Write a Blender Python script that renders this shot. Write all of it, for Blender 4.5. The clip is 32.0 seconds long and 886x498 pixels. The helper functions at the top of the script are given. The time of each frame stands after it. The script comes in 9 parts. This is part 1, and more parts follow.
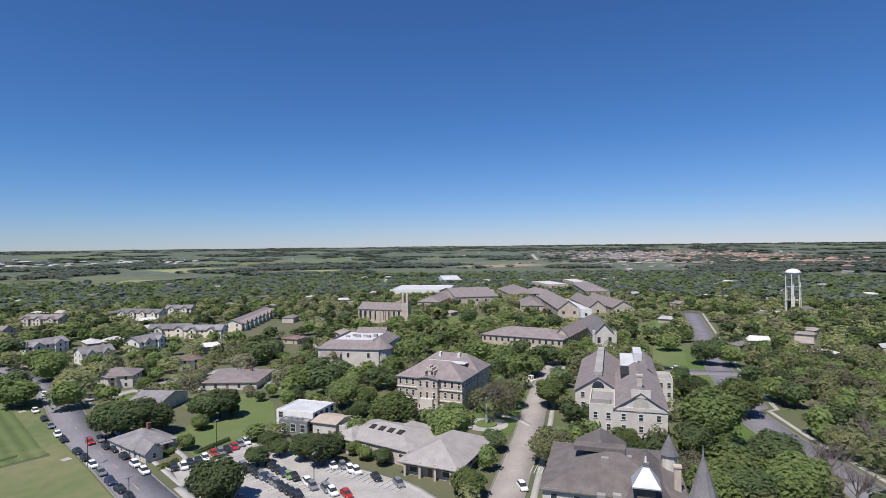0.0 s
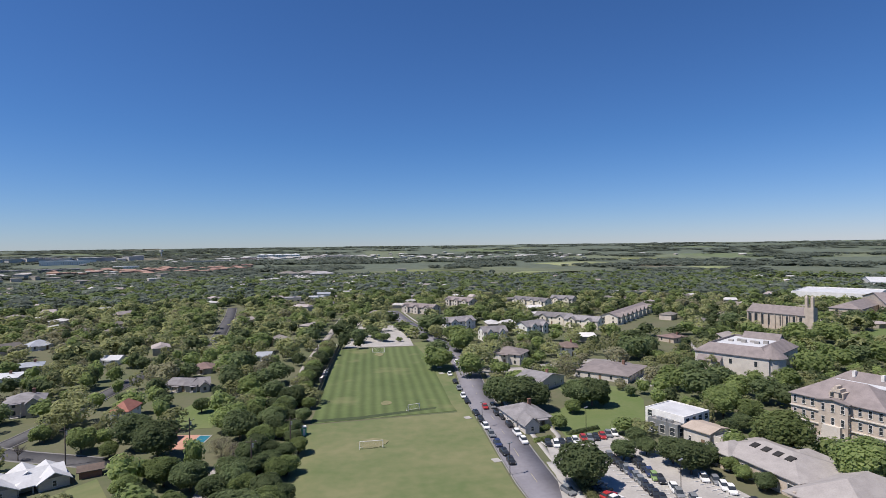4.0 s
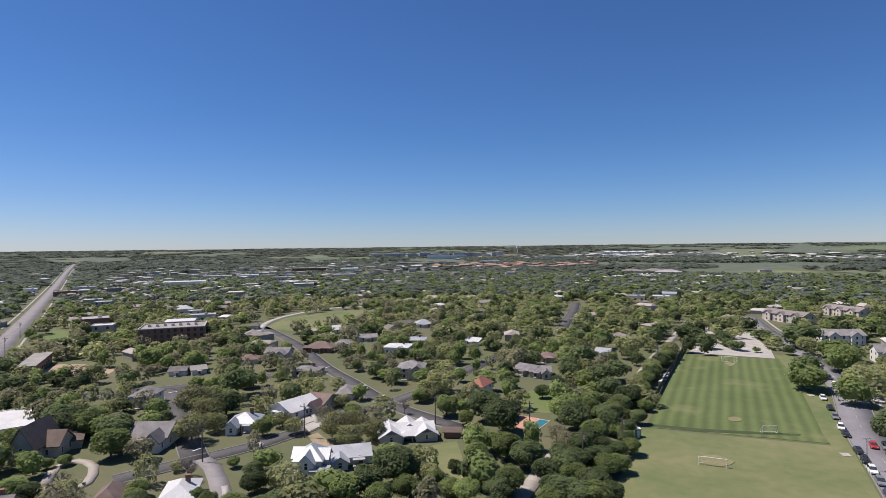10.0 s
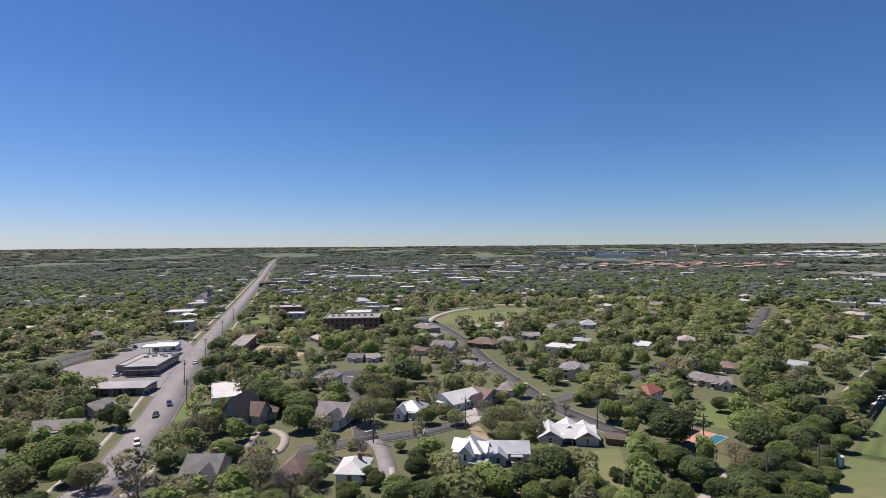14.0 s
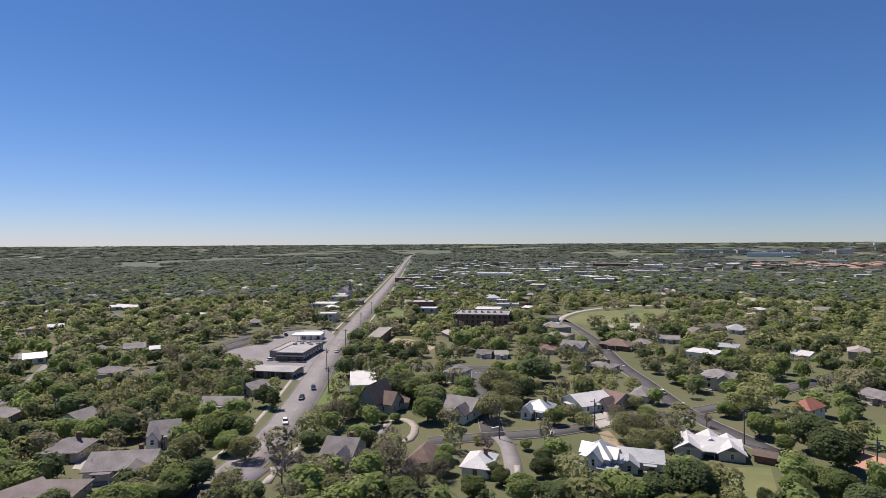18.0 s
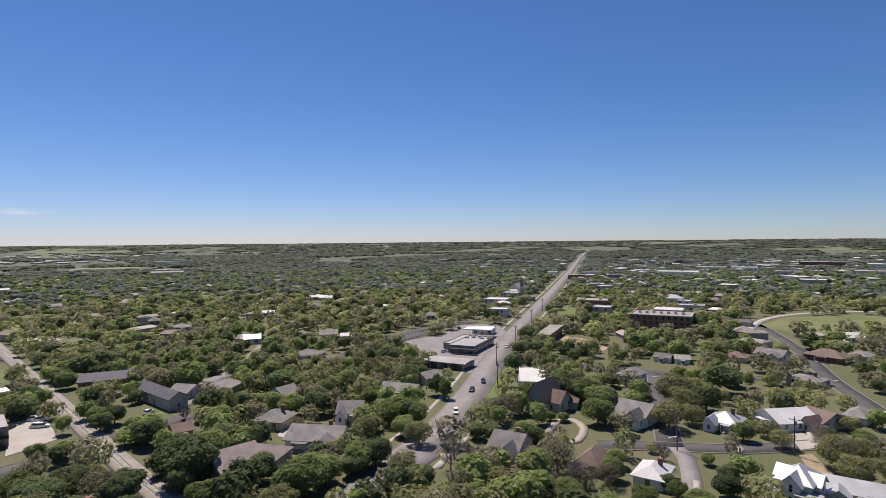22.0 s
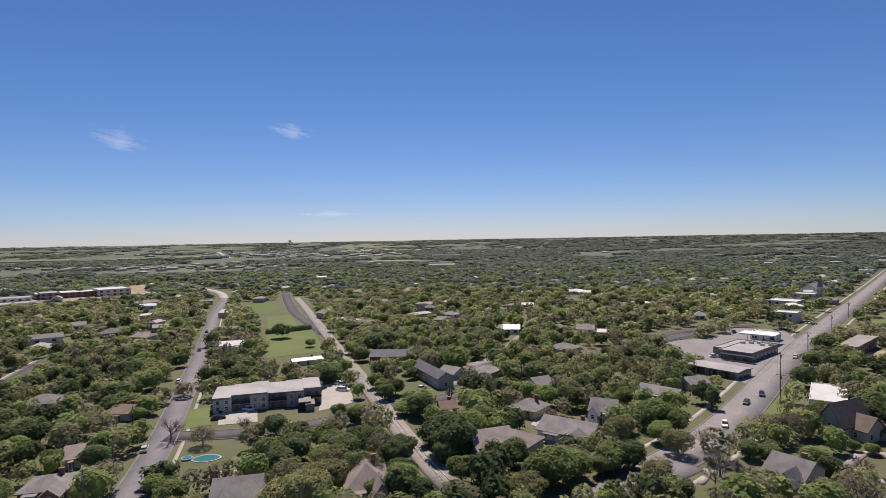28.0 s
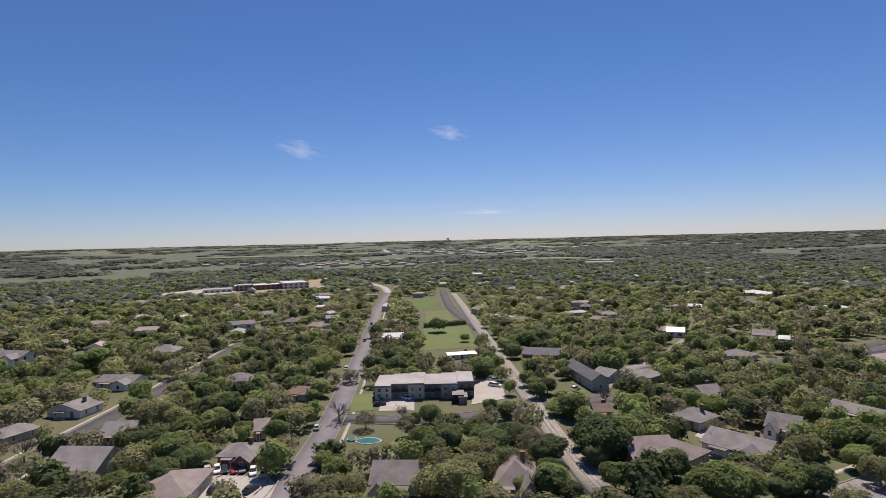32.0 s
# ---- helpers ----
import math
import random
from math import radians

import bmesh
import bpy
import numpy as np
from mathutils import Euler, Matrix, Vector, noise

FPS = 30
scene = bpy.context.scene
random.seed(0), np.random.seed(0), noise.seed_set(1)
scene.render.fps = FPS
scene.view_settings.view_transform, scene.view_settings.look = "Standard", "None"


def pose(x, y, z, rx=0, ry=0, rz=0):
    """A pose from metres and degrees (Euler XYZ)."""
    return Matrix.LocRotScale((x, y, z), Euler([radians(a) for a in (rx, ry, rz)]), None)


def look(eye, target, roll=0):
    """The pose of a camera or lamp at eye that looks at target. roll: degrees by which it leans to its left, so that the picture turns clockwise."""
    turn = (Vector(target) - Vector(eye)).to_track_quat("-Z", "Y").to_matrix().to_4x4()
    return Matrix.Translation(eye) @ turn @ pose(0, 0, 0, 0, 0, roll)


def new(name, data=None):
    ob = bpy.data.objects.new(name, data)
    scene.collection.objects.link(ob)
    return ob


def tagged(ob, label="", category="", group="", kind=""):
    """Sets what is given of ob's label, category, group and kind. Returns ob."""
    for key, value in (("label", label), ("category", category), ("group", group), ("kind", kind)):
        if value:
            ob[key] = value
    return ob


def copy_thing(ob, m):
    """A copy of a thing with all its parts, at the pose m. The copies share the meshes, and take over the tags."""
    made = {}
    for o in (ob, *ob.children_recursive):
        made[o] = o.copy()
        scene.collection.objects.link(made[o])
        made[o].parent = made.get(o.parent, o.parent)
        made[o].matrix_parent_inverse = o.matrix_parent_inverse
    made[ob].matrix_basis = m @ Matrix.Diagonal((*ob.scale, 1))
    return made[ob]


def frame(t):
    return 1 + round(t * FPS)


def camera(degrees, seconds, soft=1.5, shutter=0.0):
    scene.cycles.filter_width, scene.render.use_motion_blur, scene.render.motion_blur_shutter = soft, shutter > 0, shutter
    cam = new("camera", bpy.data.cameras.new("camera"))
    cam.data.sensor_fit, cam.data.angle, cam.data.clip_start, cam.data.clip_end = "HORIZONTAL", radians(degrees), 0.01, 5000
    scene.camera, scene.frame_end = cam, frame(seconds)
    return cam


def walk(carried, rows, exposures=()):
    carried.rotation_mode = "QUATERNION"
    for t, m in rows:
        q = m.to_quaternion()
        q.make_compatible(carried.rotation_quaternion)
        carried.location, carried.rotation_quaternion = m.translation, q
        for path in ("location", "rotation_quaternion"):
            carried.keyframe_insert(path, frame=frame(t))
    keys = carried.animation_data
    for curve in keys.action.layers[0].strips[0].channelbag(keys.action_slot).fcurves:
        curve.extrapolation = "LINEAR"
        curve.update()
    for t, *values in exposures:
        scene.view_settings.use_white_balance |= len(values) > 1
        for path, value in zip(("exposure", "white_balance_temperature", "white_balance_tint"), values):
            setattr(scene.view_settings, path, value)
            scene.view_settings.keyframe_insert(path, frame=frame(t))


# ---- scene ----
# ---- camera ----
EYE = 58.0
cam = camera(76.2, 32.0, soft=0.4)
PATH = (
    (0, -4.48, -3.99, 89.69, 0.64, -48.27),
    (0.5, -3.99, -4.48, 89.68, 0.63, -41.65),
    (1, -3.40, -4.94, 89.66, 0.61, -34.54),
    (1.5, -2.77, -5.32, 89.65, 0.64, -27.48),
    (2, -2.23, -5.57, 89.63, 0.67, -21.83),
    (2.5, -1.91, -5.69, 89.62, 0.69, -18.53),
    (3, -1.66, -5.77, 89.61, 0.71, -16.03),
    (3.5, -1.40, -5.83, 89.60, 0.72, -13.50),
    (5.5, -0.29, -5.99, 89.58, 0.78, -2.73),
    (6, 0.02, -6.00, 89.58, 0.80, 0.24),
    (6.5, 0.32, -5.99, 89.60, 0.80, 3.09),
    (7, 0.63, -5.97, 89.62, 0.80, 5.98),
    (7.5, 0.91, -5.93, 89.65, 0.76, 8.70),
    (8, 1.20, -5.88, 89.67, 0.71, 11.56),
    (8.5, 1.49, -5.81, 89.69, 0.69, 14.42),
    (9, 1.79, -5.73, 89.71, 0.68, 17.32),
    (9.5, 2.07, -5.63, 89.71, 0.68, 20.22),
    (10, 2.36, -5.52, 89.72, 0.68, 23.15),
    (10.5, 2.63, -5.39, 89.72, 0.65, 26.03),
    (11, 2.90, -5.25, 89.73, 0.62, 28.87),
    (11.5, 3.13, -5.12, 89.72, 0.57, 31.43),
    (12, 3.31, -5.00, 89.71, 0.53, 33.51),
    (12.5, 3.47, -4.90, 89.71, 0.50, 35.28),
    (13, 3.60, -4.80, 89.70, 0.48, 36.82),
    (13.5, 3.72, -4.71, 89.68, 0.47, 38.30),
    (14, 3.84, -4.61, 89.67, 0.46, 39.84),
    (14.5, 3.96, -4.50, 89.64, 0.45, 41.35),
    (16.5, 4.42, -4.06, 89.56, 0.42, 47.43),
    (17, 4.54, -3.93, 89.54, 0.42, 49.13),
    (17.5, 4.67, -3.77, 89.52, 0.37, 51.10),
    (18, 4.80, -3.60, 89.49, 0.33, 53.13),
    (18.5, 4.93, -3.43, 89.48, 0.33, 55.18),
    (19, 5.05, -3.25, 89.46, 0.34, 57.26),
    (19.5, 5.17, -3.05, 89.43, 0.37, 59.42),
    (20, 5.28, -2.85, 89.40, 0.40, 61.62),
    (20.5, 5.38, -2.65, 89.37, 0.43, 63.82),
    (21, 5.48, -2.44, 89.33, 0.45, 66.02),
    (21.5, 5.57, -2.22, 89.30, 0.49, 68.27),
    (22, 5.66, -2.00, 89.27, 0.53, 70.56),
    (22.5, 5.73, -1.77, 89.25, 0.56, 72.83),
    (23, 5.80, -1.55, 89.22, 0.59, 75.01),
    (23.5, 5.85, -1.33, 89.20, 0.62, 77.23),
    (24, 5.90, -1.10, 89.17, 0.64, 79.48),
    (24.5, 5.94, -0.87, 89.15, 0.70, 81.67),
    (25, 5.97, -0.64, 89.14, 0.75, 83.84),
    (25.5, 5.99, -0.42, 89.12, 0.79, 86.03),
    (27.5, 5.98, 0.47, 89.06, 0.97, 94.49),
    (28, 5.96, 0.69, 89.04, 1.02, 96.57),
    (28.5, 5.93, 0.90, 89.05, 1.07, 98.60),
    (29, 5.90, 1.11, 89.05, 1.13, 100.62),
    (29.5, 5.86, 1.31, 89.05, 1.18, 102.62),
    (30, 5.80, 1.52, 89.05, 1.23, 104.70),
    (30.5, 5.75, 1.71, 89.06, 1.27, 106.60),
    (31, 5.69, 1.90, 89.06, 1.32, 108.50),
    (31.5, 5.63, 2.08, 89.07, 1.37, 110.26),
    (32, 5.55, 2.27, 89.09, 1.41, 112.26),
)
walk(cam, [(t, pose(x, y, EYE, rx, ry, rz)) for t, x, y, rx, ry, rz in PATH],
     ((0, 0.15, 6420, 12), (6, 0.17, 6700, 14), (13, 0.22, 7000, 15), (25, 0.17, 7350, 17), (32, 0.1, 7400, 18)))

# ---- world and sun ----
SKY_GRADE = 0.045
SUN_TURN, SUN_HEIGHT = radians(101), radians(60)
world = bpy.data.worlds.new("sky")
scene.world = world
world.use_nodes = True
wn = world.node_tree.nodes
sky = wn.new("ShaderNodeTexSky")
sky.sky_type, sky.sun_disc = "NISHITA", False
sky.sun_elevation, sky.sun_rotation = SUN_HEIGHT, -SUN_TURN
sky.altitude, sky.air_density, sky.dust_density, sky.ozone_density = 250, 1.0, 0.0, 4.0
wn["Background"].inputs[1].default_value = 0.078
bw, grade, tint = wn.new("ShaderNodeRGBToBW"), wn.new("ShaderNodeValToRGB"), wn.new("ShaderNodeMix")
tint.data_type, tint.blend_type = "RGBA", "MULTIPLY"  # a clear spring sky: deep blue above, milky at the horizon
tint.inputs[0].default_value = 1.0
grade.color_ramp.elements[0].position, grade.color_ramp.elements[0].color = 0.16, (0.42, 0.72, 1.1, 1)
grade.color_ramp.elements[1].position, grade.color_ramp.elements[1].color = 0.58, (0.90, 0.88, 1.27, 1)
haze = grade.color_ramp.elements.new(0.74)
haze.color = (0.58, 0.67, 1.75, 1)
scale = wn.new("ShaderNodeMath")
scale.operation = "MULTIPLY"
scale.inputs[1].default_value = SKY_GRADE
for a, b in ((sky.outputs[0], bw.inputs[0]), (bw.outputs[0], scale.inputs[0]), (scale.outputs[0], grade.inputs[0]), (grade.outputs[0], tint.inputs[7]),
             (sky.outputs[0], tint.inputs[6]), (tint.outputs[2], wn["Background"].inputs[0])):
    world.node_tree.links.new(a, b)
sun = new("sun", bpy.data.lights.new("sun", "SUN"))
sun.data.energy, sun.data.angle, sun.data.color = 5.0, radians(0.53), (1.0, 0.95, 0.88)
sun.matrix_world = look((-math.sin(SUN_TURN) * math.cos(SUN_HEIGHT) * 100, math.cos(SUN_TURN) * math.cos(SUN_HEIGHT) * 100,
                         math.sin(SUN_HEIGHT) * 100), (0, 0, 0))


# ---- materials ----
def mat(name, base, second=None, scale=1.0, rough=0.8, bump=0.15, metal=0.0, fine=8.0, mix=0.5, per=0.0, island=False, spec=0.3):
    """A surface with broad stains and fine grain: base and second colours, noise at two sizes, bump, and a shade of its own per piece."""
    m = bpy.data.materials.new(name)
    m.use_nodes = True
    n, l = m.node_tree.nodes, m.node_tree.links
    b = n["Principled BSDF"]
    b.inputs["Roughness"].default_value, b.inputs["Metallic"].default_value = rough, metal
    b.inputs["Specular IOR Level"].default_value = spec
    second = second or tuple(c * 0.7 for c in base)
    geo = n.new("ShaderNodeNewGeometry")
    big, small = n.new("ShaderNodeTexNoise"), n.new("ShaderNodeTexNoise")
    for tex, s in ((big, scale), (small, scale * fine)):
        tex.inputs["Scale"].default_value, tex.inputs["Detail"].default_value = s, 4
        l.new(geo.outputs["Position"], tex.inputs["Vector"])
    ramp = n.new("ShaderNodeMapRange")
    ramp.inputs[1].default_value, ramp.inputs[2].default_value = 0.3, 0.7
    add = n.new("ShaderNodeMath")
    add.operation = "MULTIPLY_ADD"
    l.new(small.outputs[0], add.inputs[0])
    add.inputs[1].default_value = 0.5
    l.new(big.outputs[0], add.inputs[2])
    sub = n.new("ShaderNodeMath")
    sub.operation = "SUBTRACT"
    l.new(add.outputs[0], sub.inputs[0])
    sub.inputs[1].default_value = 0.25 + (0.5 - mix) * 0.3
    l.new(sub.outputs[0], ramp.inputs[0])
    cm = n.new("ShaderNodeMix")
    cm.data_type = "RGBA"
    l.new(ramp.outputs[0], cm.inputs[0])
    cm.inputs[6].default_value, cm.inputs[7].default_value = (*base, 1), (*second, 1)
    out = cm.outputs[2]
    if per or island:
        info = n.new("ShaderNodeObjectInfo")
        hsv = n.new("ShaderNodeHueSaturation")
        src = geo.outputs["Random Per Island"] if island else info.outputs["Random"]
        vr = n.new("ShaderNodeMapRange")
        vr.inputs[3].default_value, vr.inputs[4].default_value = 1 - per, 1 + per
        l.new(src, vr.inputs[0])
        l.new(vr.outputs[0], hsv.inputs["Value"])
        hr = n.new("ShaderNodeMapRange")
        hr.inputs[3].default_value, hr.inputs[4].default_value = 0.5 + per * 0.07, 0.5 - per * 0.07
        l.new(src, hr.inputs[0])
        l.new(hr.outputs[0], hsv.inputs["Hue"])
        l.new(out, hsv.inputs["Color"])
        out = hsv.outputs[0]
    l.new(out, b.inputs["Base Color"])
    if bump:
        bp = n.new("ShaderNodeBump")
        bp.inputs["Strength"].default_value, bp.inputs["Distance"].default_value = bump, 0.05
        l.new(small.outputs[0], bp.inputs["Height"])
        l.new(bp.outputs[0], b.inputs["Normal"])
    return m


def leafy(name, light, dark, per=0.18):
    """Foliage: every clump of leaves has its own green, every tree its own shade."""
    m = mat(name, light, dark, 0.09, 0.75, 0, fine=5, per=per, island=True, spec=0.15)
    n, l = m.node_tree.nodes, m.node_tree.links
    b = n["Principled BSDF"]
    hsv = n.new("ShaderNodeHueSaturation")
    info = n.new("ShaderNodeObjectInfo")
    vr = n.new("ShaderNodeMapRange")
    vr.inputs[3].default_value, vr.inputs[4].default_value = 0.7, 1.25
    l.new(info.outputs["Random"], vr.inputs[0])
    l.new(vr.outputs[0], hsv.inputs["Value"])
    l.new(b.inputs["Base Color"].links[0].from_socket, hsv.inputs["Color"])
    l.new(hsv.outputs[0], b.inputs["Base Color"])
    tr = n.new("ShaderNodeBsdfTranslucent")
    ms = n.new("ShaderNodeMixShader")
    ms.inputs[0].default_value = 0.6
    l.new(hsv.outputs[0], tr.inputs[0])
    l.new(b.outputs[0], ms.inputs[1])
    l.new(tr.outputs[0], ms.inputs[2])
    l.new(ms.outputs[0], n["Material Output"].inputs[0])
    return m


M = {
    "asphalt": mat("asphalt", (0.10, 0.098, 0.10), (0.065, 0.064, 0.068), 0.12, 0.9, 0.2),
    "asphalt_pale": mat("asphalt_pale", (0.245, 0.232, 0.238), (0.19, 0.18, 0.186), 0.1, 0.9, 0.2),
    "asphalt_mid": mat("asphalt_mid", (0.205, 0.198, 0.218), (0.160, 0.154, 0.171), 0.1, 0.9, 0.2),
    "concrete": mat("concrete", (0.40, 0.38, 0.355), (0.31, 0.295, 0.275), 0.2, 0.85, 0.15),
    "ballast": mat("ballast", (0.34, 0.315, 0.29), (0.25, 0.232, 0.215), 0.5, 0.95, 0.3),
    "dirt": mat("dirt", (0.38, 0.28, 0.20), (0.20, 0.18, 0.12), 0.12, 0.95, 0.3, fine=6),
    "lawn": mat("lawn", (0.075, 0.125, 0.030), (0.115, 0.145, 0.050), 0.06, 0.95, 0.4, fine=12),
    "leaf_oak": leafy("leaf_oak", (0.200, 0.252, 0.120), (0.118, 0.157, 0.074)),
    "leaf_elm": leafy("leaf_elm", (0.285, 0.352, 0.140), (0.18, 0.232, 0.090)),
    "leaf_pecan": leafy("leaf_pecan", (0.345, 0.362, 0.178), (0.215, 0.23, 0.112)),
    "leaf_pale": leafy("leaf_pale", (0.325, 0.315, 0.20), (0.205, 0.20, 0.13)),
    # distant foliage: aerial haze mixed into the base colour as a grey-blue cast
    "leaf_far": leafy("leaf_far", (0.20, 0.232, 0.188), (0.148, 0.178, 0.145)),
    "kerbstone": mat("kerbstone", (0.23, 0.225, 0.215), (0.17, 0.165, 0.16), 0.3, 0.9, 0.15),
    "drive_pink": mat("drive_pink", (0.36, 0.325, 0.295), (0.29, 0.262, 0.24), 0.12, 0.9, 0.2),
    "roof_pale": mat("roof_pale", (0.35, 0.325, 0.31), (0.28, 0.258, 0.247), 0.4, 0.85, 0.4),
    "shop_wall": mat("shop_wall", (0.27, 0.245, 0.23), (0.21, 0.19, 0.18), 0.4, 0.9, 0.2),
    "roof_grey": mat("roof_grey", (0.37, 0.36, 0.365), (0.27, 0.265, 0.27), 0.12, 0.85, 0.2),
    "roof_tan": mat("roof_tan", (0.43, 0.36, 0.30), (0.35, 0.29, 0.24), 0.3, 0.85, 0.2),
    "bark": mat("bark", (0.16, 0.13, 0.11), (0.09, 0.075, 0.065), 1.2, 0.95, 0.5),
    "twig": mat("twig", (0.22, 0.19, 0.17), (0.14, 0.12, 0.11), 1.2, 0.95, 0.3),
    "stone": mat("stone", (0.53, 0.455, 0.38), (0.41, 0.35, 0.29), 0.5, 0.9, 0.4),
    "stone_white": mat("stone_white", (0.60, 0.56, 0.50), (0.49, 0.455, 0.41), 0.4, 0.9, 0.3),
    "shingle": mat("shingle", (0.235, 0.224, 0.228), (0.155, 0.147, 0.15), 0.35, 0.9, 0.4, per=0.22),
    "tile_roof": mat("tile_roof", (0.25, 0.215, 0.208), (0.185, 0.16, 0.155), 0.4, 0.85, 0.4, per=0.08),
    "slate": mat("slate", (0.165, 0.145, 0.135), (0.115, 0.10, 0.095), 0.4, 0.85, 0.4),
    "slate_blue": mat("slate_blue", (0.115, 0.12, 0.14), (0.08, 0.083, 0.098), 0.4, 0.85, 0.4),
    "shingle_brown": mat("shingle_brown", (0.20, 0.148, 0.128), (0.138, 0.102, 0.09), 0.35, 0.9, 0.4, per=0.2),
    "red_tile": mat("red_tile", (0.36, 0.155, 0.115), (0.26, 0.11, 0.085), 0.6, 0.8, 0.4),
    "metal_roof": mat("metal_roof", (0.46, 0.48, 0.50), (0.36, 0.375, 0.395), 0.25, 0.45, 0.1, metal=0.3),
    "white_roof": mat("white_roof", (0.56, 0.565, 0.575), (0.44, 0.445, 0.455), 0.2, 0.7, 0.1),
    "flat_roof": mat("flat_roof", (0.34, 0.32, 0.30), (0.24, 0.23, 0.22), 0.15, 0.9, 0.2, per=0.15),
    "wall": mat("wall", (0.52, 0.48, 0.42), (0.42, 0.38, 0.33), 0.4, 0.85, 0.2, per=0.25),
    "wall_white": mat("wall_white", (0.76, 0.75, 0.71), (0.62, 0.61, 0.58), 0.4, 0.75, 0.1),
    "cream": mat("cream", (0.74, 0.68, 0.56), (0.62, 0.57, 0.47), 0.4, 0.8, 0.1, per=0.1),
    "brick": mat("brick", (0.26, 0.14, 0.10), (0.19, 0.105, 0.08), 0.6, 0.9, 0.3, per=0.1),
    "glass": mat("glass", (0.045, 0.055, 0.065), (0.03, 0.035, 0.04), 0.5, 0.12, 0, spec=0.6),
    "trim": mat("trim", (0.72, 0.70, 0.66), (0.58, 0.56, 0.53), 1.0, 0.6, 0.05),
    "dark": mat("dark", (0.035, 0.034, 0.033), (0.025, 0.024, 0.024), 1.0, 0.8, 0.1),
    "steel": mat("steel", (0.42, 0.43, 0.44), (0.32, 0.33, 0.34), 1.0, 0.4, 0.05, metal=0.6),
    "wood": mat("wood", (0.24, 0.17, 0.11), (0.16, 0.115, 0.08), 1.0, 0.85, 0.3),
    "pole": mat("pole", (0.17, 0.13, 0.10), (0.11, 0.085, 0.07), 1.0, 0.9, 0.3),
    "water": mat("water", (0.028, 0.15, 0.175), (0.035, 0.19, 0.215), 0.4, 0.08, 0.1, spec=0.6),
    "paint": mat("paint", (0.75, 0.74, 0.70), (0.55, 0.54, 0.52), 0.6, 0.8, 0.05),
}


M["far_wall"] = mat("far_wall", (0.50, 0.45, 0.38), (0.36, 0.32, 0.27), 0.05, 0.85, 0, per=0.3, island=True)
M["far_roof"] = mat("far_roof", (0.30, 0.27, 0.25), (0.20, 0.18, 0.17), 0.05, 0.9, 0, per=0.45, island=True)
M["far_pale"] = mat("far_pale", (0.52, 0.51, 0.49), (0.40, 0.39, 0.38), 0.05, 0.8, 0, per=0.25, island=True)
M["far_red"] = mat("far_red", (0.37, 0.24, 0.19), (0.29, 0.19, 0.15), 0.05, 0.9, 0, per=0.2, island=True)


# ---- building blocks ----
def part(name, bm, material, parent=None, label="", smooth=False):
    """Links a bmesh as one mesh object under a thing or part."""
    me = bpy.data.meshes.new(name)
    bm.to_mesh(me)
    bm.free()
    me.materials.append(M[material] if isinstance(material, str) else material)
    if smooth:
        me.polygons.foreach_set("use_smooth", [True] * len(me.polygons))
    ob = new(name, me)
    if parent is not None:
        ob.parent = parent
    return tagged(ob, label)


def thing(name, x, y, turn, label, category, group="", z=0.0):
    ob = new(name)
    ob.matrix_basis = pose(x, y, z, 0, 0, turn)
    return tagged(ob, label, category, group)


def quick(name, verts, quads, material):
    """A mesh from arrays of corners and of faces that all have three or four corners."""
    verts, quads = np.asarray(verts, np.float32), np.asarray(quads, np.int32)
    k = quads.shape[1]
    me = bpy.data.meshes.new(name)
    me.vertices.add(len(verts))
    me.vertices.foreach_set("co", verts.ravel())
    me.loops.add(quads.size)
    me.loops.foreach_set("vertex_index", quads.ravel())
    me.polygons.add(len(quads))
    me.polygons.foreach_set("loop_start", np.arange(0, quads.size, k, dtype=np.int32))
    me.update(calc_edges=True)
    for m in material if isinstance(material, (list, tuple)) else [material]:
        me.materials.append(M[m] if isinstance(m, str) else m)
    return me


def box(bm, x0, x1, y0, y1, z0, z1):
    c = [bm.verts.new(p) for p in ((x0, y0, z0), (x1, y0, z0), (x1, y1, z0), (x0, y1, z0),
                                   (x0, y0, z1), (x1, y0, z1), (x1, y1, z1), (x0, y1, z1))]
    for f in ((3, 2, 1, 0), (4, 5, 6, 7), (0, 1, 5, 4), (1, 2, 6, 5), (2, 3, 7, 6), (3, 0, 4, 7)):
        bm.faces.new([c[i] for i in f])
    return bm


def boxes(*rows):
    bm = bmesh.new()
    for r in rows:
        box(bm, *r)
    return bm


def prism(points, z0, z1):
    """An upright solid over a plan outline (anticlockwise)."""
    bm = bmesh.new()
    lo, hi = [bm.verts.new((x, y, z0)) for x, y in points], [bm.verts.new((x, y, z1)) for x, y in points]
    bm.faces.new(hi)
    bm.faces.new(lo[::-1])
    k = len(points)
    for i in range(k):
        bm.faces.new((lo[i], lo[(i + 1) % k], hi[(i + 1) % k], hi[i]))
    bmesh.ops.recalc_face_normals(bm, faces=bm.faces)
    return bm


def tube(bm, a, b, r0, r1, n=6):
    a, b = Vector(a), Vector(b)
    q = (b - a).to_track_quat("Z", "Y").to_matrix()
    rings = []
    for p, r in ((a, r0), (b, r1)):
        rings.append([bm.verts.new(p + q @ Vector((r * math.cos(2 * math.pi * i / n), r * math.sin(2 * math.pi * i / n), 0))) for i in range(n)])
    for i in range(n):
        bm.faces.new((rings[0][i], rings[0][(i + 1) % n], rings[1][(i + 1) % n], rings[1][i]))
    bm.faces.new(rings[1])
    bm.faces.new(rings[0][::-1])
    return bm


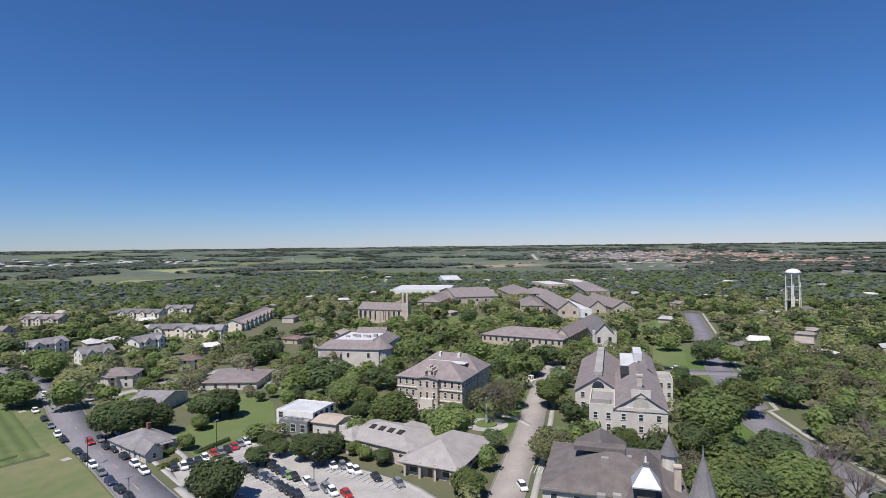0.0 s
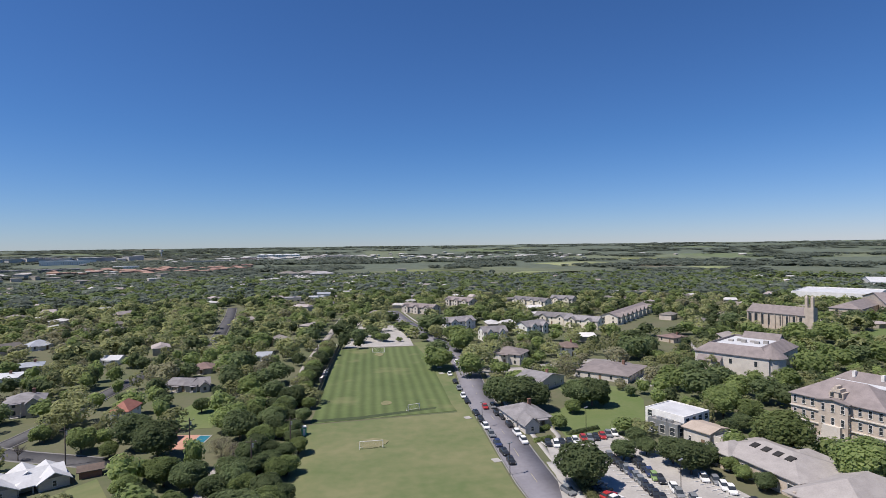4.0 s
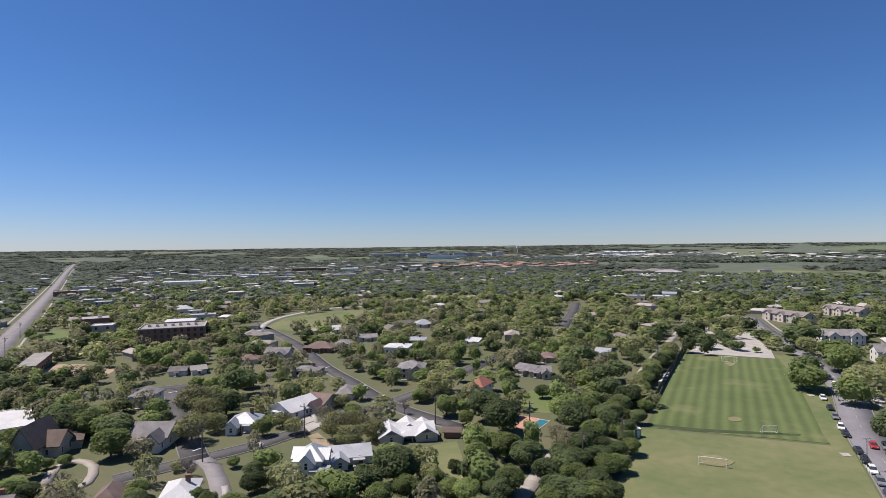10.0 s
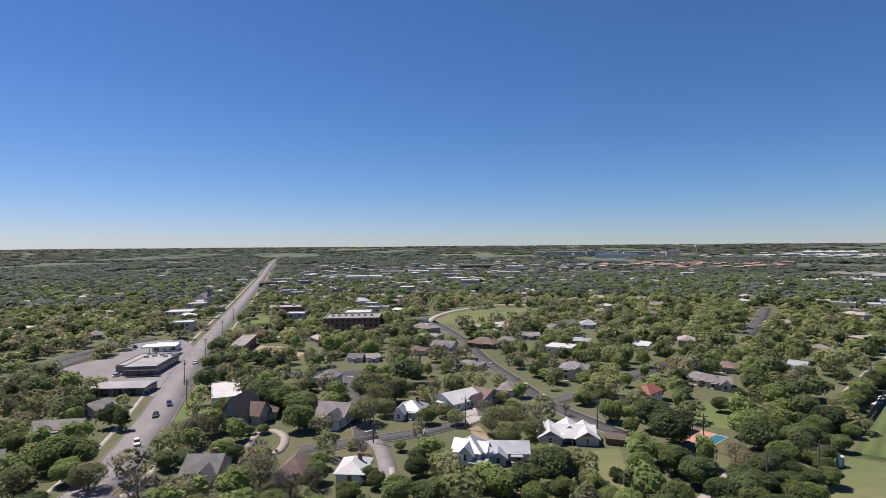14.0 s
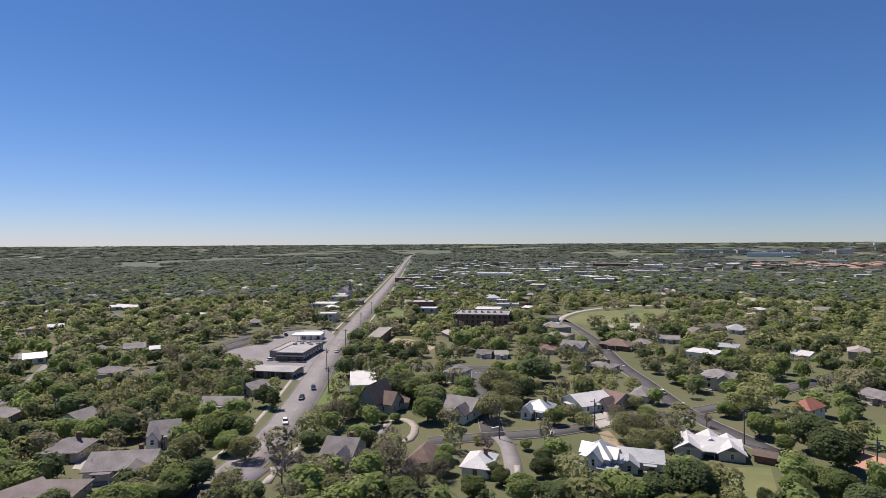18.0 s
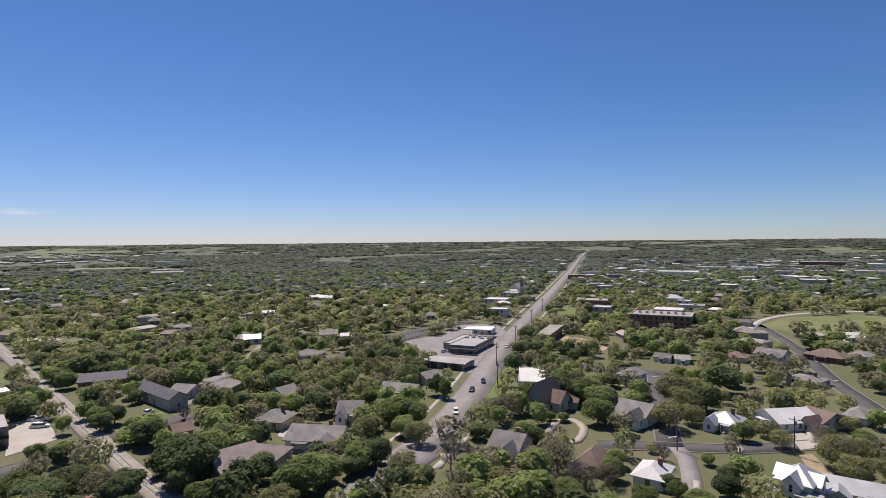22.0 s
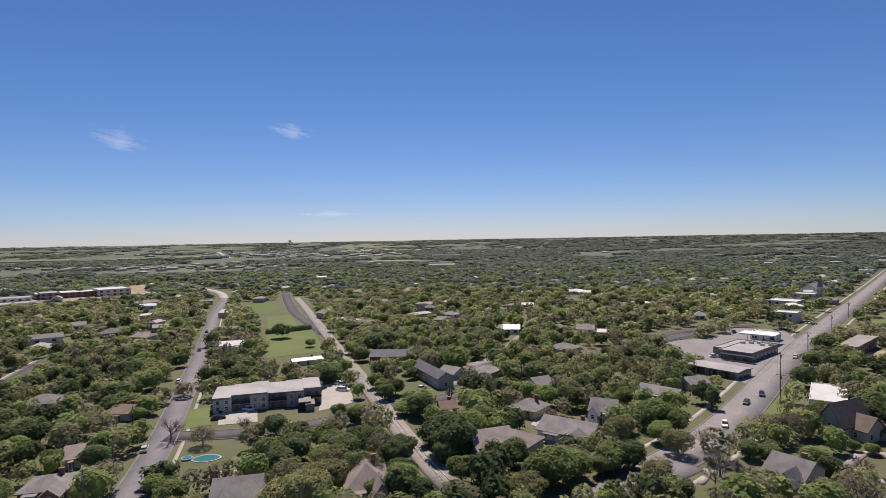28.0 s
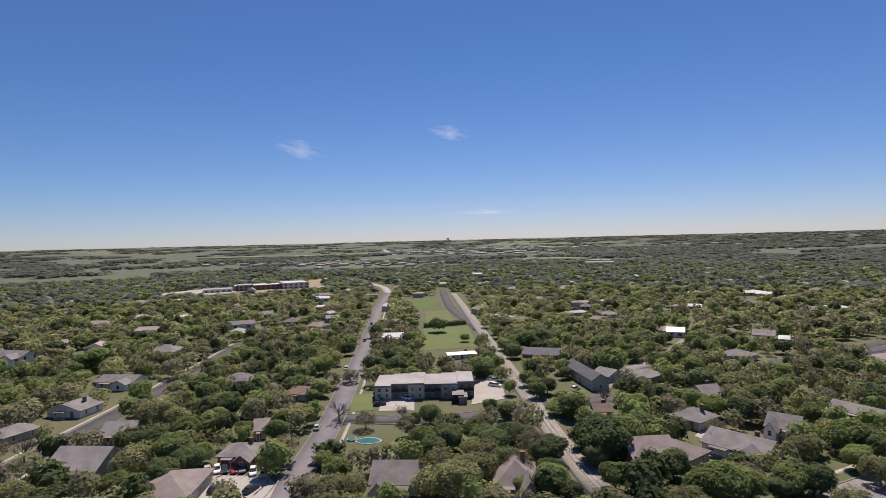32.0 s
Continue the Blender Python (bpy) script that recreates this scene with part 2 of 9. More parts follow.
# ---- ground ----
def rise(r):
    """Height of the land: flat round the town, climbing slowly to the far ridges."""
    k = np.clip((np.asarray(r, float) - 1300) / 3500, 0, 1)
    return 54.0 * k * k * (3 - 2 * k)


def ground():
    radii = np.r_[0, np.linspace(40, 1200, 18), np.linspace(1300, 4800, 36)]
    turns = np.radians(np.arange(0, 360, 2.0))
    verts, quads = [], []
    for r in radii:
        for a in turns:
            h = float(rise(r))
            if r > 1300:
                h += (noise.noise(Vector((math.cos(a) * r / 900, math.sin(a) * r / 900, 3.1)))) * 3.0 * min(1, (r - 1300) / 1500)
            verts.append((-math.sin(a) * r, math.cos(a) * r, h))
    k = len(turns)
    for i in range(len(radii) - 1):
        for j in range(k):
            quads.append((i * k + j, i * k + (j + 1) % k, (i + 1) * k + (j + 1) % k, (i + 1) * k + j)[::-1])
    me = quick("ground", verts, quads, GROUND)
    me.polygons.foreach_set("use_smooth", [True] * len(me.polygons))
    return tagged(new("ground", me), "grassy town ground with bare earth reaching green fields at the horizon", "ground", kind="structure")


def ground_material():
    m = mat("ground_grass", (0.088, 0.106, 0.05), (0.128, 0.122, 0.074), 0.035, 0.95, 0.3, fine=14)
    n, l = m.node_tree.nodes, m.node_tree.links
    b = n["Principled BSDF"]
    near = b.inputs["Base Color"].links[0].from_socket
    geo = n.new("ShaderNodeNewGeometry")
    # far land: patchwork of woods, pasture and ploughed fields; wood tone greyed for haze
    vor = n.new("ShaderNodeTexVoronoi")
    vor.inputs["Scale"].default_value = 0.0026
    stretch = n.new("ShaderNodeVectorMath")
    stretch.operation = "MULTIPLY"
    stretch.inputs[1].default_value = (1, 1, 0)
    l.new(geo.outputs["Position"], stretch.inputs[0])
    l.new(stretch.outputs[0], vor.inputs["Vector"])
    sep = n.new("ShaderNodeSeparateColor")
    l.new(vor.outputs["Color"], sep.inputs[0])
    ramp = n.new("ShaderNodeValToRGB")
    ramp.color_ramp.interpolation = "CONSTANT"
    e = ramp.color_ramp.elements
    e[0].position, e[0].color = 0, (0.10, 0.12, 0.085, 1)
    e[1].position, e[1].color = 0.68, (0.13, 0.15, 0.09, 1)
    for p, c in ((0.78, (0.09, 0.11, 0.07, 1)), (0.88, (0.15, 0.14, 0.10, 1)), (0.93, (0.12, 0.15, 0.075, 1))):
        s = e.new(p)
        s.color = c
    l.new(sep.outputs[0], ramp.inputs[0])
    tx = n.new("ShaderNodeTexNoise")
    tx.inputs["Scale"].default_value, tx.inputs["Detail"].default_value = 0.03, 5
    l.new(stretch.outputs[0], tx.inputs["Vector"])
    mul = n.new("ShaderNodeMix")
    mul.data_type, mul.blend_type = "RGBA", "OVERLAY"
    mul.inputs[0].default_value = 0.6
    l.new(ramp.outputs[0], mul.inputs[6])
    l.new(tx.outputs[0], mul.inputs[7])
    dist = n.new("ShaderNodeVectorMath")
    dist.operation = "LENGTH"
    l.new(stretch.outputs[0], dist.inputs[0])
    k = n.new("ShaderNodeMapRange")
    k.inputs[1].default_value, k.inputs[2].default_value = 900, 1500
    l.new(dist.outputs["Value"], k.inputs[0])
    out = n.new("ShaderNodeMix")
    out.data_type = "RGBA"
    l.new(k.outputs[0], out.inputs[0])
    l.new(near, out.inputs[6])
    l.new(mul.outputs[2], out.inputs[7])
    l.new(out.outputs[2], b.inputs["Base Color"])
    return m


GROUND = ground_material()
ground()

CLEAR = []  # (x, y, radius) where no scattered tree may stand
LANES = []  # (x0, y0, x1, y1, half width)
OPEN = []   # plan outlines without scattered trees
SIGHT = []  # (x, y, half width, height): roofs that stand clear of the trees before them


def smooth_line(points, step=12.0):
    """A rounded line through the points."""
    p = [np.array(q, float) for q in points]
    p = [2 * p[0] - p[1], *p, 2 * p[-1] - p[-2]]
    out = []
    for i in range(1, len(p) - 2):
        k = max(2, int(np.linalg.norm(p[i + 1] - p[i]) / step))
        for j in range(k):
            t = j / k
            out.append(0.5 * (2 * p[i] + (p[i + 1] - p[i - 1]) * t + (2 * p[i - 1] - 5 * p[i] + 4 * p[i + 1] - p[i + 2]) * t * t
                              + (3 * p[i] - p[i - 1] - 3 * p[i + 1] + p[i + 2]) * t ** 3))
    out.append(p[-2])
    return np.array(out)


def strip(line, left, right, z0, z1):
    """A slab along a line from left to right of it (metres, right positive)."""
    d = np.gradient(line, axis=0)
    d /= np.linalg.norm(d, axis=1)[:, None] + 1e-9
    n = np.stack([d[:, 1], -d[:, 0]], 1)
    a, b = line + n * left, line + n * right
    far = rise(np.linalg.norm(line, axis=1))[:, None]
    rows = [np.c_[a, far + z0], np.c_[a, far + z1], np.c_[b, far + z1], np.c_[b, far + z0]]
    verts = np.stack(rows, 1).reshape(-1, 3)
    quads = [(4 * i + j, 4 * i + j + 1, 4 * i + j + 5, 4 * i + j + 4) for i in range(len(line) - 1) for j in range(3)]
    e = 4 * (len(line) - 1)
    quads += [(0, 3, 2, 1), (e, e + 1, e + 2, e + 3)]
    return verts, quads


LEVEL = 0.0


def road(name, label, points, width, material="asphalt", kerb=True, z=0.06, walks=(), mid=False):
    """A paved way with raised kerbs, and pavements at the given (offset, width) beside it."""
    global LEVEL
    LEVEL += 0.005
    z += LEVEL
    line = smooth_line(points)
    base = tagged(new(name, quick(name, *strip(line, -width / 2, width / 2, -0.3, z), material)), label, "road", kind="structure")
    for a, b in zip(line[:-1], line[1:]):
        far = float(np.hypot(*a))
        LANES.append((*a, *b, width / 2 + 1.2 + max(0, min(1, (far - 400) / 500)) * 13))
    if kerb:
        for s in (-1, 1):
            lo, hi = sorted((s * width / 2, s * (width / 2 + 0.35)))
            tagged(new("kerb", quick("kerb", *strip(line, lo, hi, -0.3, z + 0.14), "kerbstone")), "pale concrete kerb along the street", "kerb", kind="structure")
    for off, wide in walks:
        tagged(new("pavement", quick("pavement", *strip(line, off - wide / 2, off + wide / 2, -0.3, 0.05), "concrete")),
               "pale concrete footway beside the street", "pavement", kind="structure")
        for a, b in zip(line[:-1:2], line[1::2]):
            d = (b - a) / (np.linalg.norm(b - a) + 1e-9)
            n = np.array([d[1], -d[0]]) * off
            LANES.append((*(a + n), *(b + n), 1.0))
    if mid:
        v, q = [], []
        for i in range(0, len(line) - 1):
            a, b = strip(np.array([line[i], line[i] + (line[i + 1] - line[i]) * 0.33]), -0.07, 0.07, z, z + 0.006)
            q += [tuple(j + len(v) for j in f) for f in b]
            v += a.tolist()
        tagged(new("road_marking", quick("road_marking", v, q, YELLOW)), "worn broken centre line on the street", "marking", kind="structure")
    return base


def area(name, label, points, material, z=0.05, category="pavement", open_=True, round_=False):
    """A paved or planted plot with the given outline."""
    global LEVEL
    LEVEL += 0.002
    z += LEVEL * 0.5
    pts = points
    if round_:
        pts = [tuple(q) for q in smooth_line([*points, points[0]], 6.0)[:-1]]
    if sum(a[0] * b[1] - b[0] * a[1] for a, b in zip(pts, [*pts[1:], pts[0]])) < 0:
        pts = pts[::-1]
    if open_:
        OPEN.append(points)
    return tagged(part(name, prism(pts, -0.3, z), material), label, category, kind="structure")


YELLOW = mat("worn_line", (0.50, 0.44, 0.28), (0.32, 0.29, 0.22), 0.6, 0.8, 0)


# ---- streets ----
road("street_maple", "grey asphalt street lined with parked cars beside the sports field",
     [(47.1, 91.0), (46.6, 124.3), (49.2, 159.8), (52.3, 205.7), (60.3, 269.2), (58.5, 342.5), (51.5, 420.5), (48.8, 495.0)], 10.0, "asphalt_mid", walks=((8.4, 1.5),), mid=True)
road("street_avenue", "wide pale asphalt avenue running straight to the horizon",
     [(-131.1, 29.7), (-161.3, 56.6), (-198.2, 82.2), (-275.7, 132.0), (-394.5, 213.6), (-594.2, 353.6), (-968.5, 612.1), (-1474.3, 959.7), (-2117.5, 1419.0)], 11.6, "asphalt_pale", walks=((10, 1.5), (-10, 1.5)), mid=True)
road("street_hutto", "grey asphalt street climbing past the apartments",
     [(-79.8, -76.5), (-101.6, -82.7), (-138.4, -97.1), (-185.7, -118.8), (-232.9, -141.3), (-309.0, -178.2), (-432.1, -239.1), (-552.6, -292.9)], 7.6, "asphalt_mid", walks=((6.2, 1.1),))
road("street_bend", "dark new asphalt street past a green park",
     [(-334.8, -112.4), (-388.5, -144.9), (-442.3, -175.5), (-531.0, -216.9), (-611.1, -252.1)], 9.0, "asphalt")
road("street_crossing", "grey asphalt side street over the railway",
     [(-152.5, -102.4), (-155.9, -84.9), (-162.6, -68.7), (-173.1, -53.7), (-184.4, -41.8), (-194.5, -28.6), (-203.1, -18.4)], 8.0, "asphalt")
road("street_elm", "dark asphalt residential street between gardens",
     [(-61.9, 160.6), (-77.7, 167.7), (-98.9, 177.9), (-129.4, 201.5), (-159.1, 224.2), (-204.7, 265.1), (-251.5, 301.4), (-307.0, 340.8)], 6.8, "asphalt")
road("street_cross", "dark asphalt residential cross street",
     [(-130.2, 92.3), (-122.5, 108.3), (-113.2, 126.9), (-108.6, 149.1), (-105.4, 164.3), (-98.9, 177.9), (-93.7, 206.1), (-90.8, 245.9), (-86.7, 279.9)], 6.6, "asphalt")
road("street_short", "dark asphalt street end between houses",
     [(-121.6, 110.0), (-142.7, 125.6), (-170.5, 147.2), (-192.1, 164.4)], 7.0, "asphalt")
road("street_upper", "dark asphalt street behind the houses",
     [(-229.6, 134.3), (-214.3, 149.9), (-194.7, 168.0), (-172.8, 194.8), (-163.3, 224.6)], 6.8, "asphalt")
road("drive_campus", "pale concrete campus drive between lawns",
     [(89.8, 65.9), (107.4, 75.0), (138.8, 90.8), (168.5, 106.7), (208.2, 126.8), (241.8, 142.8)], 8.0, "drive_pink", walks=((6.2, 1.6),))
road("street_east", "wide grey asphalt street along the campus edge",
     [(-26.7, -141.7), (185.3, 32.2), (216.2, 48.4), (273.4, 74.5), (359.3, 107.1), (419.7, 130.4), (485.5, 155.9)], 11, "asphalt_mid", walks=((8.5, 1.5),))
road("street_east_cross", "grey asphalt cross street at the campus edge",
     [(250.5, 93.9), (262.6, 75.2), (271.0, 59.9)], 9.0, "asphalt_mid")
road("street_north", "pale asphalt lane between student houses",
     [(57.4, 246.7), (75.4, 243.9), (90.3, 244.6), (111.7, 252.0), (134.7, 247.7), (123.5, 201.5)], 7.5, "concrete")
road("railway_bed", "pale ballast bed of the railway",
     [(-122.9, -12.4), (-148.4, -25.7), (-176.8, -39.1), (-240.4, -68.2), (-334.8, -112.4), (-463.6, -172.7), (-560.5, -218.9)], 6, "ballast", kerb=False)

# ---- open plots ----
OPEN.append([(43.9, 327.1), (40.3, 148.8), (40.0, 101.9), (47.1, 91.0), (46.6, 124.3), (49.2, 159.8), (52.3, 205.7), (60.3, 269.2), (55.2, 338.5)])  # verge of the sports field
OPEN.append([(-355.4, -164.7), (-378.7, -134.7), (-248.7, -81.8), (-231.3, -108.4)])
OPEN.append([(-509.2, -259.1), (-535.2, -228.8), (-360.2, -142.3), (-336.8, -155.3)])
OPEN.append([(-146.5, -93.1), (-149.4, -74.8), (-125.9, -62.6), (-116.5, -70.7), (-126.8, -81.3)])
OPEN.append([(-157.9, -92.5), (-192.2, -110.8), (-207.8, -72.3), (-203.5, -57.7), (-173.1, -50.0)])
OPEN.append([(-10.9, 193.3), (45.7, 194.8), (41.4, 167.6), (-11.4, 169.2)])


# ---- buildings ----
WINDOW = {}


def window_meshes(w, h, frame_material):
    key = (w, h, frame_material)
    if key not in WINDOW:
        t = 0.11
        bm = boxes((-w / 2, -w / 2 + t, -0.05, 0.09, 0, h), (w / 2 - t, w / 2, -0.05, 0.09, 0, h), (-w / 2 + t, w / 2 - t, -0.05, 0.09, h - t, h),
                   (-w / 2 - 0.08, w / 2 + 0.08, -0.05, 0.16, -0.12, 0), (-w / 2 + t, w / 2 - t, -0.05, 0.07, h / 2 - 0.04, h / 2 + 0.04))
        a = bpy.data.meshes.new("window")
        bm.to_mesh(a)
        bm.free()
        a.materials.append(M[frame_material])
        bm = boxes((-w / 2 + t, w / 2 - t, -0.04, 0.03, 0, h - t))
        b = bpy.data.meshes.new("pane")
        bm.to_mesh(b)
        bm.free()
        b.materials.append(M["glass"])
        WINDOW[key] = (a, b)
    return WINDOW[key]


def window(parent, x, y, z, turn, w, h, frame_material="trim", whole=False):
    """A window; far off it is one mesh, frame and glass together."""
    a, b = window_meshes(w, h, frame_material)
    if whole:
        key = (w, h, frame_material, "whole")
        if key not in WINDOW:
            bm = boxes((-w / 2, w / 2, -0.05, 0.09, -0.08, h))
            face = max(bm.faces, key=lambda f: f.calc_center_median().y)
            bmesh.ops.inset_individual(bm, faces=[face], thickness=0.11, depth=-0.07)
            face.material_index = 1
            me = bpy.data.meshes.new("window")
            bm.to_mesh(me)
            bm.free()
            me.materials.append(M[frame_material])
            me.materials.append(M["glass"])
            WINDOW[key] = me
        ob = new("window", WINDOW[key])
        ob.parent, ob.matrix_basis = parent, pose(x, y, z, 0, 0, turn)
        return
    ob = new("window", a)
    ob.parent, ob.matrix_basis = parent, pose(x, y, z, 0, 0, turn)
    pane = new("pane", b)
    pane.parent = ob


def roof_mesh(cx, cy, w, d, h, kind, up, over=0.55, thick=0.22):
    """A pitched roof with eaves and thickness over the rectangle; kind: gx, gy (ridge along x or y), hip, pyramid."""
    bm = bmesh.new()
    X, Y = w / 2 + over, d / 2 + over
    drop = over * up / max(0.1, (d if kind == "gx" else w if kind == "gy" else min(w, d)) / 2)
    z0, z1 = h - drop, h + up
    if kind == "gx":
        top = [(-X, 0), (X, 0)]
    elif kind == "gy":
        top = [(0, -Y), (0, Y)]
    elif kind == "pyramid":
        top = [(0, 0)]
    else:
        k = abs(X - Y)
        top = [(-k, 0), (k, 0)] if X > Y else [(0, -k), (0, k)]
        if k < 0.3:
            top = [(0, 0)]
    for lift in (0,):
        c = [bm.verts.new((cx + x, cy + y, z0)) for x, y in ((-X, -Y), (X, -Y), (X, Y), (-X, Y))]
        t = [bm.verts.new((cx + x, cy + y, z1)) for x, y in top]
        if len(t) == 1:
            f = [(c[0], c[1], t[0]), (c[1], c[2], t[0]), (c[2], c[3], t[0]), (c[3], c[0], t[0])]
        elif top[0][1] == 0 and top[0][0] < 0 and kind != "gy":
            f = [(c[0], c[1], t[1], t[0]), (c[2], c[3], t[0], t[1])]
            if kind != "gx":
                f += [(c[1], c[2], t[1]), (c[3], c[0], t[0])]
        else:
            f = [(c[1], c[2], t[1], t[0]), (c[3], c[0], t[0], t[1])]
            if kind != "gy":
                f += [(c[0], c[1], t[0]), (c[2], c[3], t[1])]
        for q in f:
            bm.faces.new(q)
    bmesh.ops.recalc_face_normals(bm, faces=bm.faces)
    if sum(q.normal.z for q in bm.faces) < 0:
        bmesh.ops.reverse_faces(bm, faces=bm.faces)
    under = bmesh.ops.duplicate(bm, geom=bm.verts[:] + bm.edges[:] + bm.faces[:])
    moved = [g for g in under["geom"] if isinstance(g, bmesh.types.BMVert)]
    for v in moved:
        v.co.z -= thick
    bmesh.ops.reverse_faces(bm, faces=[g for g in under["geom"] if isinstance(g, bmesh.types.BMFace)])
    edges = [e for e in bm.edges if len(e.link_faces) == 1]
    bmesh.ops.bridge_loops(bm, edges=edges)
    return bm


def wall_mesh(cx, cy, w, d, h, kind, up):
    bm = boxes((cx - w / 2, cx + w / 2, cy - d / 2, cy + d / 2, -0.4, h))
    if kind in ("gx", "gy"):
        for s in (-1, 1):
            if kind == "gx":
                pts = [(cx + s * w / 2, cy - d / 2, h), (cx + s * w / 2, cy + d / 2, h), (cx + s * w / 2, cy, h + up * 0.97)]
                off = Vector((-s * 0.25, 0, 0))
            else:
                pts = [(cx - w / 2, cy + s * d / 2, h), (cx + w / 2, cy + s * d / 2, h), (cx, cy + s * d / 2, h + up * 0.97)]
                off = Vector((0, -s * 0.25, 0))
            a = [bm.verts.new(p) for p in pts]
            b = [bm.verts.new(Vector(p) + off) for p in pts]
            bm.faces.new(a)
            bm.faces.new(b[::-1])
            for i in range(3):
                bm.faces.new((a[i], a[(i + 1) % 3], b[(i + 1) % 3], b[i]))
        bmesh.ops.recalc_face_normals(bm, faces=bm.faces)
    return bm


def parapet_mesh(cx, cy, w, d, h, up):
    X, Y, t = w / 2, d / 2, 0.3
    return boxes((cx - X, cx + X, cy - Y, cy - Y + t, h, h + up), (cx - X, cx + X, cy + Y - t, cy + Y, h, h + up),
                 (cx - X, cx - X + t, cy - Y + t, cy + Y - t, h, h + up), (cx + X - t, cx + X, cy - Y + t, cy + Y - t, h, h + up))


def building(name, label, category, x, y, turn, wings, wall="wall", roof="shingle", group="", win=(1.0, 1.5), gap=3.4, floor_h=3.1, sill=0.9,
             windows=True, door=True, chimney=None, frame_material="trim", clear=True):
    """A building from wings (cx, cy, width, depth, height, roof kind, roof rise, floors), in its own axes with the front towards -y."""
    root = thing(name, x, y, turn, label, category, group)
    rects = []
    for wing in wings:
        cx, cy, w, d, h, kind, up, floors = wing[:8]
        wm, rm = (wing[8] if len(wing) > 8 and wing[8] else wall), (wing[9] if len(wing) > 9 else roof)
        body = part("wall", wall_mesh(cx, cy, w, d, h, kind, up), wm, root)
        if kind == "flat":
            part("roof", boxes((cx - w / 2 + 0.3, cx + w / 2 - 0.3, cy - d / 2 + 0.3, cy + d / 2 - 0.3, h - 0.1, h + 0.08)), rm, root)
            part("parapet", parapet_mesh(cx, cy, w, d, h + 0.004, up), wm, root)
        elif kind == "slab":
            part("roof", boxes((cx - w / 2 - 0.6, cx + w / 2 + 0.6, cy - d / 2 - 0.6, cy + d / 2 + 0.6, h, h + 0.35)), rm, root)
        elif kind != "none":
            part("roof", roof_mesh(cx, cy, w, d, h, kind, up), rm, root)
        rects.append((cx, cy, w, d, h))
        if windows and floors:
            step = h / floors
            for side in range(4):
                long = w if side % 2 == 0 else d
                count = max(1, int(long / gap))
                for i in range(count):
                    u = (i + 0.5) / count * long - long / 2
                    px, py, ang = ((cx + u, cy - d / 2, 180), (cx + w / 2, cy + u, -90), (cx + u, cy + d / 2, 0), (cx - w / 2, cy + u, 90))[side]
                    nx, ny = ((0, -1), (1, 0), (0, 1), (-1, 0))[side]
                    for fl in range(int(floors)):
                        z = fl * step + min(sill, step * 0.3)
                        if any(abs(px + nx * 0.4 - q[0]) < q[2] / 2 and abs(py + ny * 0.4 - q[1]) < q[3] / 2 and z < q[4]
                               for q in [(r[0], r[1], r[2], r[3], r[4]) for r in wings if r is not wing]):
                            continue
                        if door and fl == 0 and side == 0 and i == count // 2 and wing is wings[0]:
                            dm = boxes((-0.55, 0.55, -0.05, 0.08, -0.3, 2.1))
                            ob = part("door", dm, "wood", root)
                            ob.matrix_basis = pose(px, py, 0.2, 0, 0, ang)
                            continue
                        window(body, px, py, z, ang, win[0], round(min(win[1], step * 0.62), 2), frame_material, math.hypot(x, y) > 240)
    if chimney:
        for cx, cy, top in [chimney] if isinstance(chimney[0], (int, float)) else chimney:
            part("chimney", boxes((cx - 0.5, cx + 0.5, cy - 0.4, cy + 0.4, 0, top), (cx - 0.6, cx + 0.6, cy - 0.5, cy + 0.5, top, top + 0.2)), "brick", root)
    if clear:
        near = math.hypot(x, y)
        if 60 < near < 1900:
            SIGHT.append((x, y, max(min(q[2], 16 + near * 0.03) for q in wings) * 0.42, max(q[4] + q[6] * (0.15 if near < 400 else -0.4) for q in wings)))
        reach = max(q[2] for q in wings) * 0.5
        if 60 < near < 520 and (math.atan2(-x, y) < 0.95 or near < 260):
            # gardens stay open towards the middle of the town
            for k in (0.7, 1.25) if math.atan2(-x, y) < 0.95 else (0.75,):
                CLEAR.append((x * (1 - reach * k / near), y * (1 - reach * k / near), reach * 0.8))
        c, s = math.cos(radians(turn)), math.sin(radians(turn))
        for cx, cy, w, d, *_ in wings:
            k = max(1, round(max(w, d) / max(2.0, min(w, d))))
            for i in range(k):
                o = ((i + 0.5) / k - 0.5) * max(w, d)
                ux, uy = (cx + o, cy) if w > d else (cx, cy + o)
                CLEAR.append((x + ux * c - uy * s, y + ux * s + uy * c, min(w, d) * 0.55 + 0.4))
    return root


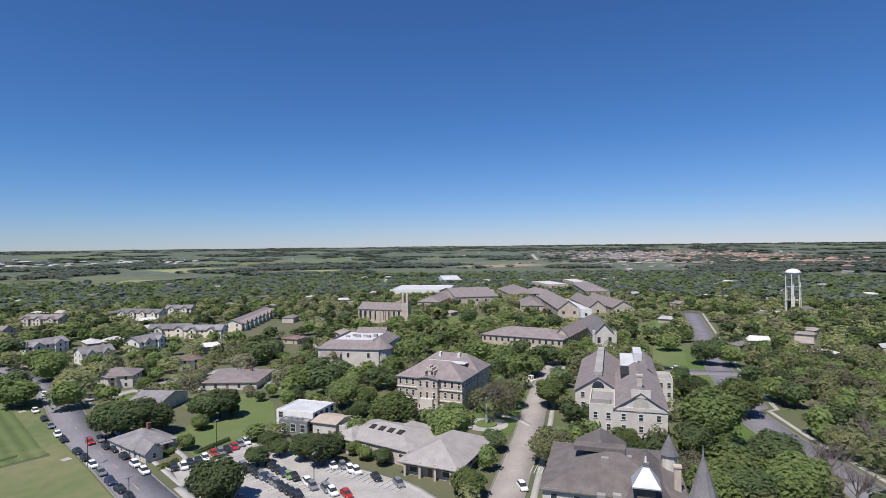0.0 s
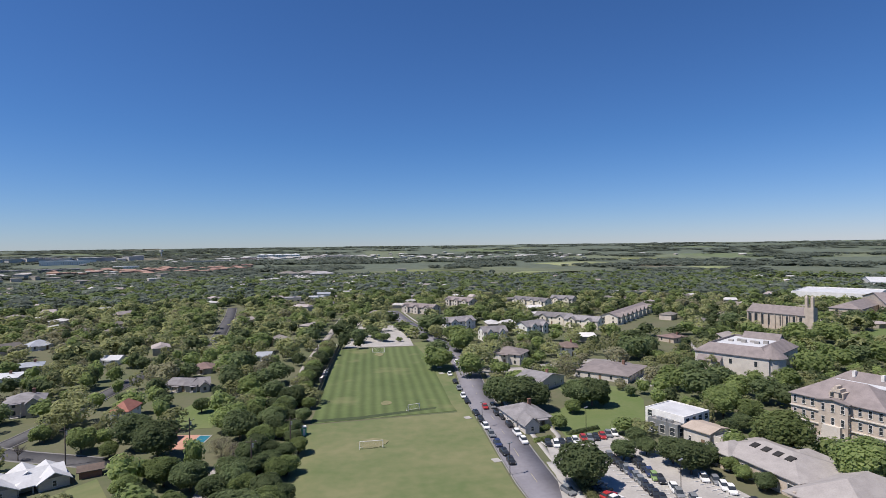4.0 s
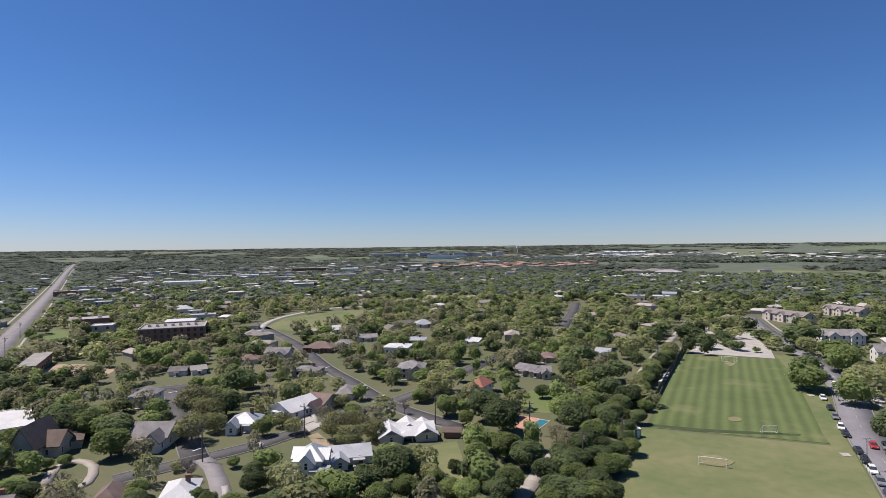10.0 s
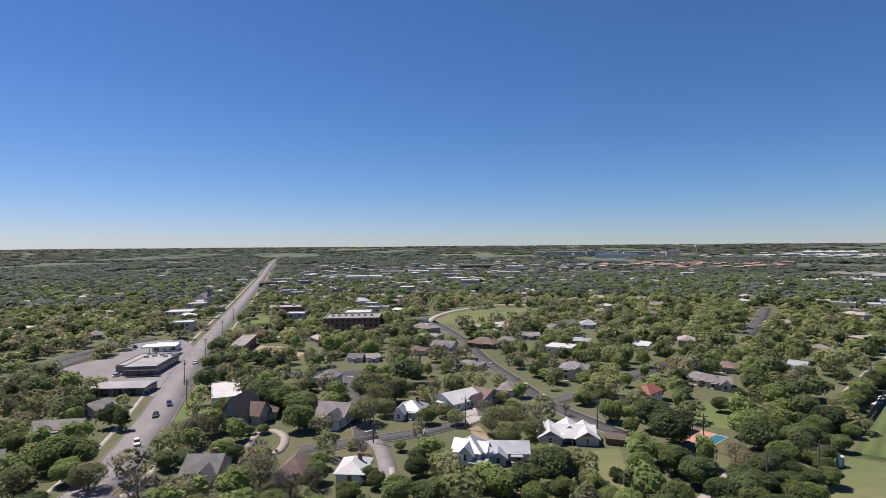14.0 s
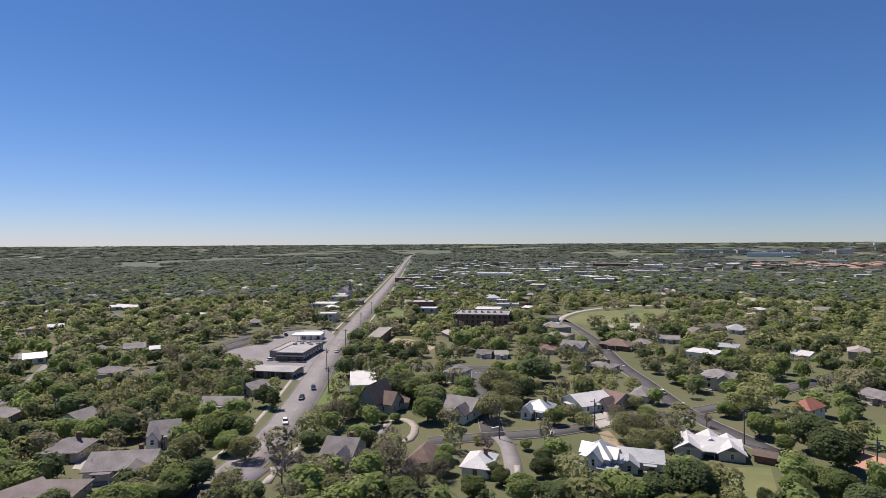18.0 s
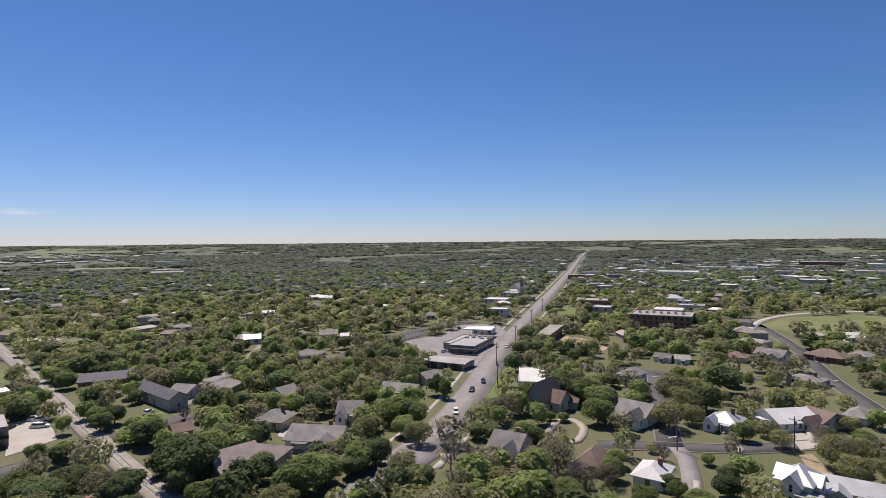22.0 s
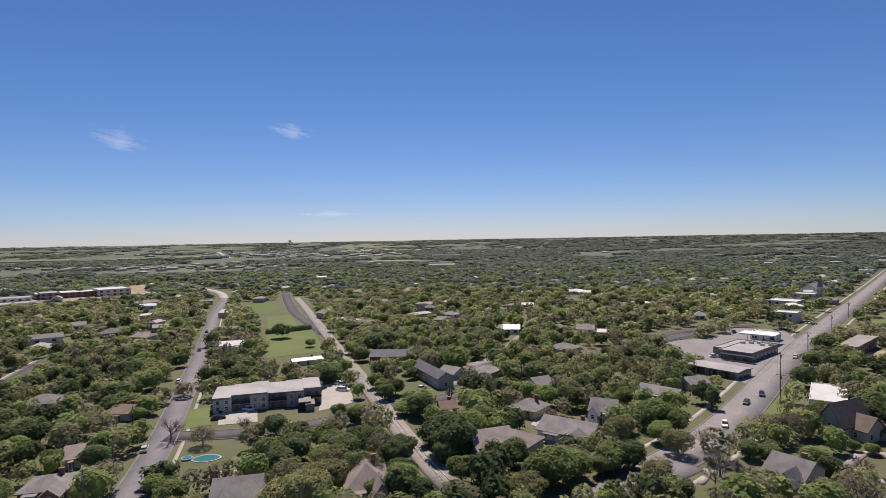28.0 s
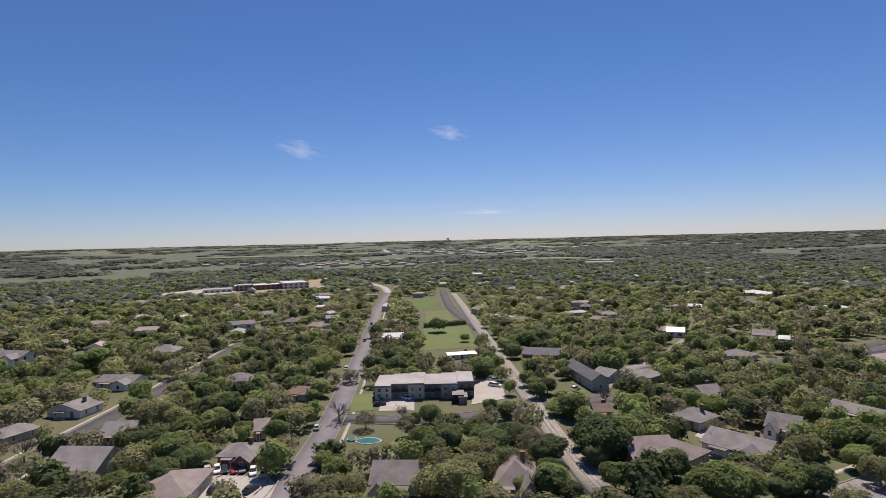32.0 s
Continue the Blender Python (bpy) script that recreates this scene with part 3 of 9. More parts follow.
def house(x, y, turn, w, d, label, h=3.1, kind="hip", up=2.4, wall="wall", roof="shingle", ell=0, chimney=None, floors=1, porch=True):
    """A family house: main body, an ell with its own gable on the front, a porch and a chimney."""
    w, d, h, up = w * 0.86, d * 0.84, h * 0.88, up * 0.85
    wings = [(0, 0, w, d, h, kind, up, floors)]
    if ell:
        lw, ld = w * 0.38, d * 0.45
        wings.append((ell * w * 0.27, -d / 2 - ld / 2 + 0.8, lw, ld, h - 0.02, "gy", up * 0.8, floors))
    root = building("house", label, "house", x, y, turn, wings, wall, roof, "houses of the town", (1.05, 1.4), 4.4,
                    chimney=(chimney or ((w * 0.2, d * 0.12, h + up + 0.7) if int(x * 7 + y * 3) % 3 == 0 else None)))
    if porch:
        px = -ell * w * 0.2 if ell else 0
        k = w * 0.3
        part("porch_roof", boxes((px - k / 2, px + k / 2, -d / 2 - 2.2, -d / 2 - 0.5, h - 0.55, h - 0.35)), roof, root)
        for s in (-1, 1):
            part("porch_post", boxes((px + s * (k / 2 - 0.2) - 0.09, px + s * (k / 2 - 0.2) + 0.09, -d / 2 - 2.1, -d / 2 - 1.92, 0, h - 0.55)), "trim", root)
        part("porch_floor", boxes((px - k / 2, px + k / 2, -d / 2 - 2.2, -d / 2 + 0.1, -0.2, 0.22)), "concrete", root)
    return root


# ---- the campus ----
L3 = "three-storey pale limestone campus hall with a grey tiled hip roof"


def stone_hall():
    x, y, turn, w, d = 148.2, 135.3, -72, 26.0, 37.4
    r = building("campus_hall", L3, "building", x, y, turn,
                 [(0, 0, w * 0.97, d * 0.42, 11.6, "hip", 4.6, 3), (0, d * 0.36, w * 0.99, d * 0.36, 11.9, "hip", 4.8, 3), (0, -d * 0.225, w * 0.3, d * 0.05, 11.5, "gy", 0.7, 3)],
                 "stone", "tile_roof", "campus buildings", (1.05, 2.1), 2.3)
    part("roof_deck", boxes((-w * 0.3, w * 0.33, d * 0.13, d * 0.24, 14.2, 14.4)), "white_roof", r, "white flat roof deck")
    part("stone_band", boxes((-w * 0.49, w * 0.49, -d * 0.222, -d * 0.2095, 3.6, 3.9), (-w * 0.49, w * 0.49, -d * 0.222, -d * 0.2095, 7.5, 7.8)), "stone_white", r)
    part("entrance_steps", boxes((-3.4, 3.4, -d * 0.36, -d * 0.25, -0.2, 0.5), (-3.4, 3.4, -d * 0.31, -d * 0.25, 0.5, 1.0)), "concrete", r)
    part("portico", boxes((-2.4, 2.4, -d * 0.28, -d * 0.25, 1.0, 4.6)), "stone_white", r)
    part("dormer", boxes((-1.9, 1.9, -d * 0.2, -d * 0.11, 12.2, 13.9), (-1.2, 1.2, -d * 0.205, -d * 0.12, 13.9, 14.9), (-0.4, 0.4, -d * 0.205, -d * 0.13, 14.9, 15.7)), "stone", r, "carved stone dormer")
    for u in (-1.1, 1.1):
        part("dormer_window", boxes((u - 0.45, u + 0.45, -d * 0.2 - 0.06, -d * 0.2 + 0.1, 12.5, 13.6)), "glass", r)
    for sx in (-0.18, 0.12):
        part("roof_vent", boxes((w * sx, w * sx + 0.9, d * 0.3, d * 0.34, 15.2, 17.0)), "trim", r)


def admissions():
    """One long low building: a shallow hip along the lawn and a wider pavilion at its end."""
    x, y, turn, w, d = 106.5, 115.7, -82, 25.4, 17.8
    x2, y2, turn2, w2, d2 = 108.5, 96.0, -73, 15.1, 26.4
    up, eaves = 2.7, 4.4
    r = building("administration_building", "long low campus building with a grey-brown hip roof and skylights", "building", x, y, turn,
                 [(0, 0, w, d, eaves, "hip", up, 1), (-w * 0.36, -d * 0.32, 7.0, 9.0, eaves, "hip", 1.9, 1), (w * 0.1, d * 0.3, 9.0, 12.0, eaves, "hip", 2.1, 1)],
                 "stone", "roof_pale", "campus buildings", (1.8, 2.2), 3.8)
    lean = math.degrees(math.atan2(up, d / 2))
    for i in range(4):
        k = part("skylight", boxes((-0.8, 0.8, -0.9, 0.9, -0.1, 0.22), (-0.92, 0.92, -1.02, 1.02, -0.1, 0.14)), "dark", r)
        k.matrix_basis = pose(w * (-0.17 + 0.13 * i), -d * 0.16, eaves + up * (1 - 0.16 / 0.5), lean, 0, 0)
    p = building("administration_wing", "square campus pavilion with a grey-brown hip roof and deep eaves", "building", x2, y2, turn2,
                 [(0, 0, w2 * 0.9, d2 * 0.82, 4.3, "none", 0, 1)], "stone", "roof_pale", "campus buildings", (2.2, 2.6), 4.0)
    part("roof", roof_mesh(0, 0, w2 * 0.9, d2 * 0.82, 4.5, "hip", 3.1, 1.9), "roof_pale", p)
    for i in range(4):
        part("pillar", boxes((w2 * (-0.42 + 0.28 * i) - 0.3, w2 * (-0.42 + 0.28 * i) + 0.3, -d2 * 0.41 - 1.5, -d2 * 0.41 - 0.9, 0, 4.1)), "stone", p)


def white_block():
    x, y, turn, w, d = 103.0, 152.8, -68, 13.6, 12.6
    r = building("studio_building", "two-storey white and glass building with a bright white flat roof", "building", x, y, turn,
                 [(0, 0, w, d, 6.0, "flat", 0.3, 2, "wall_white", "white_roof"), (w * 0.12, -d * 0.62, w * 0.75, d * 0.26, 4.0, "flat", 0.4, 1, "steel", "flat_roof")],
                 "wall_white", "white_roof", "campus buildings", (1.8, 2.4), 3.0)
    for i in range(3):
        part("roof_unit", boxes((w * (-0.1 + 0.14 * i), w * (-0.1 + 0.14 * i) + 1.6, -d * 0.66, -d * 0.58, 4.05, 4.9)), "steel", r)
    x, y, turn, w, d = 103.6, 139.6, -70, 8.2, 9.0
    building("studio_annex", "tan-roofed annex with pale stone walls", "building", x, y, turn,
             [(0, 0, w, d, 4.6, "gx", 0.8, 1, "stone_white", "roof_tan"), (w * 0.7, 0, w * 0.4, d * 0.8, 3.6, "flat", 0.4, 1)], "stone_white", "flat_roof", "campus buildings")


def local(root, x, y):
    """A place of the plan in a thing's own axes."""
    q = root.matrix_basis.inverted() @ Vector((x, y, 0))
    return q.x, q.y


def great_hall():
    """Two long gabled bars of pale stone side by side, with flat white decks between them."""
    x, y, turn, w, d = 187.2, 77.4, -65, 14.2, 78.0
    lx, ly, _, lw, ld = 190.1, 92.3, -65, 14.6, 52.0
    r = thing("great_hall", x, y, turn, "large pale limestone hall with grey gables and white roof decks", "building", "campus buildings")
    ax, ay = local(r, lx, ly)
    f = -d / 2
    for cx, cy, ww, dd, h, kind, up in ((0, f + 22, w, 44, 11.2, "gy", 4.6), (w * 0.3, f + 61, w * 0.4, 34, 11.4, "gy", 2.4), (ax, ay, lw, ld, 10.2, "gy", 4.6), (-w / 2 - 3.6, f + 9, 7.2, 18, 11.0, "none", 0), (w / 2 + 2.6, 8, 5.2, 12, 10.0, "none", 0)):
        wall = part("wall", wall_mesh(cx, cy, ww, dd, h, kind, up), "stone_white", r)
        if kind == "gy":
            part("roof", roof_mesh(cx, cy, ww, dd, h, kind, up, 0.5), "tile_roof", r)
        else:
            part("flat_roof", boxes((cx - ww / 2 + 0.3, cx + ww / 2 - 0.3, cy - dd / 2 + 0.3, cy + dd / 2 - 0.3, h - 0.1, h + 0.05)), "flat_roof", r)
            part("parapet", parapet_mesh(cx, cy, ww, dd, h + 0.004, 0.9), "stone_white", r)
        for fl in range(3):
            for i in range(max(2, int(ww / 4.4))):
                k = max(2, int(ww / 4.4))
                window(wall, cx + ((i + 0.5) / k - 0.5) * ww, cy - dd / 2, 1.2 + fl * 3.3, 180, 1.3, 1.8)
            for i in range(int(dd / 6)):
                for s, ang in ((-1, 90), (1, -90)):
                    if fl != 1 and s * (cx - ax / 2) > 0:
                        window(wall, cx + s * ww / 2, cy + ((i + 0.5) / int(dd / 6) - 0.5) * dd, 1.2 + fl * 3.3, ang, 1.3, 1.8, whole=True)
    # gable front raised above the roof, with a low square crest
    part("gable_crest", boxes((-w / 2 - 0.2, w / 2 + 0.2, f - 0.25, f - 0.002, 10.4, 11.4), (-2.6, 2.6, f - 0.25, f - 0.002, 14.2, 16.6)), "stone_white", r)
    part("blind_arch", prism([(2.2 * math.cos(i * 0.5236), 2.2 * math.sin(i * 0.5236)) for i in range(12)], 0, 0.12), "wall", r).matrix_basis = pose(0, f - 0.01, 12.0, 90, 0, 0)
    part("chimney", boxes((-0.7, 0.7, f + 8, f + 9.6, 12, 18.6), (-0.9, 0.9, f + 7.8, f + 9.8, 18.6, 19)), "stone", r)
    part("roof_unit", boxes((-w / 2 - 6.6, -w / 2 - 1.2, f + 3, f + 9, 11.1, 12.4)), "flat_roof", r, "grey roof plant")
    part("deck_wall", boxes((ax + lw / 2 + 0.01, w * 0.1 - 0.01, f + 44.1, f + 78, -0.4, 12.0)), "stone_white", r)
    part("white_deck", boxes((ax + lw / 2 + 0.01, w * 0.1 - 0.01, f + 44.1, f + 78, 12.0, 12.5)), "white_roof", r, "bright white roof deck")
    part("white_penthouse", boxes((w * 0.0, w * 0.22, f + 62, f + 76, 12.4, 15.6)), "white_roof", r)
    # no opening is cut: a solid dark box paints the well's shade
    part("light_well", boxes((-w * 0.36, -w * 0.12, f + 30, f + 43.5, 10.5, 14.3)), "dark", r, "solid dark box standing for the shade in a light well")
    part("ridge_monitor", boxes((ax - 1.3, ax + 1.3, ay - ld * 0.42, ay + ld * 0.5, 14.2, 15.4)), "flat_roof", r, "long grey ridge ventilator")
    part("round_window", prism([(1.9 * math.cos(i * 0.5236), 1.9 * math.sin(i * 0.5236)) for i in range(12)], 0, 0.15), "glass", r).matrix_basis = pose(ax, ay - ld / 2 - 0.01, 11.4, 90, 0, 0)
    for i in range(6):
        CLEAR.append((x - math.sin(radians(turn)) * (i - 2.5) * d / 6, y + math.cos(radians(turn)) * (i - 2.5) * d / 6, w * 0.7))
        CLEAR.append((lx - math.sin(radians(turn)) * (i - 2.5) * ld / 6, ly + math.cos(radians(turn)) * (i - 2.5) * ld / 6, lw * 0.6))


def tower_hall():
    """The old stone hall below the eye: steep slate roofs, a cupola, a turret and a spire."""
    x, y, turn, w, d = 104.8, 47.5, -65, 25.5, 26.0
    r = building("old_main_hall", "old limestone hall with steep grey slate roofs, turret and spire", "building", x, y, turn,
                 [(0, 0, w, d, 12.0, "hip", 4.4, 3), (w * 0.25, -d * 0.25, w * 0.3, d * 0.9, 12.1, "hip", 4.0, 3), (-w * 0.1, d * 0.3, w * 0.4, d * 0.7, 12.2, "hip", 4.2, 3)],
                 "stone_white", "slate", "campus buildings", (1.3, 2.2), 4.0)
    cx, cy = local(r, 92.9, 35.7)
    part("cupola", boxes((cx - 1.5, cx + 1.5, cy - 1.5, cy + 1.5, 13, 17.0)), "slate", r, "slate-hung cupola drum")
    part("cupola_roof", roof_mesh(cx, cy, 3.4, 3.4, 17.0, "pyramid", 2.6, 0.7), "metal_roof", r, "blue-grey metal cupola roof")
    part("cupola_lantern", boxes((cx - 0.5, cx + 0.5, cy - 0.5, cy + 0.5, 18.6, 19.6)), "shingle", r)
    part("finial", tube(bmesh.new(), (cx, cy, 19.3), (cx, cy, 20.6), 0.28, 0.14), "trim", r)
    tx, ty = local(r, 110.6, 38.1)
    part("turret", tube(bmesh.new(), (tx, ty, 0), (tx, ty, 15.6), 1.5, 1.5, 12), "stone_white", r)
    part("turret_roof", tube(bmesh.new(), (tx, ty, 15.5), (tx, ty, 19.4), 1.9, 0.05, 12), "shingle", r)
    sx, sy = local(r, 88.1, 24.6)
    part("tower", tube(bmesh.new(), (sx, sy, 0), (sx, sy, 16), 2.3, 2.3, 10), "stone_white", r)
    part("spire", tube(bmesh.new(), (sx, sy, 15.9), (sx, sy, 25), 2.8, 0.06, 10), "shingle", r)
    part("spire_finial", tube(bmesh.new(), (sx, sy, 24.8), (sx, sy, 26.4), 0.14, 0.05), "steel", r)
    hx, hy = local(r, 101.9, 33.4)
    part("chimney", boxes((hx - 0.6, hx + 0.6, hy - 0.6, hy + 0.6, 12, 16.6), (hx - 0.75, hx + 0.75, hy - 0.75, hy + 0.75, 16.6, 16.9)), "stone", r)
    part("roof_deck", boxes((-w * 0.3, w * 0.1, -1.6, 1.6, 15.6, 16.5)), "slate", r, "flat lead-grey ridge deck")
    for px, vh in (((85.5, 40.5), 16.6), ((87.2, 38.4), 16.6), ((100.8, 47.2), 16.9), ((104.5, 44.0), 16.9)):
        vx, vy = local(r, *px)
        part("roof_vent", boxes((vx - 0.7, vx + 0.7, vy - 0.6, vy + 0.6, 11, vh - 1.5)), "flat_roof", r)


def mansard_mesh(cx, cy, w, d, h, up, inset, sink):
    """A roof ring that slopes up from the eaves to an inner rim and drops behind it to a flat deck."""
    bm = bmesh.new()
    loops = []
    for k, z in ((-0.5, h - 0.3), (-0.5, h), (inset, h + up), (inset + 0.4, h + up), (inset + 0.4, h + up - sink)):
        X, Y = w / 2 - k, d / 2 - k
        loops.append([bm.verts.new((cx + x, cy + y, z)) for x, y in ((-X, -Y), (X, -Y), (X, Y), (-X, Y))])
    for lo, hi in zip(loops, loops[1:]):
        for i in range(4):
            bm.faces.new((lo[i], lo[(i + 1) % 4], hi[(i + 1) % 4], hi[i]))
    bm.faces.new(loops[0][::-1])
    return bm


def library():
    """A broad stone block: grey mansard slopes round a sunken white deck, and a round bay with a cone roof."""
    x, y, turn, w, d = 181.5, 218.7, -58, 30.0, 38.3
    r = building("library", "large cream stone library with grey mansard roof and flat white top", "building", x, y, turn,
                 [(0, 0, w, d, 9.6, "none", 0, 2), (w * 0.05, d * 0.43, w * 0.5, d * 0.2, 12.4, "gx", 2.6, 0), (-w * 0.28, -d * 0.5, w * 0.3, 4.0, 6.6, "gx", 1.6, 1)],
                 "stone_white", "tile_roof", "campus buildings", (1.2, 2.0), 8.0)
    part("mansard_roof", mansard_mesh(0, 0, w, d, 9.6, 3.6, 4.4, 0.9), "tile_roof", r)
    X, Y = w / 2 - 4.8, d / 2 - 4.8
    part("white_deck", boxes((-X, X, -Y, Y, 11.6, 12.32)), "white_roof", r, "flat white roof deck")
    part("round_bay", tube(bmesh.new(), (w * 0.46, -d * 0.34, 0), (w * 0.46, -d * 0.34, 9.6), 5.6, 5.6, 16), "stone_white", r)
    part("bay_roof", tube(bmesh.new(), (w * 0.46, -d * 0.34, 9.5), (w * 0.46, -d * 0.34, 14.6), 6.4, 0.2, 16), "tile_roof", r)
    for i in range(6):
        u, v = -X * 0.7 + i * X * 0.27, -Y * 0.15 + (i % 2) * 2.6
        part("roof_unit", boxes((u, u + 1.9, v, v + 1.6, 12.3, 13.1 + 0.25 * (i % 3))), "flat_roof", r)


def long_cloister():
    x, y, turn, w, d = 290.2, 178.6, -77, 46.7, 71.1
    building("classroom_range", "long two-storey limestone range with a brown-grey tiled roof", "building", x, y, turn,
             [(0, -d * 0.35, w, d * 0.35, 8.0, "hip", 3.6, 2), (w * 0.42, d * 0.1, w * 0.17, d * 0.95, 8.4, "gy", 4.2, 2)],
             "stone", "tile_roof", "campus buildings", (1.2, 1.9), 3.4)


def gate_chapel():
    x, y, turn, w, d = 288.1, 140.0, -58, 11.2, 36.2
    r = building("small_chapel", "small steep-gabled limestone building with twin arched windows", "building", x, y, turn,
                 [(0, 0, w, d, 10.5, "gy", 6.0, 2)], "stone_white", "shingle", "campus buildings", (1.6, 3.0), 4.5)
    part("buttress", boxes((-w / 2 - 0.5, -w / 2 + 0.9, -d / 2 - 0.5, -d / 2 + 0.9, 0, 12.5), (w / 2 - 0.9, w / 2 + 0.5, -d / 2 - 0.5, -d / 2 + 0.9, 0, 12.5)), "stone_white", r)


def chapel():
    x, y, turn, w, d = 290.5, 320.7, -68, 36.0, 30.5
    r = building("chapel", "stone chapel with a grey gable roof and a tall twin-pinnacled tower", "building", x, y, turn,
                 [(0, 0, w, 16, 10.6, "gx", 4.4, 1)], "stone", "tile_roof", "campus buildings", (1.7, 6.8), 4.0, sill=2.6)
    for i in range(8):
        u = -w / 2 + 2.5 + i * (w - 5) / 7
        part("buttress", boxes((u - 2.45, u - 1.75, -8.7, -8.004, 0, 9.6)), "stone", r)
    part("tower", boxes((w * 0.5 + 0.004, w * 0.5 + 5.4, -8, -2.6, 0, 15.5)), "stone", r)
    for i in range(2):
        u = w * 0.5 + 0.2 + i * 3.4
        p = part("pinnacle", boxes((u, u + 1.6, -7.6, -6.0, 15.5, 22.0)), "stone", r, "tall slim stone pinnacle")
        part("pinnacle_cap", roof_mesh(u + 0.8, -6.8, 1.6, 1.6, 22.0, "pyramid", 2.0, 0.05), "stone", p)


for f in (stone_hall, admissions, white_block, great_hall, tower_hall, library, long_cloister, gate_chapel, chapel):
    f()


def campus_block(label, x, y, turn, w, d, h, kind="hip", up=4.0, wall="stone", roof="tile_roof", floors=2):
    building("campus_building", label, "building", x, y, turn, [(0, 0, w, d, h, kind, up, floors)], wall, roof, "campus buildings", (1.8, 2.0), 8.0)


campus_block("long white-roofed gymnasium on the campus edge", 475.9, 455.8, -54, 66.2, 70.4, 9, "flat", 0.8, "wall_white", "white_roof", 0)
campus_block("grey-roofed recreation hall with a white deck", 437.2, 358.1, -37, 41.6, 80.0, 10, "gx", 6)
campus_block("grey gabled fieldhouse beside the recreation hall", 392.2, 359.3, -61, 19.9, 61.4, 8)
campus_block("broad hip-roofed campus hall with deep eaves", 521.0, 354.2, -44, 31.8, 77.5, 7, "hip", 6)
campus_block("small campus pavilion with a grey hip roof", 535.5, 334.4, -39, 18.7, 53.7, 6, "hip", 4)
campus_block("flat-roofed science block with a white roof", 628.2, 377.7, -39, 24.9, 66.0, 9, "flat", 0.6, "stone", "white_roof")
campus_block("stone hall with brown-grey hip roof", 407.1, 262.6, -55, 18.0, 52.9, 9, "hip", 4)
campus_block("gabled stone hall with a pale metal roof", 417.5, 244.1, -50, 16.3, 112.0, 10, "gy", 6)
campus_block("white link building with a glass front", 402.9, 220.3, -48, 7.9, 82.2, 10, "flat", 0.7, "wall_white", "white_roof")
campus_block("stone theatre with a round gable", 426.2, 220.4, -50, 12.7, 76.4, 10, "gy", 5)
campus_block("stone theatre wing with a curved grey roof", 440.5, 208.8, -45, 16.7, 71.7, 9, "gy", 5)
campus_block("small white studio with a flat roof", 685.9, 372.8, -47, 18.4, 65.8, 9, "flat", 0.6, "stone", "white_roof")
campus_block("grey stone hall behind the theatre", 591.1, 302.1, -55, 24.1, 117.1, 9, "hip", 4)
campus_block("white stadium building by the playing fields", 671.4, 588.2, -41, 26.6, 93.1, 7, "gx", 4, "wall_white", "white_roof", 1)


# ---- student houses north of the campus ----
house(59.8, 171.5, 5, 14.1, 17.4, "small pale stone house with a grey shingle roof beside the street", 3.4, "hip", 3.0, "stone_white", "shingle", ell=-1)
house(80.5, 213.4, -55, 14.3, 21.3, "grey-roofed hall of the chapter house behind oaks", 4.2, "gx", 2.6, "wall", "shingle", porch=False)
house(83.4, 261.9, -39, 18.3, 16.0, "two-storey cream house with a grey curved roof", 6.0, "hip", 2.6, "stone_white", "tile_roof", floors=2)
house(118.0, 271.8, -18, 11.6, 12.0, "two-storey white house with a tan roof", 5.6, "hip", 2.4, "wall_white", "shingle_brown", floors=2)
house(118.0, 224.7, -48, 27.8, 29.3, "long low cream building with a brown-grey roof", 3.6, "hip", 2.6, "stone_white", "tile_roof", porch=False)


def townhouse(x, y, turn, w, d, label="cream two-storey townhouse with dark roofs", wall="cream", roof="shingle"):
    """A row of joined student houses with several front gables."""
    wings = [(0, 0, w, d, 5.8, "gx", 2.6, 2)]
    k = max(2, round(w / 11))
    for i in range(k):
        wings.append((((i + 0.5) / k - 0.5) * w, -d * 0.5, w / k * 0.45, d * 0.3, 5.7, "gy", 2.0, 2))
    building("townhouse_row", label, "townhouse", x, y, turn, wings, wall, roof, "student townhouses", (1.0, 1.5), 4.5)


townhouse(81.9, 377.0, 19, 23.5, 11.0, "white townhouse row with dark roofs", "wall_white")
townhouse(93.2, 326.2, 3, 15.0, 11.0, "white townhouse pair with dark roofs", "wall_white")
townhouse(125.0, 344.5, 25, 19.8, 11.0, "white townhouse pair with dark roofs", "wall_white")
townhouse(155.5, 381.4, -46, 26.7, 10.0)
townhouse(167.3, 357.7, -52, 24.8, 10.0)
townhouse(220.8, 396.5, 44, 84.1, 13.0, "cream apartment row with a brown roof", "cream", "tile_roof")
townhouse(180.3, 498.9, -60, 39.5, 10.0)
townhouse(214.5, 504.5, -48, 22.8, 10.0)
townhouse(71.3, 473.4, -50, 34.6, 11.0, "brown-roofed apartment row among trees", "wall", "tile_roof")
townhouse(116.8, 518.2, -59, 33.5, 11.0, "brown-roofed apartment row among trees", "wall", "tile_roof")
house(193.0, 293.7, -71, 12.9, 14.0, "low pale building beside a small car park", 3.6, "hip", 1.6, "stone", "shingle_brown", porch=False)

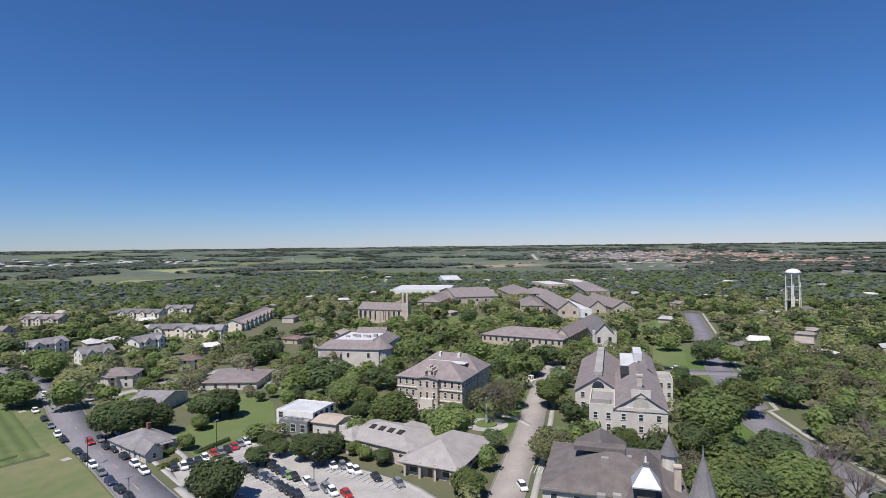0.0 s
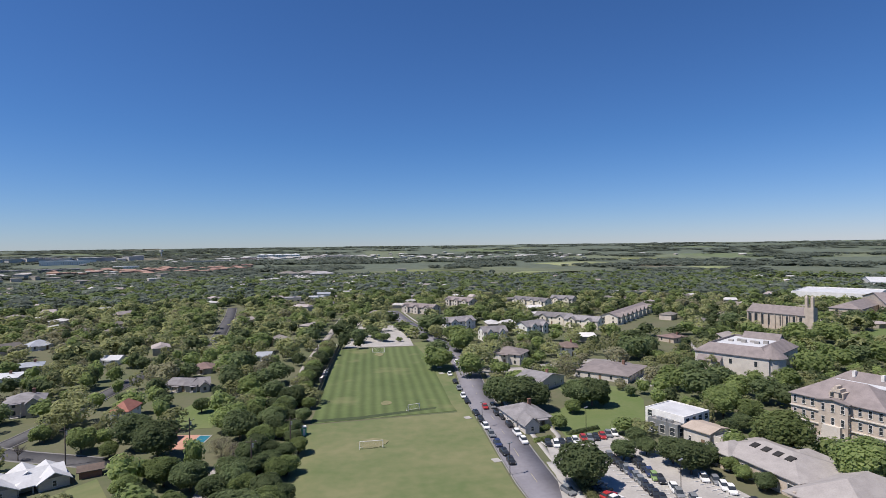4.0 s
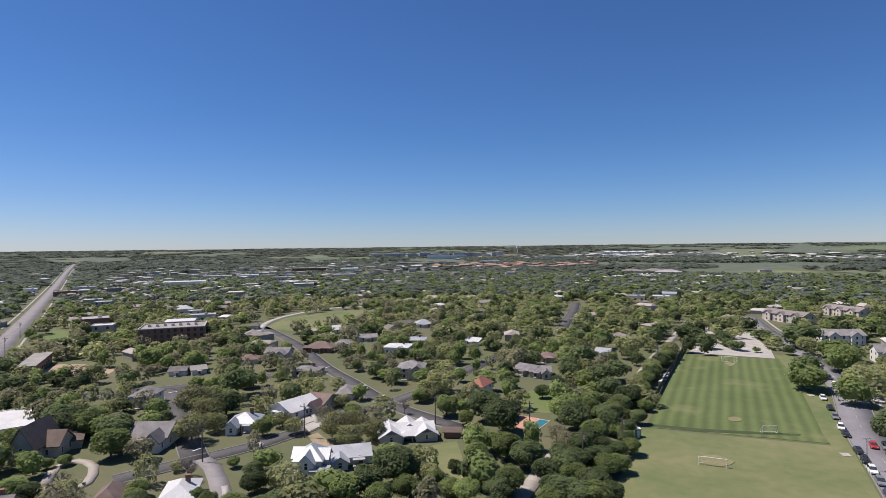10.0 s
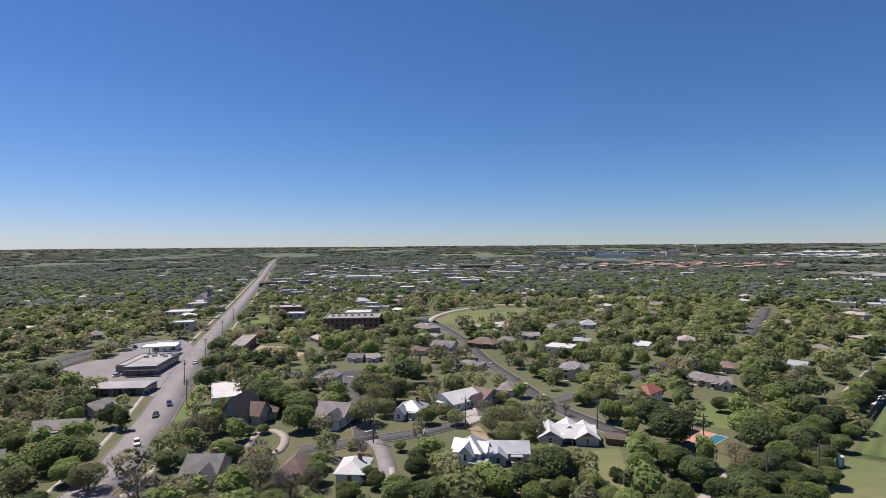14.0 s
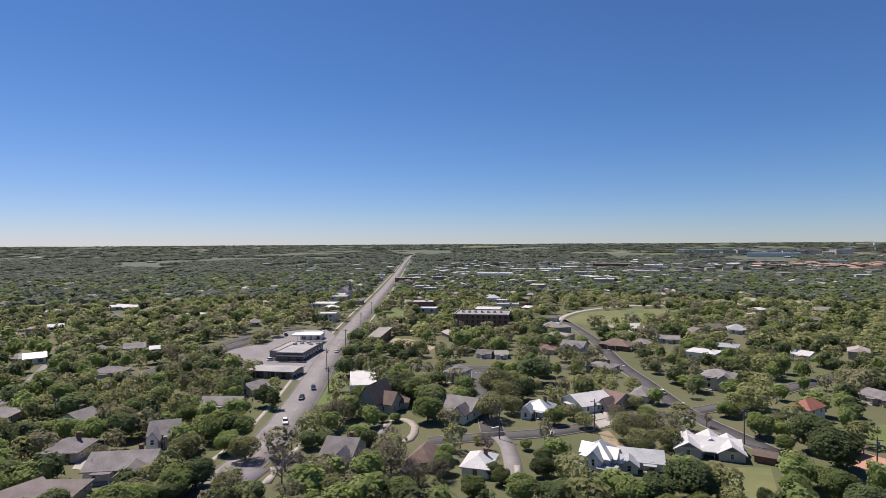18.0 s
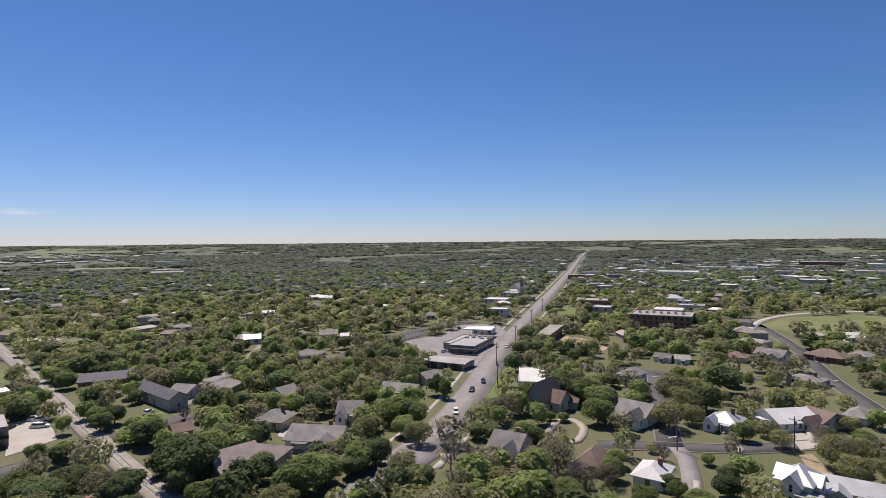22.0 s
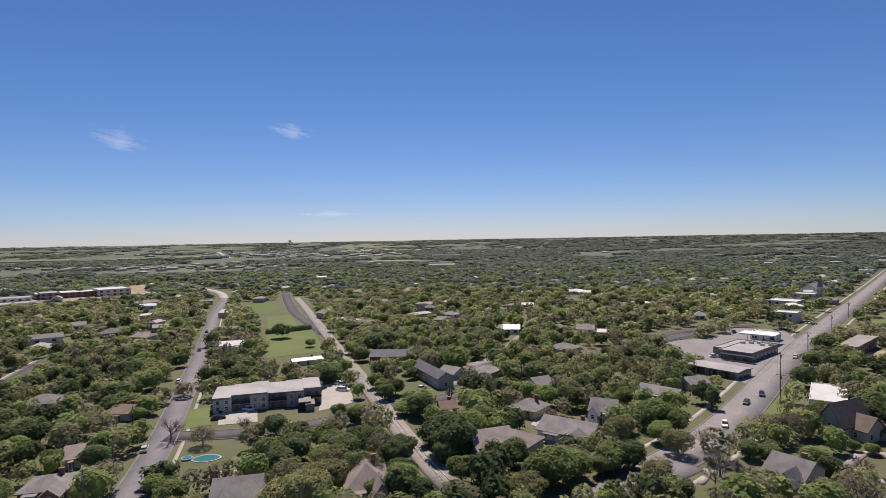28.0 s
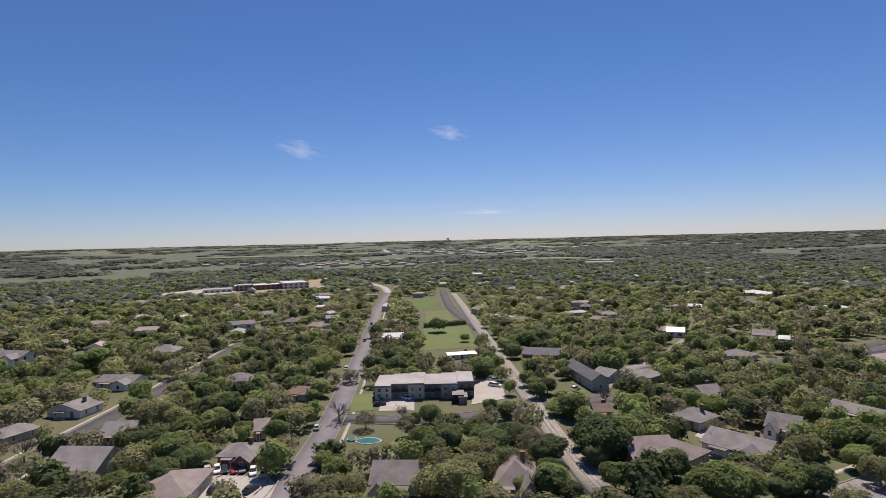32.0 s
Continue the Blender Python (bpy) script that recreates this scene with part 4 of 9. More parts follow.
# ---- houses west of the field ----
house(-129.3, 137.6, 27, 10.1, 11.0, "blue-grey metal-roofed cottage on a lawn", 3.2, "hip", 2.6, "wall_white", "metal_roof", ell=-1)
house(-124.4, 156.5, -12, 14.3, 16.0, "white cottage with a bright metal gable roof", 3.2, "gy", 3.0, "wall_white", "white_roof")
house(-119.8, 165.9, 0, 10.2, 13.0, "brown-roofed bungalow with a porch", 3.2, "gx", 2.8, "wall", "shingle_brown", ell=1)
house(-118.6, 180.9, 22, 7.1, 11.0, "pale bungalow half hidden by budding trees", 3.1, "hip", 2.2, "wall_white", "shingle")
house(-109.9, 220.2, 19, 13.4, 12.0, "two-storey grey house with a white porch", 6.0, "hip", 2.4, "wall", "shingle", floors=2, ell=1)
house(-70.2, 199.6, -6, 6.5, 11.0, "two-storey house with a red tiled roof", 6.2, "hip", 2.6, "wall_white", "red_tile", floors=2)
house(-142.5, 269.4, 12, 15.6, 15.0, "white flat-roofed modern house", 4.5, "hip", 0.8, "wall_white", "white_roof", porch=False)
house(-145.8, 298.1, 20, 13.5, 14.0, "low house with a pale grey metal roof", 3.5, "hip", 1.4, "wall", "metal_roof", porch=False)
house(-185.9, 258.7, 13, 19.0, 14.0, "brick house with a red-brown hip roof", 3.4, "hip", 3.0, "brick", "shingle_brown")
house(-181.5, 274.7, 13, 10.0, 10.0, "small cottage with a grey shingle roof", 3.0, "hip", 2.2, "wall", "shingle")
house(-157.1, 208.4, 13, 13.0, 13.0, "low house with a dark flat-pitched roof", 3.0, "hip", 1.6, "wall", "shingle", porch=False)
house(-213.8, 187.1, 33, 8.7, 9.0, "small white cottage with a grey roof", 2.8, "gx", 1.6, "wall_white", "shingle")
house(-207.7, 192.2, 54, 7.4, 9.0, "small white cottage with a rusty roof", 2.8, "gx", 1.6, "wall_white", "flat_roof")
house(-201.7, 219.6, 33, 10.2, 11.0, "grey-roofed house among trees", 3.0, "hip", 2.2, "wall", "shingle_brown")
house(-190.9, 229.5, 21, 13.7, 13.0, "two-storey grey house with front gables", 5.6, "gx", 2.4, "wall", "shingle", floors=2, ell=1)
house(-179.7, 298.8, 35, 13.1, 11.0, "long ranch house with a grey roof", 3.0, "gx", 1.8, "wall", "shingle")
house(-171.6, 363.7, 36, 14.2, 13.0, "square house with a pale hip roof", 3.4, "hip", 3.2, "wall_white", "metal_roof")
house(-217.0, 320.8, 63, 10.9, 12.0, "small white house with a white metal roof", 3.2, "gx", 2.6, "wall_white", "white_roof")
house(-144.5, 116.4, 25, 12.9, 13.0, "grey cross-gabled house with a white front", 4.0, "gx", 3.4, "wall_white", "shingle", ell=1)
house(-183.9, 145.4, 22, 8.8, 12.0, "grey-roofed two-storey house behind trees", 5.2, "hip", 2.4, "wall_white", "shingle", floors=2)
house(-105.2, 90.2, 36, 7.9, 12.0, "small house with a bright white metal roof", 3.2, "hip", 2.0, "wall_white", "white_roof", porch=False)
house(-62.5, 243.8, -20, 11.7, 12.0, "long grey-roofed house beside oaks", 3.2, "gx", 2.0, "wall", "shingle")
house(-57.3, 242.4, 15, 10.4, 11.0, "grey-roofed bungalow beside oaks", 3.2, "gx", 2.0, "wall", "shingle", ell=1)
house(-61.7, 274.9, -1, 9.9, 11.0, "brown-grey bungalow under trees", 3.2, "hip", 2.2, "wall", "shingle_brown")
house(-37.0, 298.9, -6, 8.3, 10.0, "small pale-roofed house in the woods", 3.0, "gx", 1.6, "wall_white", "metal_roof")
house(-112.0, 307.9, -8, 10.6, 10.0, "white-roofed house between trees", 3.0, "gx", 1.8, "wall_white", "white_roof")


def star_house():
    """A white metal roof with four sharp gables over deep porches."""
    r = building("star_house", "white house with a bright metal roof of four sharp gables", "house", -76.6, 149.0, 33,
                 [(0, 0, 16.0, 7.4, 2.4, "gx", 1.8, 1), (-5.2, -1.6, 6.6, 10.5, 2.35, "gy", 1.9, 1), (0.8, 3.0, 6.0, 8.0, 2.3, "gy", 1.8, 1), (5.4, -1.0, 6.4, 11.0, 2.25, "gy", 1.85, 1)],
                 "wall", "white_roof", "houses of the town")
    part("porch_roof", roof_mesh(1.0, -4.6, 7.0, 3.0, 2.2, "hip", 0.7, 0.4), "white_roof", r)
    for u in (-1.6, 1.2, 4.0):
        part("porch_post", boxes((u - 0.09, u + 0.09, -5.9, -5.72, 0, 2.25)), "trim", r)
    for u in (-5.2, 5.4):
        f = -6.85 if u < 0 else -6.5
        part("gable_vent", prism([(-1.9, 0), (1.9, 0), (0, 1.1)], 0, 0.1), "shingle", r, "dark triangular gable").matrix_basis = pose(u, f - 0.02, 2.75, 90, 0, 0)


def victorian():
    x, y, turn, w, d = -86.0, 114.0, 22, 9.6, 12.0
    r = building("victorian_house", "tall white wooden house with steep pale metal gables and porches", "house", x, y, turn,
                 [(0, 0, w * 0.7, d * 0.7, 5.4, "hip", 2.5, 2), (0, -d * 0.3, w * 0.38, d * 0.4, 5.3, "gy", 1.9, 2), (-w * 0.3, 0.5, w * 0.3, d * 0.36, 5.2, "gx", 1.7, 2),
                  (w * 0.32, 0, w * 0.28, d * 0.36, 5.1, "gx", 1.7, 2), (w * 0.35, -d * 0.45, w * 0.36, d * 0.25, 3.2, "slab", 0, 1)],
                 "wall_white", "metal_roof", "houses of the town", (0.9, 1.7), 3.0)
    for i in range(4):
        part("porch_post", boxes((-w * 0.5 + i * 2.1, -w * 0.5 + i * 2.1 + 0.16, -d * 0.6, -d * 0.6 + 0.16, 0, 3.0)), "trim", r)
    part("porch_roof", boxes((-w * 0.55, -w * 0.1, -d * 0.62, -d * 0.38, 3.0, 3.25)), "metal_roof", r)
    house(-82.8, 126.6, 36, 12.5, 11.0, "low house with a pale blue-grey metal roof", 2.6, "gx", 2.0, "wall_white", "metal_roof", ell=-1)


star_house()
victorian()

# ---- along the avenue ----
def shops():
    x, y, turn, w, d = -280.7, 116.3, 47, 18.6, 39.0
    r = building("shop", "single-storey grey-brown shop with a flat pale grey roof", "shop", x, y, turn,
                 [(0, -d * 0.08, w * 0.8, d * 0.8, 3.9, "flat", 0.35, 1, "shop_wall", "roof_grey"), (-w * 0.52, d * 0.1, w * 0.4, d * 0.75, 3.2, "flat", 0.35, 0, "shop_wall", "roof_grey")],
                 "wall", "flat_roof", "shops", (2.4, 2.2), 4.0, sill=0.4)
    part("canopy", boxes((-w * 0.3, w * 0.5, -d / 2 - 2.6, -d / 2 - 0.002, 2.7, 2.95)), "dark", r)
    for i in range(5):
        part("roof_unit", boxes((-w * 0.35 + i * w * 0.16, -w * 0.35 + i * w * 0.16 + 1.8, d * (0.1 + 0.06 * (i % 3)), d * (0.1 + 0.06 * (i % 3)) + 1.6, 3.85, 4.9)), "steel", r)
    x, y, turn, w, d = -240.8, 87.3, 43, 21.0, 14.2
    r = building("shop", "low garage shop with a pale grey metal roof", "shop", x, y, turn, [(0, 0, w, d * 0.8, 3.2, "gx", 0.5, 1, "shop_wall", "roof_grey")],
                 "shop_wall", "roof_grey", "shops", (2.6, 2.4), 3.6, sill=0.3)
    for i in range(3):
        part("garage_door", boxes((-w * 0.3 + i * w * 0.25, -w * 0.3 + i * w * 0.25 + 3.2, -d * 0.4 - 0.06, -d * 0.4 + 0.1, 0, 2.6)), "dark", r)
    x, y, turn, w, d = -316.1, 136.1, 52, 18.2, 23.0
    r = building("service_station", "white and grey service station with wide flat canopies", "shop", x, y, turn,
                 [(0, d * 0.3, w * 0.7, d * 0.4, 4.0, "flat", 0.5, 1, "wall_white", "white_roof")], "wall_white", "white_roof", "shops", (2.4, 2.2), 4)
    part("canopy", boxes((-w * 0.45, w * 0.5, -d * 0.5, -d * 0.05, 4.6, 5.3)), "wall_white", r, "white flat fuel canopy")
    for i in range(4):
        part("canopy_post", boxes((-w * 0.3 + i * w * 0.2, -w * 0.3 + i * w * 0.2 + 0.3, -d * 0.3, -d * 0.3 + 0.3, 0, 4.6)), "trim", r)
    x, y, turn, w, d = -200.0, 108.6, 62, 10.5, 25.6
    building("workshop", "flat white-roofed workshop beside the avenue", "shop", x, y, turn, [(0, 0, w, d, 3.3, "flat", 0.3, 1, "wall_white", "white_roof")],
             "wall_white", "white_roof", "shops", (1.6, 1.6), 4)
    x, y, turn, w, d = -289.5, 169.2, 48, 7.1, 37.6
    building("office", "brown building with a pale flat roof", "shop", x, y, turn, [(0, 0, w, d, 5.0, "slab", 0, 1, "brick", "flat_roof")], "brick", "flat_roof", "shops", (1.6, 2.0), 4)
    for row in ((-460.9, 214.7, 49, 21.0, 44.7, "pale flat-roofed building beyond the service station"), (-391.0, 183.5, 52, 14.4, 41.4, "grey flat-roofed store on the avenue"),
                (-540.2, 386.0, 45, 15.4, 70.7, "white gabled hall far along the avenue"), (-512.0, 254.0, 52, 16.4, 30.0, "grey hall beside the church"),
                (-370.3, 263.0, 45, 13.7, 45.7, "stone-grey office block near the avenue"), (-379.9, 352.1, 40, 11.3, 52.3, "white two-storey house above the trees")):
        building("store", row[5], "shop", *row[:3], [(0, 0, row[3], min(row[4], row[3]), 6, "flat", 0.6, 2, "wall", "white_roof")], "wall", "white_roof", "shops", (1.5, 1.6), 5)
    x, y, turn, w, d = -297.1, 257.8, 43, 37.2, 28.0
    r = building("brick_block", "three-storey dark brick block with pale trim and roof plant", "building", x, y, turn,
                 [(0, 0, w, d, 9.4, "flat", 0.6, 3, "brick", "flat_roof")], "brick", "flat_roof", "town blocks", (1.6, 2.2), 3.6)
    part("cornice", parapet_mesh(0, 0, w + 0.3, d + 0.3, 9.7, 0.4), "trim", r)
    for i in range(7):
        part("roof_unit", boxes((-w * 0.4 + i * w * 0.12, -w * 0.4 + i * w * 0.12 + 1.6, -d * 0.05, d * 0.05, 9.4, 10.9)), "steel", r)
    part("white_hall", boxes((-w * 0.2, w * 0.3, d * 0.5, d * 0.5 + 16, 0, 10.4)), "white_roof", r, "white-roofed rear hall")


shops()


def church():
    """A pale church with a needle spire beside the avenue."""
    r = building("church", "pale stone church with a grey roof and a slim dark spire", "church", -556.0, 283.0, 47,
                 [(0, 0, 13, 30, 7.0, "gy", 4.5, 1)], "stone_white", "shingle", "town blocks", (1.6, 4.0), 5.0)
    part("bell_tower", boxes((7.0, 10.2, -14, -10.8, 0, 11)), "stone_white", r)
    part("spire", roof_mesh(8.6, -12.4, 3.2, 3.2, 11, "pyramid", 9, 0.3), "shingle", r)


church()


def tudor():
    x, y, turn, w, d = -167.0, 95.6, 29, 7.5, 13.0
    building("tudor_house", "brown-roofed half-timbered house with a steep front gable", "house", x, y, turn,
             [(0, 0, w * 0.9, d, 4.6, "gy", 5.4, 2), (w * 0.55, d * 0.15, w * 0.8, d * 0.6, 3.6, "gx", 3.2, 1)], "wall", "shingle_brown", "houses of the town")
    house(-167.3, 104.7, 51, 9.3, 11.0, "long low house with a brown-grey roof", 3.2, "hip", 2.2, "wall", "shingle_brown", porch=False)


tudor()
house(-133.5, 66.2, 41, 9.9, 13.0, "dark-roofed house with crossing gables under bare trees", 3.6, "gx", 3.4, "wall", "shingle", ell=1)
house(-117.0, 81.4, 37, 7.0, 12.0, "brown-roofed house among budding trees", 3.4, "hip", 2.8, "wall", "shingle_brown")
house(-217.5, 69.7, 22, 9.2, 10.0, "small grey house behind trees", 3.0, "gy", 2.2, "wall_white", "shingle")

# ---- south of the avenue ----
house(-175.3, 30.1, 70, 8.8, 12.0, "two-storey white gabled house with a grey roof", 5.4, "gx", 3.0, "wall_white", "shingle", floors=2, ell=-1)
house(-202.2, 54.0, 50, 16.2, 11.0, "long ranch house with a grey roof", 3.2, "gx", 2.0, "wall", "shingle")
house(-181.7, 6.9, 57, 11.1, 12.0, "grey hip-roofed house in trees", 3.4, "hip", 2.8, "wall", "shingle")
house(-159.9, 17.9, 61, 18.2, 14.0, "pale house with a wide grey roof and a concrete drive", 3.4, "gx", 3.0, "wall_white", "shingle", ell=1)
house(-150.7, 0.9, 59, 15.3, 14.0, "broad brown-grey roofed house", 3.2, "hip", 3.0, "wall", "tile_roof", porch=False)
house(-230.2, -23.3, 57, 9.4, 12.0, "dark-roofed long house in trees", 3.2, "gx", 2.2, "wall", "shingle")
house(-233.3, -9.2, 60, 11.4, 12.0, "brown-grey house behind trees", 3.2, "hip", 2.2, "wall", "shingle")
house(-284.6, 28.3, 58, 14.8, 12.0, "grey house behind a hedge of trees", 3.2, "hip", 2.2, "wall", "shingle")
house(-347.5, -0.4, 61, 12.3, 11.0, "small grey-roofed house in the woods", 3.0, "gx", 2.0, "wall_white", "shingle")
house(-586.4, 74.2, 28, 21.9, 12.0, "white-roofed house in the woods", 3.0, "gx", 2.0, "wall_white", "white_roof")
house(-414.1, -42.3, 51, 14.5, 12.0, "dark grey house among the trees", 3.0, "hip", 2.0, "wall", "shingle")
house(-209.4, 11.5, 124, 8.7, 12.0, "grey-roofed house between trees", 4.0, "gx", 2.6, "wall_white", "shingle")
house(-148.7, -5.5, 116, 13.4, 16.0, "long brown-roofed brick house beside the railway", 3.4, "gx", 3.6, "wall", "tile_roof", ell=-1)
house(-182.3, -20.8, 109, 5.9, 10.0, "small house with a red-brown roof", 2.8, "gx", 1.6, "wall", "shingle_brown")

# ---- round the railway ----
def apartments():
    x, y, turn, w, d = -190.0, -86.5, 112, 36.4, 14.9
    r = thing("apartment_block", x, y, turn, "long two-storey apartment block with staggered grey flat roofs and pale bays", "apartments", "apartments")
    for i in range(6):
        u0 = -w / 2 + i * w / 6
        deep = -d / 2 - (1.3 if i % 2 == 0 else 0.0)
        top = 5.0 + 0.35 * (i % 3)
        bay = part("wall", boxes((u0, u0 + w / 6 - 0.02, deep, d / 2, -0.3, top)), "shop_wall" if i % 2 else "wall", r)
        part("roof", boxes((u0 - 0.2, u0 + w / 6 - 0.22, deep - 0.5, d / 2 + 0.4, top, top + 0.3)), "roof_grey", r)
        part("fascia", boxes((u0 - 0.2, u0 + w / 6 - 0.22, deep - 0.54, deep - 0.504, top - 0.35, top + 0.2)), "shingle", r)
        for k in range(2):
            u = u0 + w / 6 * (0.27 + 0.46 * k)
            if i % 2 == 0:
                for z in (0.9, 3.0):
                    window(bay, u, deep, z, 180, 1.3, 1.3)
                part("high_window", boxes((u - 0.9, u + 0.9, deep - 0.06, deep - 0.002, top - 0.75, top - 0.4)), "white_roof", r, "white slit panel under the eaves")
            else:
                part("door", boxes((u - 0.5, u + 0.5, deep - 0.06, deep - 0.002, 0, 2.1)), "wood", r)
                part("upper_door", boxes((u - 0.5, u + 0.5, deep - 0.06, deep - 0.002, 2.6, 4.6)), "wood", r)
        if i % 2:
            part("gallery", boxes((u0 + 0.01, u0 + w / 6 - 0.03, deep - 1.2, deep - 0.004, 2.4, 2.55)), "concrete", r)
            part("rail", boxes((u0 + 0.01, u0 + w / 6 - 0.03, deep - 1.2, deep - 1.12, 2.55, 3.5)), "dark", r)
    for i in range(-3, 4):
        CLEAR.append((x + math.cos(radians(turn)) * i * w / 7, y + math.sin(radians(turn)) * i * w / 7, d * 0.62))
    SIGHT.append((x, y, w * 0.45, 2.5))
    part("bin_shelter", boxes((w * 0.34, w * 0.42, -d / 2 - 9, -d / 2 - 3, 0, 2.4), (w * 0.335, w * 0.425, -d / 2 - 9.2, -d / 2 - 2.8, 2.4, 2.6)), "shop_wall", r, "low dark shelter beside the court")
    x, y, turn, w, d = -262.8, -56.7, 95, 20.8, 20.3
    house(x, y, turn, w, d, "long low apartment row with a dark roof", 4.0, "gx", 2.0, "brick", "slate_blue", porch=False)
    x, y, turn, w, d = -223.8, -31.4, 31, 32.4, 7.7
    house(x, y, turn, w, d, "long dark blue-grey roofed apartment row", 5.0, "gx", 2.4, "wall", "slate_blue", porch=False)


apartments()
house(-113.8, -59.9, 109, 12.2, 15.0, "grey cross-gabled house beside the swimming pool", 3.4, "gx", 3.4, "wall_white", "shingle", ell=-1)
house(-122.5, -33.3, 109, 11.2, 15.0, "brown-grey house with a steep dormered roof", 3.4, "hip", 4.2, "wall", "tile_roof", ell=1)
house(-114.5, -107.1, 110, 11.5, 11.0, "dark low house beside parked cars", 3.0, "hip", 2.2, "brick", "shingle", ell=1)
house(-91.1, -106.9, 114, 14.8, 18.0, "flat brown-grey roofed building at the car park", 3.6, "hip", 2.6, "wall", "tile_roof", porch=False)
house(-115.7, -154.2, 119, 10.4, 12.0, "grey gabled house on the street corner", 3.4, "gx", 2.8, "wall", "shingle", ell=1)
house(-92.8, -138.0, 107, 15.7, 15.0, "large dark-roofed house with crossing gables and chimneys", 4.6, "gx", 4.0, "wall", "shingle", ell=-1, floors=1)
house(-128.5, -194.3, 102, 15.3, 12.0, "dark grey bungalow with a white porch", 3.2, "gy", 2.4, "wall_white", "shingle")
house(-162.6, -214.3, 105, 19.3, 12.0, "dark-roofed bungalow among trees", 3.2, "gx", 2.2, "wall_white", "shingle", ell=1)
house(-214.8, -246.8, 97, 17.3, 13.0, "square house with a grey hip roof", 4.4, "hip", 3.0, "wall_white", "shingle", floors=1)
house(-179.6, -166.5, 106, 13.6, 13.0, "grey hip-roofed house among trees", 3.2, "hip", 2.4, "wall", "shingle")
house(-178.3, -311.3, 97, 21.6, 12.0, "white two-storey house with front gables", 5.2, "gx", 2.8, "wall_white", "shingle", floors=2, ell=1)
house(-133.1, -116.0, 120, 4.6, 14.0, "brown-grey roofed house behind trees", 3.2, "gx", 2.0, "wall", "tile_roof")
house(-170.8, -128.5, 96, 9.1, 12.0, "low brown house near the corner", 3.0, "gx", 1.8, "wall", "shingle_brown")
house(-287.4, -149.3, 120, 11.6, 12.0, "house with a patchy white roof", 3.0, "gx", 1.8, "wall_white", "white_roof")
house(-253.8, -96.0, 124, 16.0, 8.0, "low white sheds behind the apartments", 2.6, "gx", 0.8, "wall_white", "metal_roof", porch=False)
house(-104.1, -186.6, 90, 9.6, 13.0, "pale-roofed house under bare trees", 3.2, "hip", 2.2, "wall", "shingle")


# ---- blocks and houses that stand out farther off ----
def town_block(x, y, turn, w, d, h, wall, roof, label, kind="flat", up=0.6):
    """A plain town building on the rising land: walls, roof and parapet, with a band of dark glazing."""
    z = float(rise(math.hypot(x, y)))
    r = thing("town_building", x, y, turn, label, "building", "town blocks", z=z)
    part("wall", wall_mesh(0, 0, w, d, h, kind, up), wall, r)
    if kind == "flat":
        part("roof", boxes((-w / 2 + 0.3, w / 2 - 0.3, -d / 2 + 0.3, d / 2 - 0.3, h - 0.1, h + 0.08)), roof, r)
        part("parapet", parapet_mesh(0, 0, w, d, h + 0.004, up), wall, r)
        part("roof_unit", boxes((w * 0.1, w * 0.1 + 2.4, -1.2, 1.2, h + 0.08, h + 1.5)), "steel", r)
    else:
        part("roof", roof_mesh(0, 0, w, d, h, kind, up), roof, r)
    k = max(2, int(w / 6))
    for i in range(k):
        u = ((i + 0.5) / k - 0.5) * w
        for lift in range(max(1, int(h / 3.6))):
            window(r, u, -d / 2, 0.9 + lift * 3.4, 180, 2.2, 1.5, whole=True)
    SIGHT.append((x, y, w * 0.42, h + z + (0.4 if h < 6 else -1.0)))
    for i in range(max(1, int(w / d)) + 1):
        u = (i / max(1, int(w / d)) - 0.5) * max(0.0, w - d)
        CLEAR.append((x + u * math.cos(radians(turn)), y + u * math.sin(radians(turn)), d * 0.6))


town_block(-400, 278, 55, 18, 22, 8.0, "brick", "roof_grey", "brown brick school wing beside the block", "flat", 0.6)
town_block(-575, 399, 55, 18, 16, 6.0, "wall", "white_roof", "white flat-roofed block in the town centre", "flat", 0.6)
town_block(-412, 371, 48, 12, 12, 5.0, "wall_white", "metal_roof", "white house with a pale metal roof behind the hall", "hip", 3.0)
town_block(-362, 342, 47, 21, 14, 4.5, "wall", "roof_grey", "pale grey store in the town centre", "flat", 0.6)
town_block(-727, 657, 48, 61, 40, 7.0, "wall_white", "white_roof", "white flat-roofed block in the town centre", "flat", 0.6)
town_block(-809, 653, 51, 25, 24, 6.0, "wall_white", "white_roof", "white flat-roofed block in the town centre", "flat", 0.6)
town_block(-798, 797, 45, 50, 40, 8.0, "wall", "roof_grey", "pale grey store in the town centre", "flat", 0.6)
town_block(-761, 835, 42, 41, 36, 8.0, "wall_white", "white_roof", "white flat-roofed block in the town centre", "flat", 0.6)
town_block(-501, 662, 37, 28, 26, 7.0, "wall", "white_roof", "white flat-roofed block in the town centre", "flat", 0.6)
town_block(-636, 787, 39, 36, 30, 8.0, "wall", "roof_grey", "pale grey store in the town centre", "flat", 0.6)
town_block(-786, 1067, 36, 82, 50, 12.0, "brick", "flat_roof", "brown brick block in the town centre", "flat", 0.6)
town_block(-805, 942, 41, 37, 40, 8.0, "wall", "white_roof", "white flat-roofed block in the town centre", "flat", 0.6)
town_block(-733, 473, 57, 26, 24, 6.0, "brick", "flat_roof", "brown brick block in the town centre", "flat", 0.6)
town_block(-788, 536, 56, 29, 24, 6.0, "wall", "roof_grey", "pale grey store in the town centre", "flat", 0.6)
town_block(-715, 531, 53, 23, 20, 6.0, "shop_wall", "roof_grey", "pale grey store in the town centre", "flat", 0.6)
